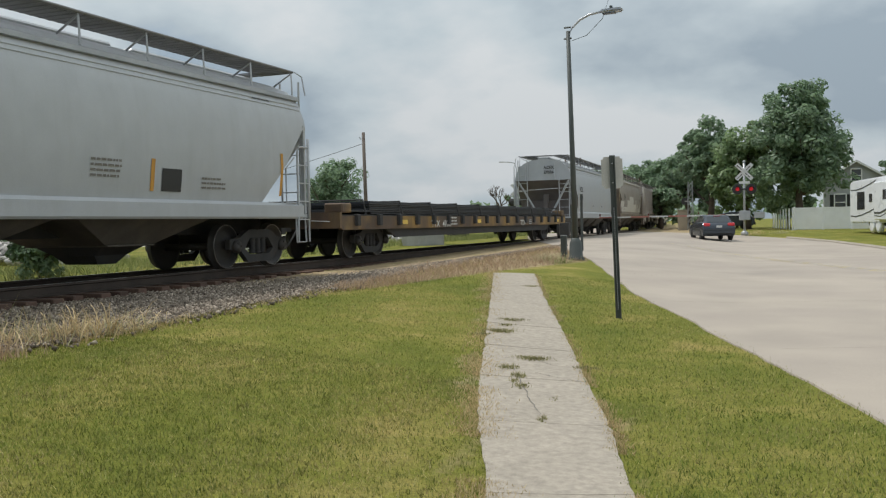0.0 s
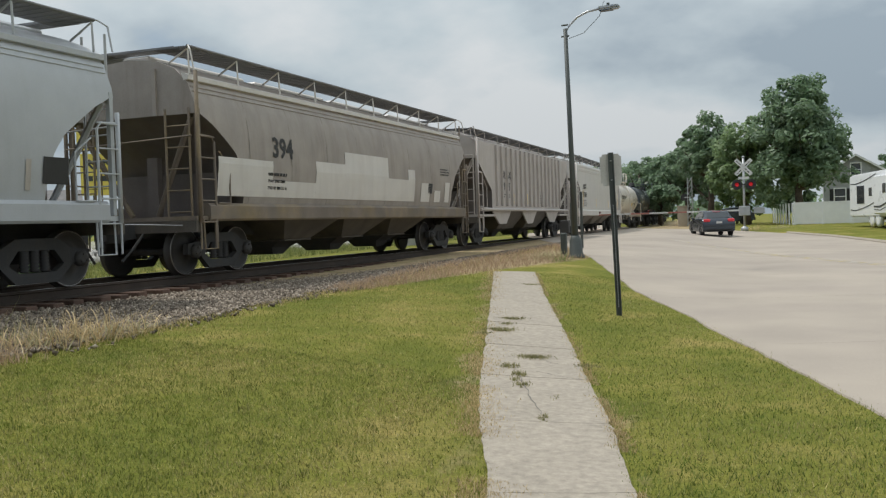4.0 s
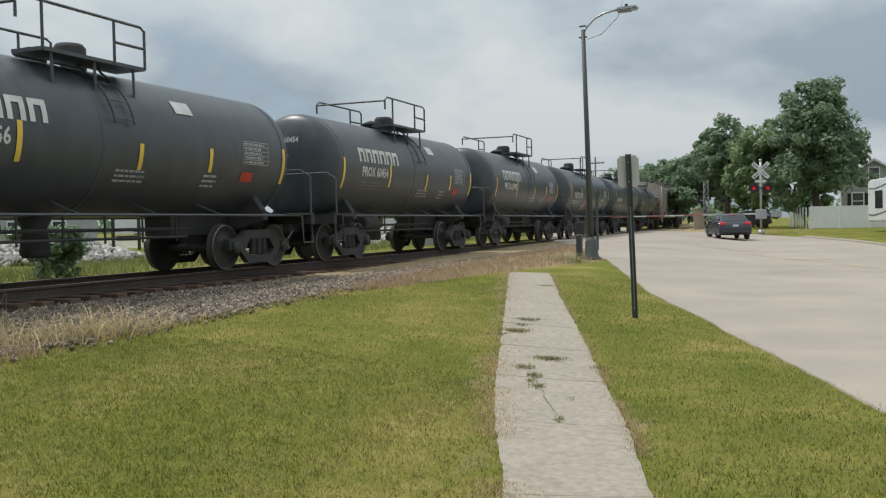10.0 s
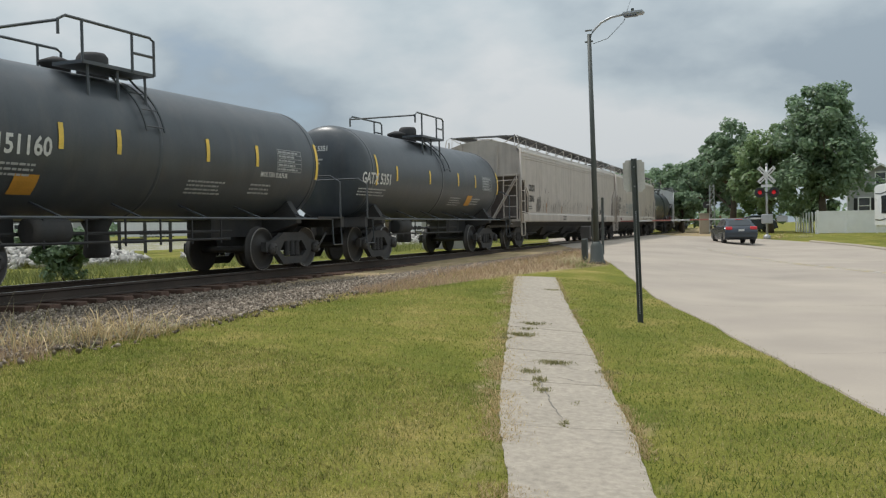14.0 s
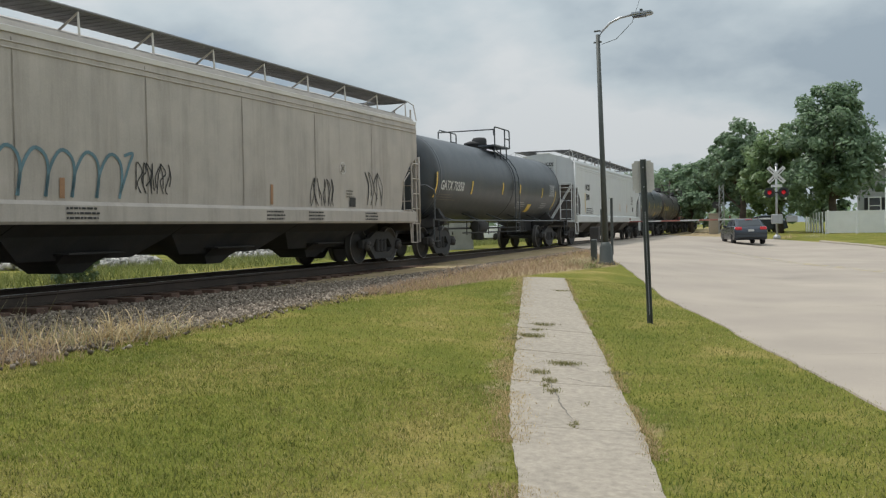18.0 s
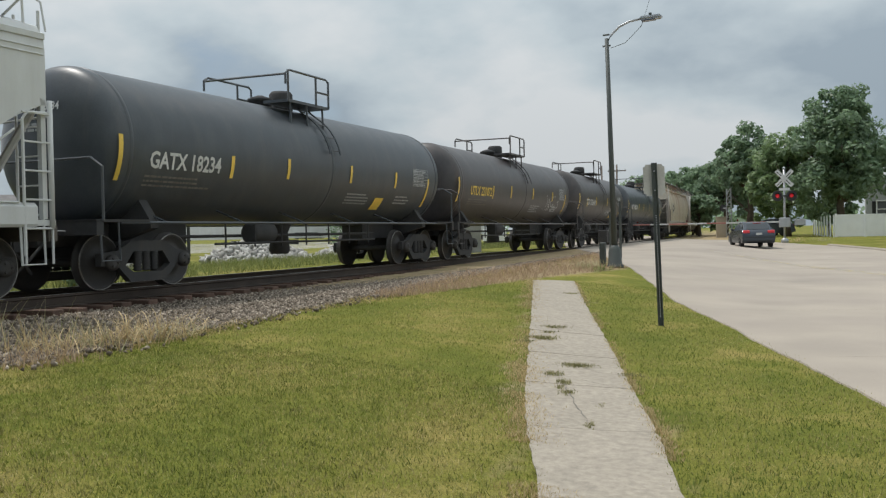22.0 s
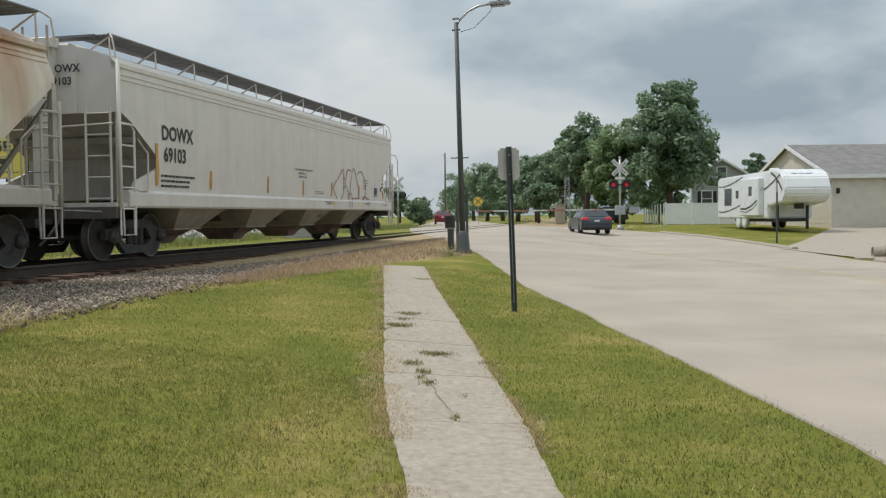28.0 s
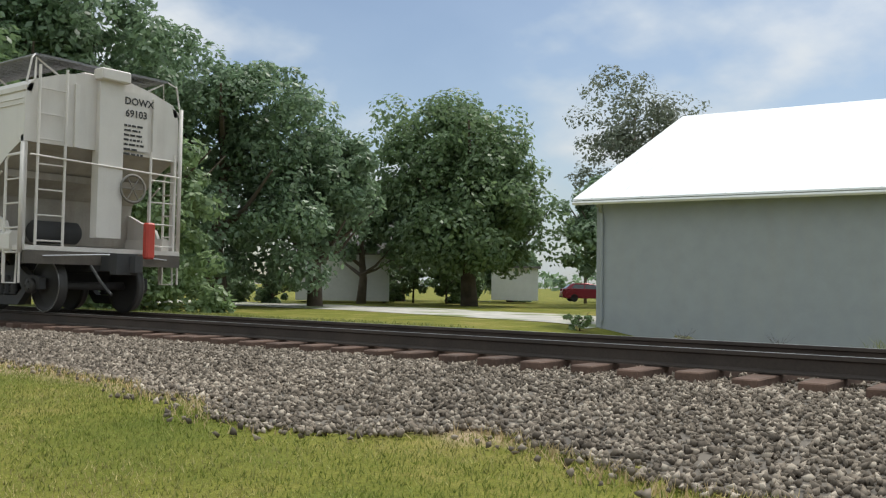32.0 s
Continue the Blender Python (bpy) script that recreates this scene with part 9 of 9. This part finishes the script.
def backdrop():
    """Low distant woods along the horizon."""
    rng = np.random.default_rng(33)
    cs, rs = [], []
    for k in range(260):
        a = rng.uniform(0, math.tau)
        d = rng.uniform(420, 620)
        h = rng.uniform(2, 7)
        cs.append((d * math.cos(a), d * math.sin(a), h)); rs.append(rng.uniform(6, 14))
    v, f = leaf_cloud(cs, rs, 60, 2.2, rng, 0.5)
    tagged(mesh_of("backdrop", v, f, LEAF), "low distant line of trees on the horizon", "trees", kind="structure")


build_ties()
consist()
static_trees()
lamp_post()
street_sign()
crossing_signal("crossing_signal", -3.5, 56.5, 0.62, 8, 1, "crossing signal with crossbuck, a lit red lamp and lowered gate", 8.6)
crossing_signal("crossing_signal", -22.0, 72.0, 0.6, 196, 0, "railway crossing signal with crossbuck seen from behind", 0.0, 6.0)
hatchback("hatchback", -4.75, 50.2, ground_height(-4.75, 50.2) + 0.115, 17, CAR_PAINT, "dark blue-grey hatchback waiting with its brake lights on", size=0.88)
hatchback("parked_car", -6.6, 83.0, ground_height(-6.6, 83.0), 96, CAR_PAINT, "dark car standing beyond the crossing gate", False)
hatchback("saloon", -25.6, 101, ground_height(-25.6, 101) + 0.115, 14, RED_CAR_PAINT, "red car driving beyond the crossing", False)
hatchback("parked_car", -68.6, -36.6, 0.35, 40, RED_CAR_PAINT, "dark red car parked behind the shed", False)
grey_house(); garage(); camper(); vinyl_fence(); equipment_hut(); billboard(); shed(); white_house(); hut(); far_wagons(); rubble(); small_things(); crossing_extras()
utility_pole(-26.7, 54.2, 7.2, "leaning weathered timber utility pole", False, -1.0)
utility_pole(-28.0, 120, 9.5, "timber utility pole with a crossarm", True); utility_pole(-31.0, 124, 9.8, "timber utility pole with a crossarm", False)
utility_pole(-71.5, -38.5, 6.0, "grey utility pole behind the shed", False)
bare_tree(-29.0, 88, 6.0, 3)
weeds()
backdrop()


def motions():
    """The train rolls past at an even speed; its wheelsets turn."""
    for ob, s in wagons:
        walk(ob, [(t, wagon_pose(s, t)) for t in range(0, 33, 2)])
    per = math.degrees(SPEED / 0.457) / FPS
    for i, ws in enumerate(spinning):
        y = (-0.889, 0.889)[i]
        walk(ws, [(k / FPS, pose(0, y, 0.457, (per * k) % 360, 0, 0)) for k in range(int(32 * FPS) + 1)])
    for ob, i in followers:
        ob.rotation_mode = "QUATERNION"
        keys = ob.animation_data_create()
        keys.action = spinning[i].animation_data.action
        keys.action_slot = spinning[i].animation_data.action_slot


motions()
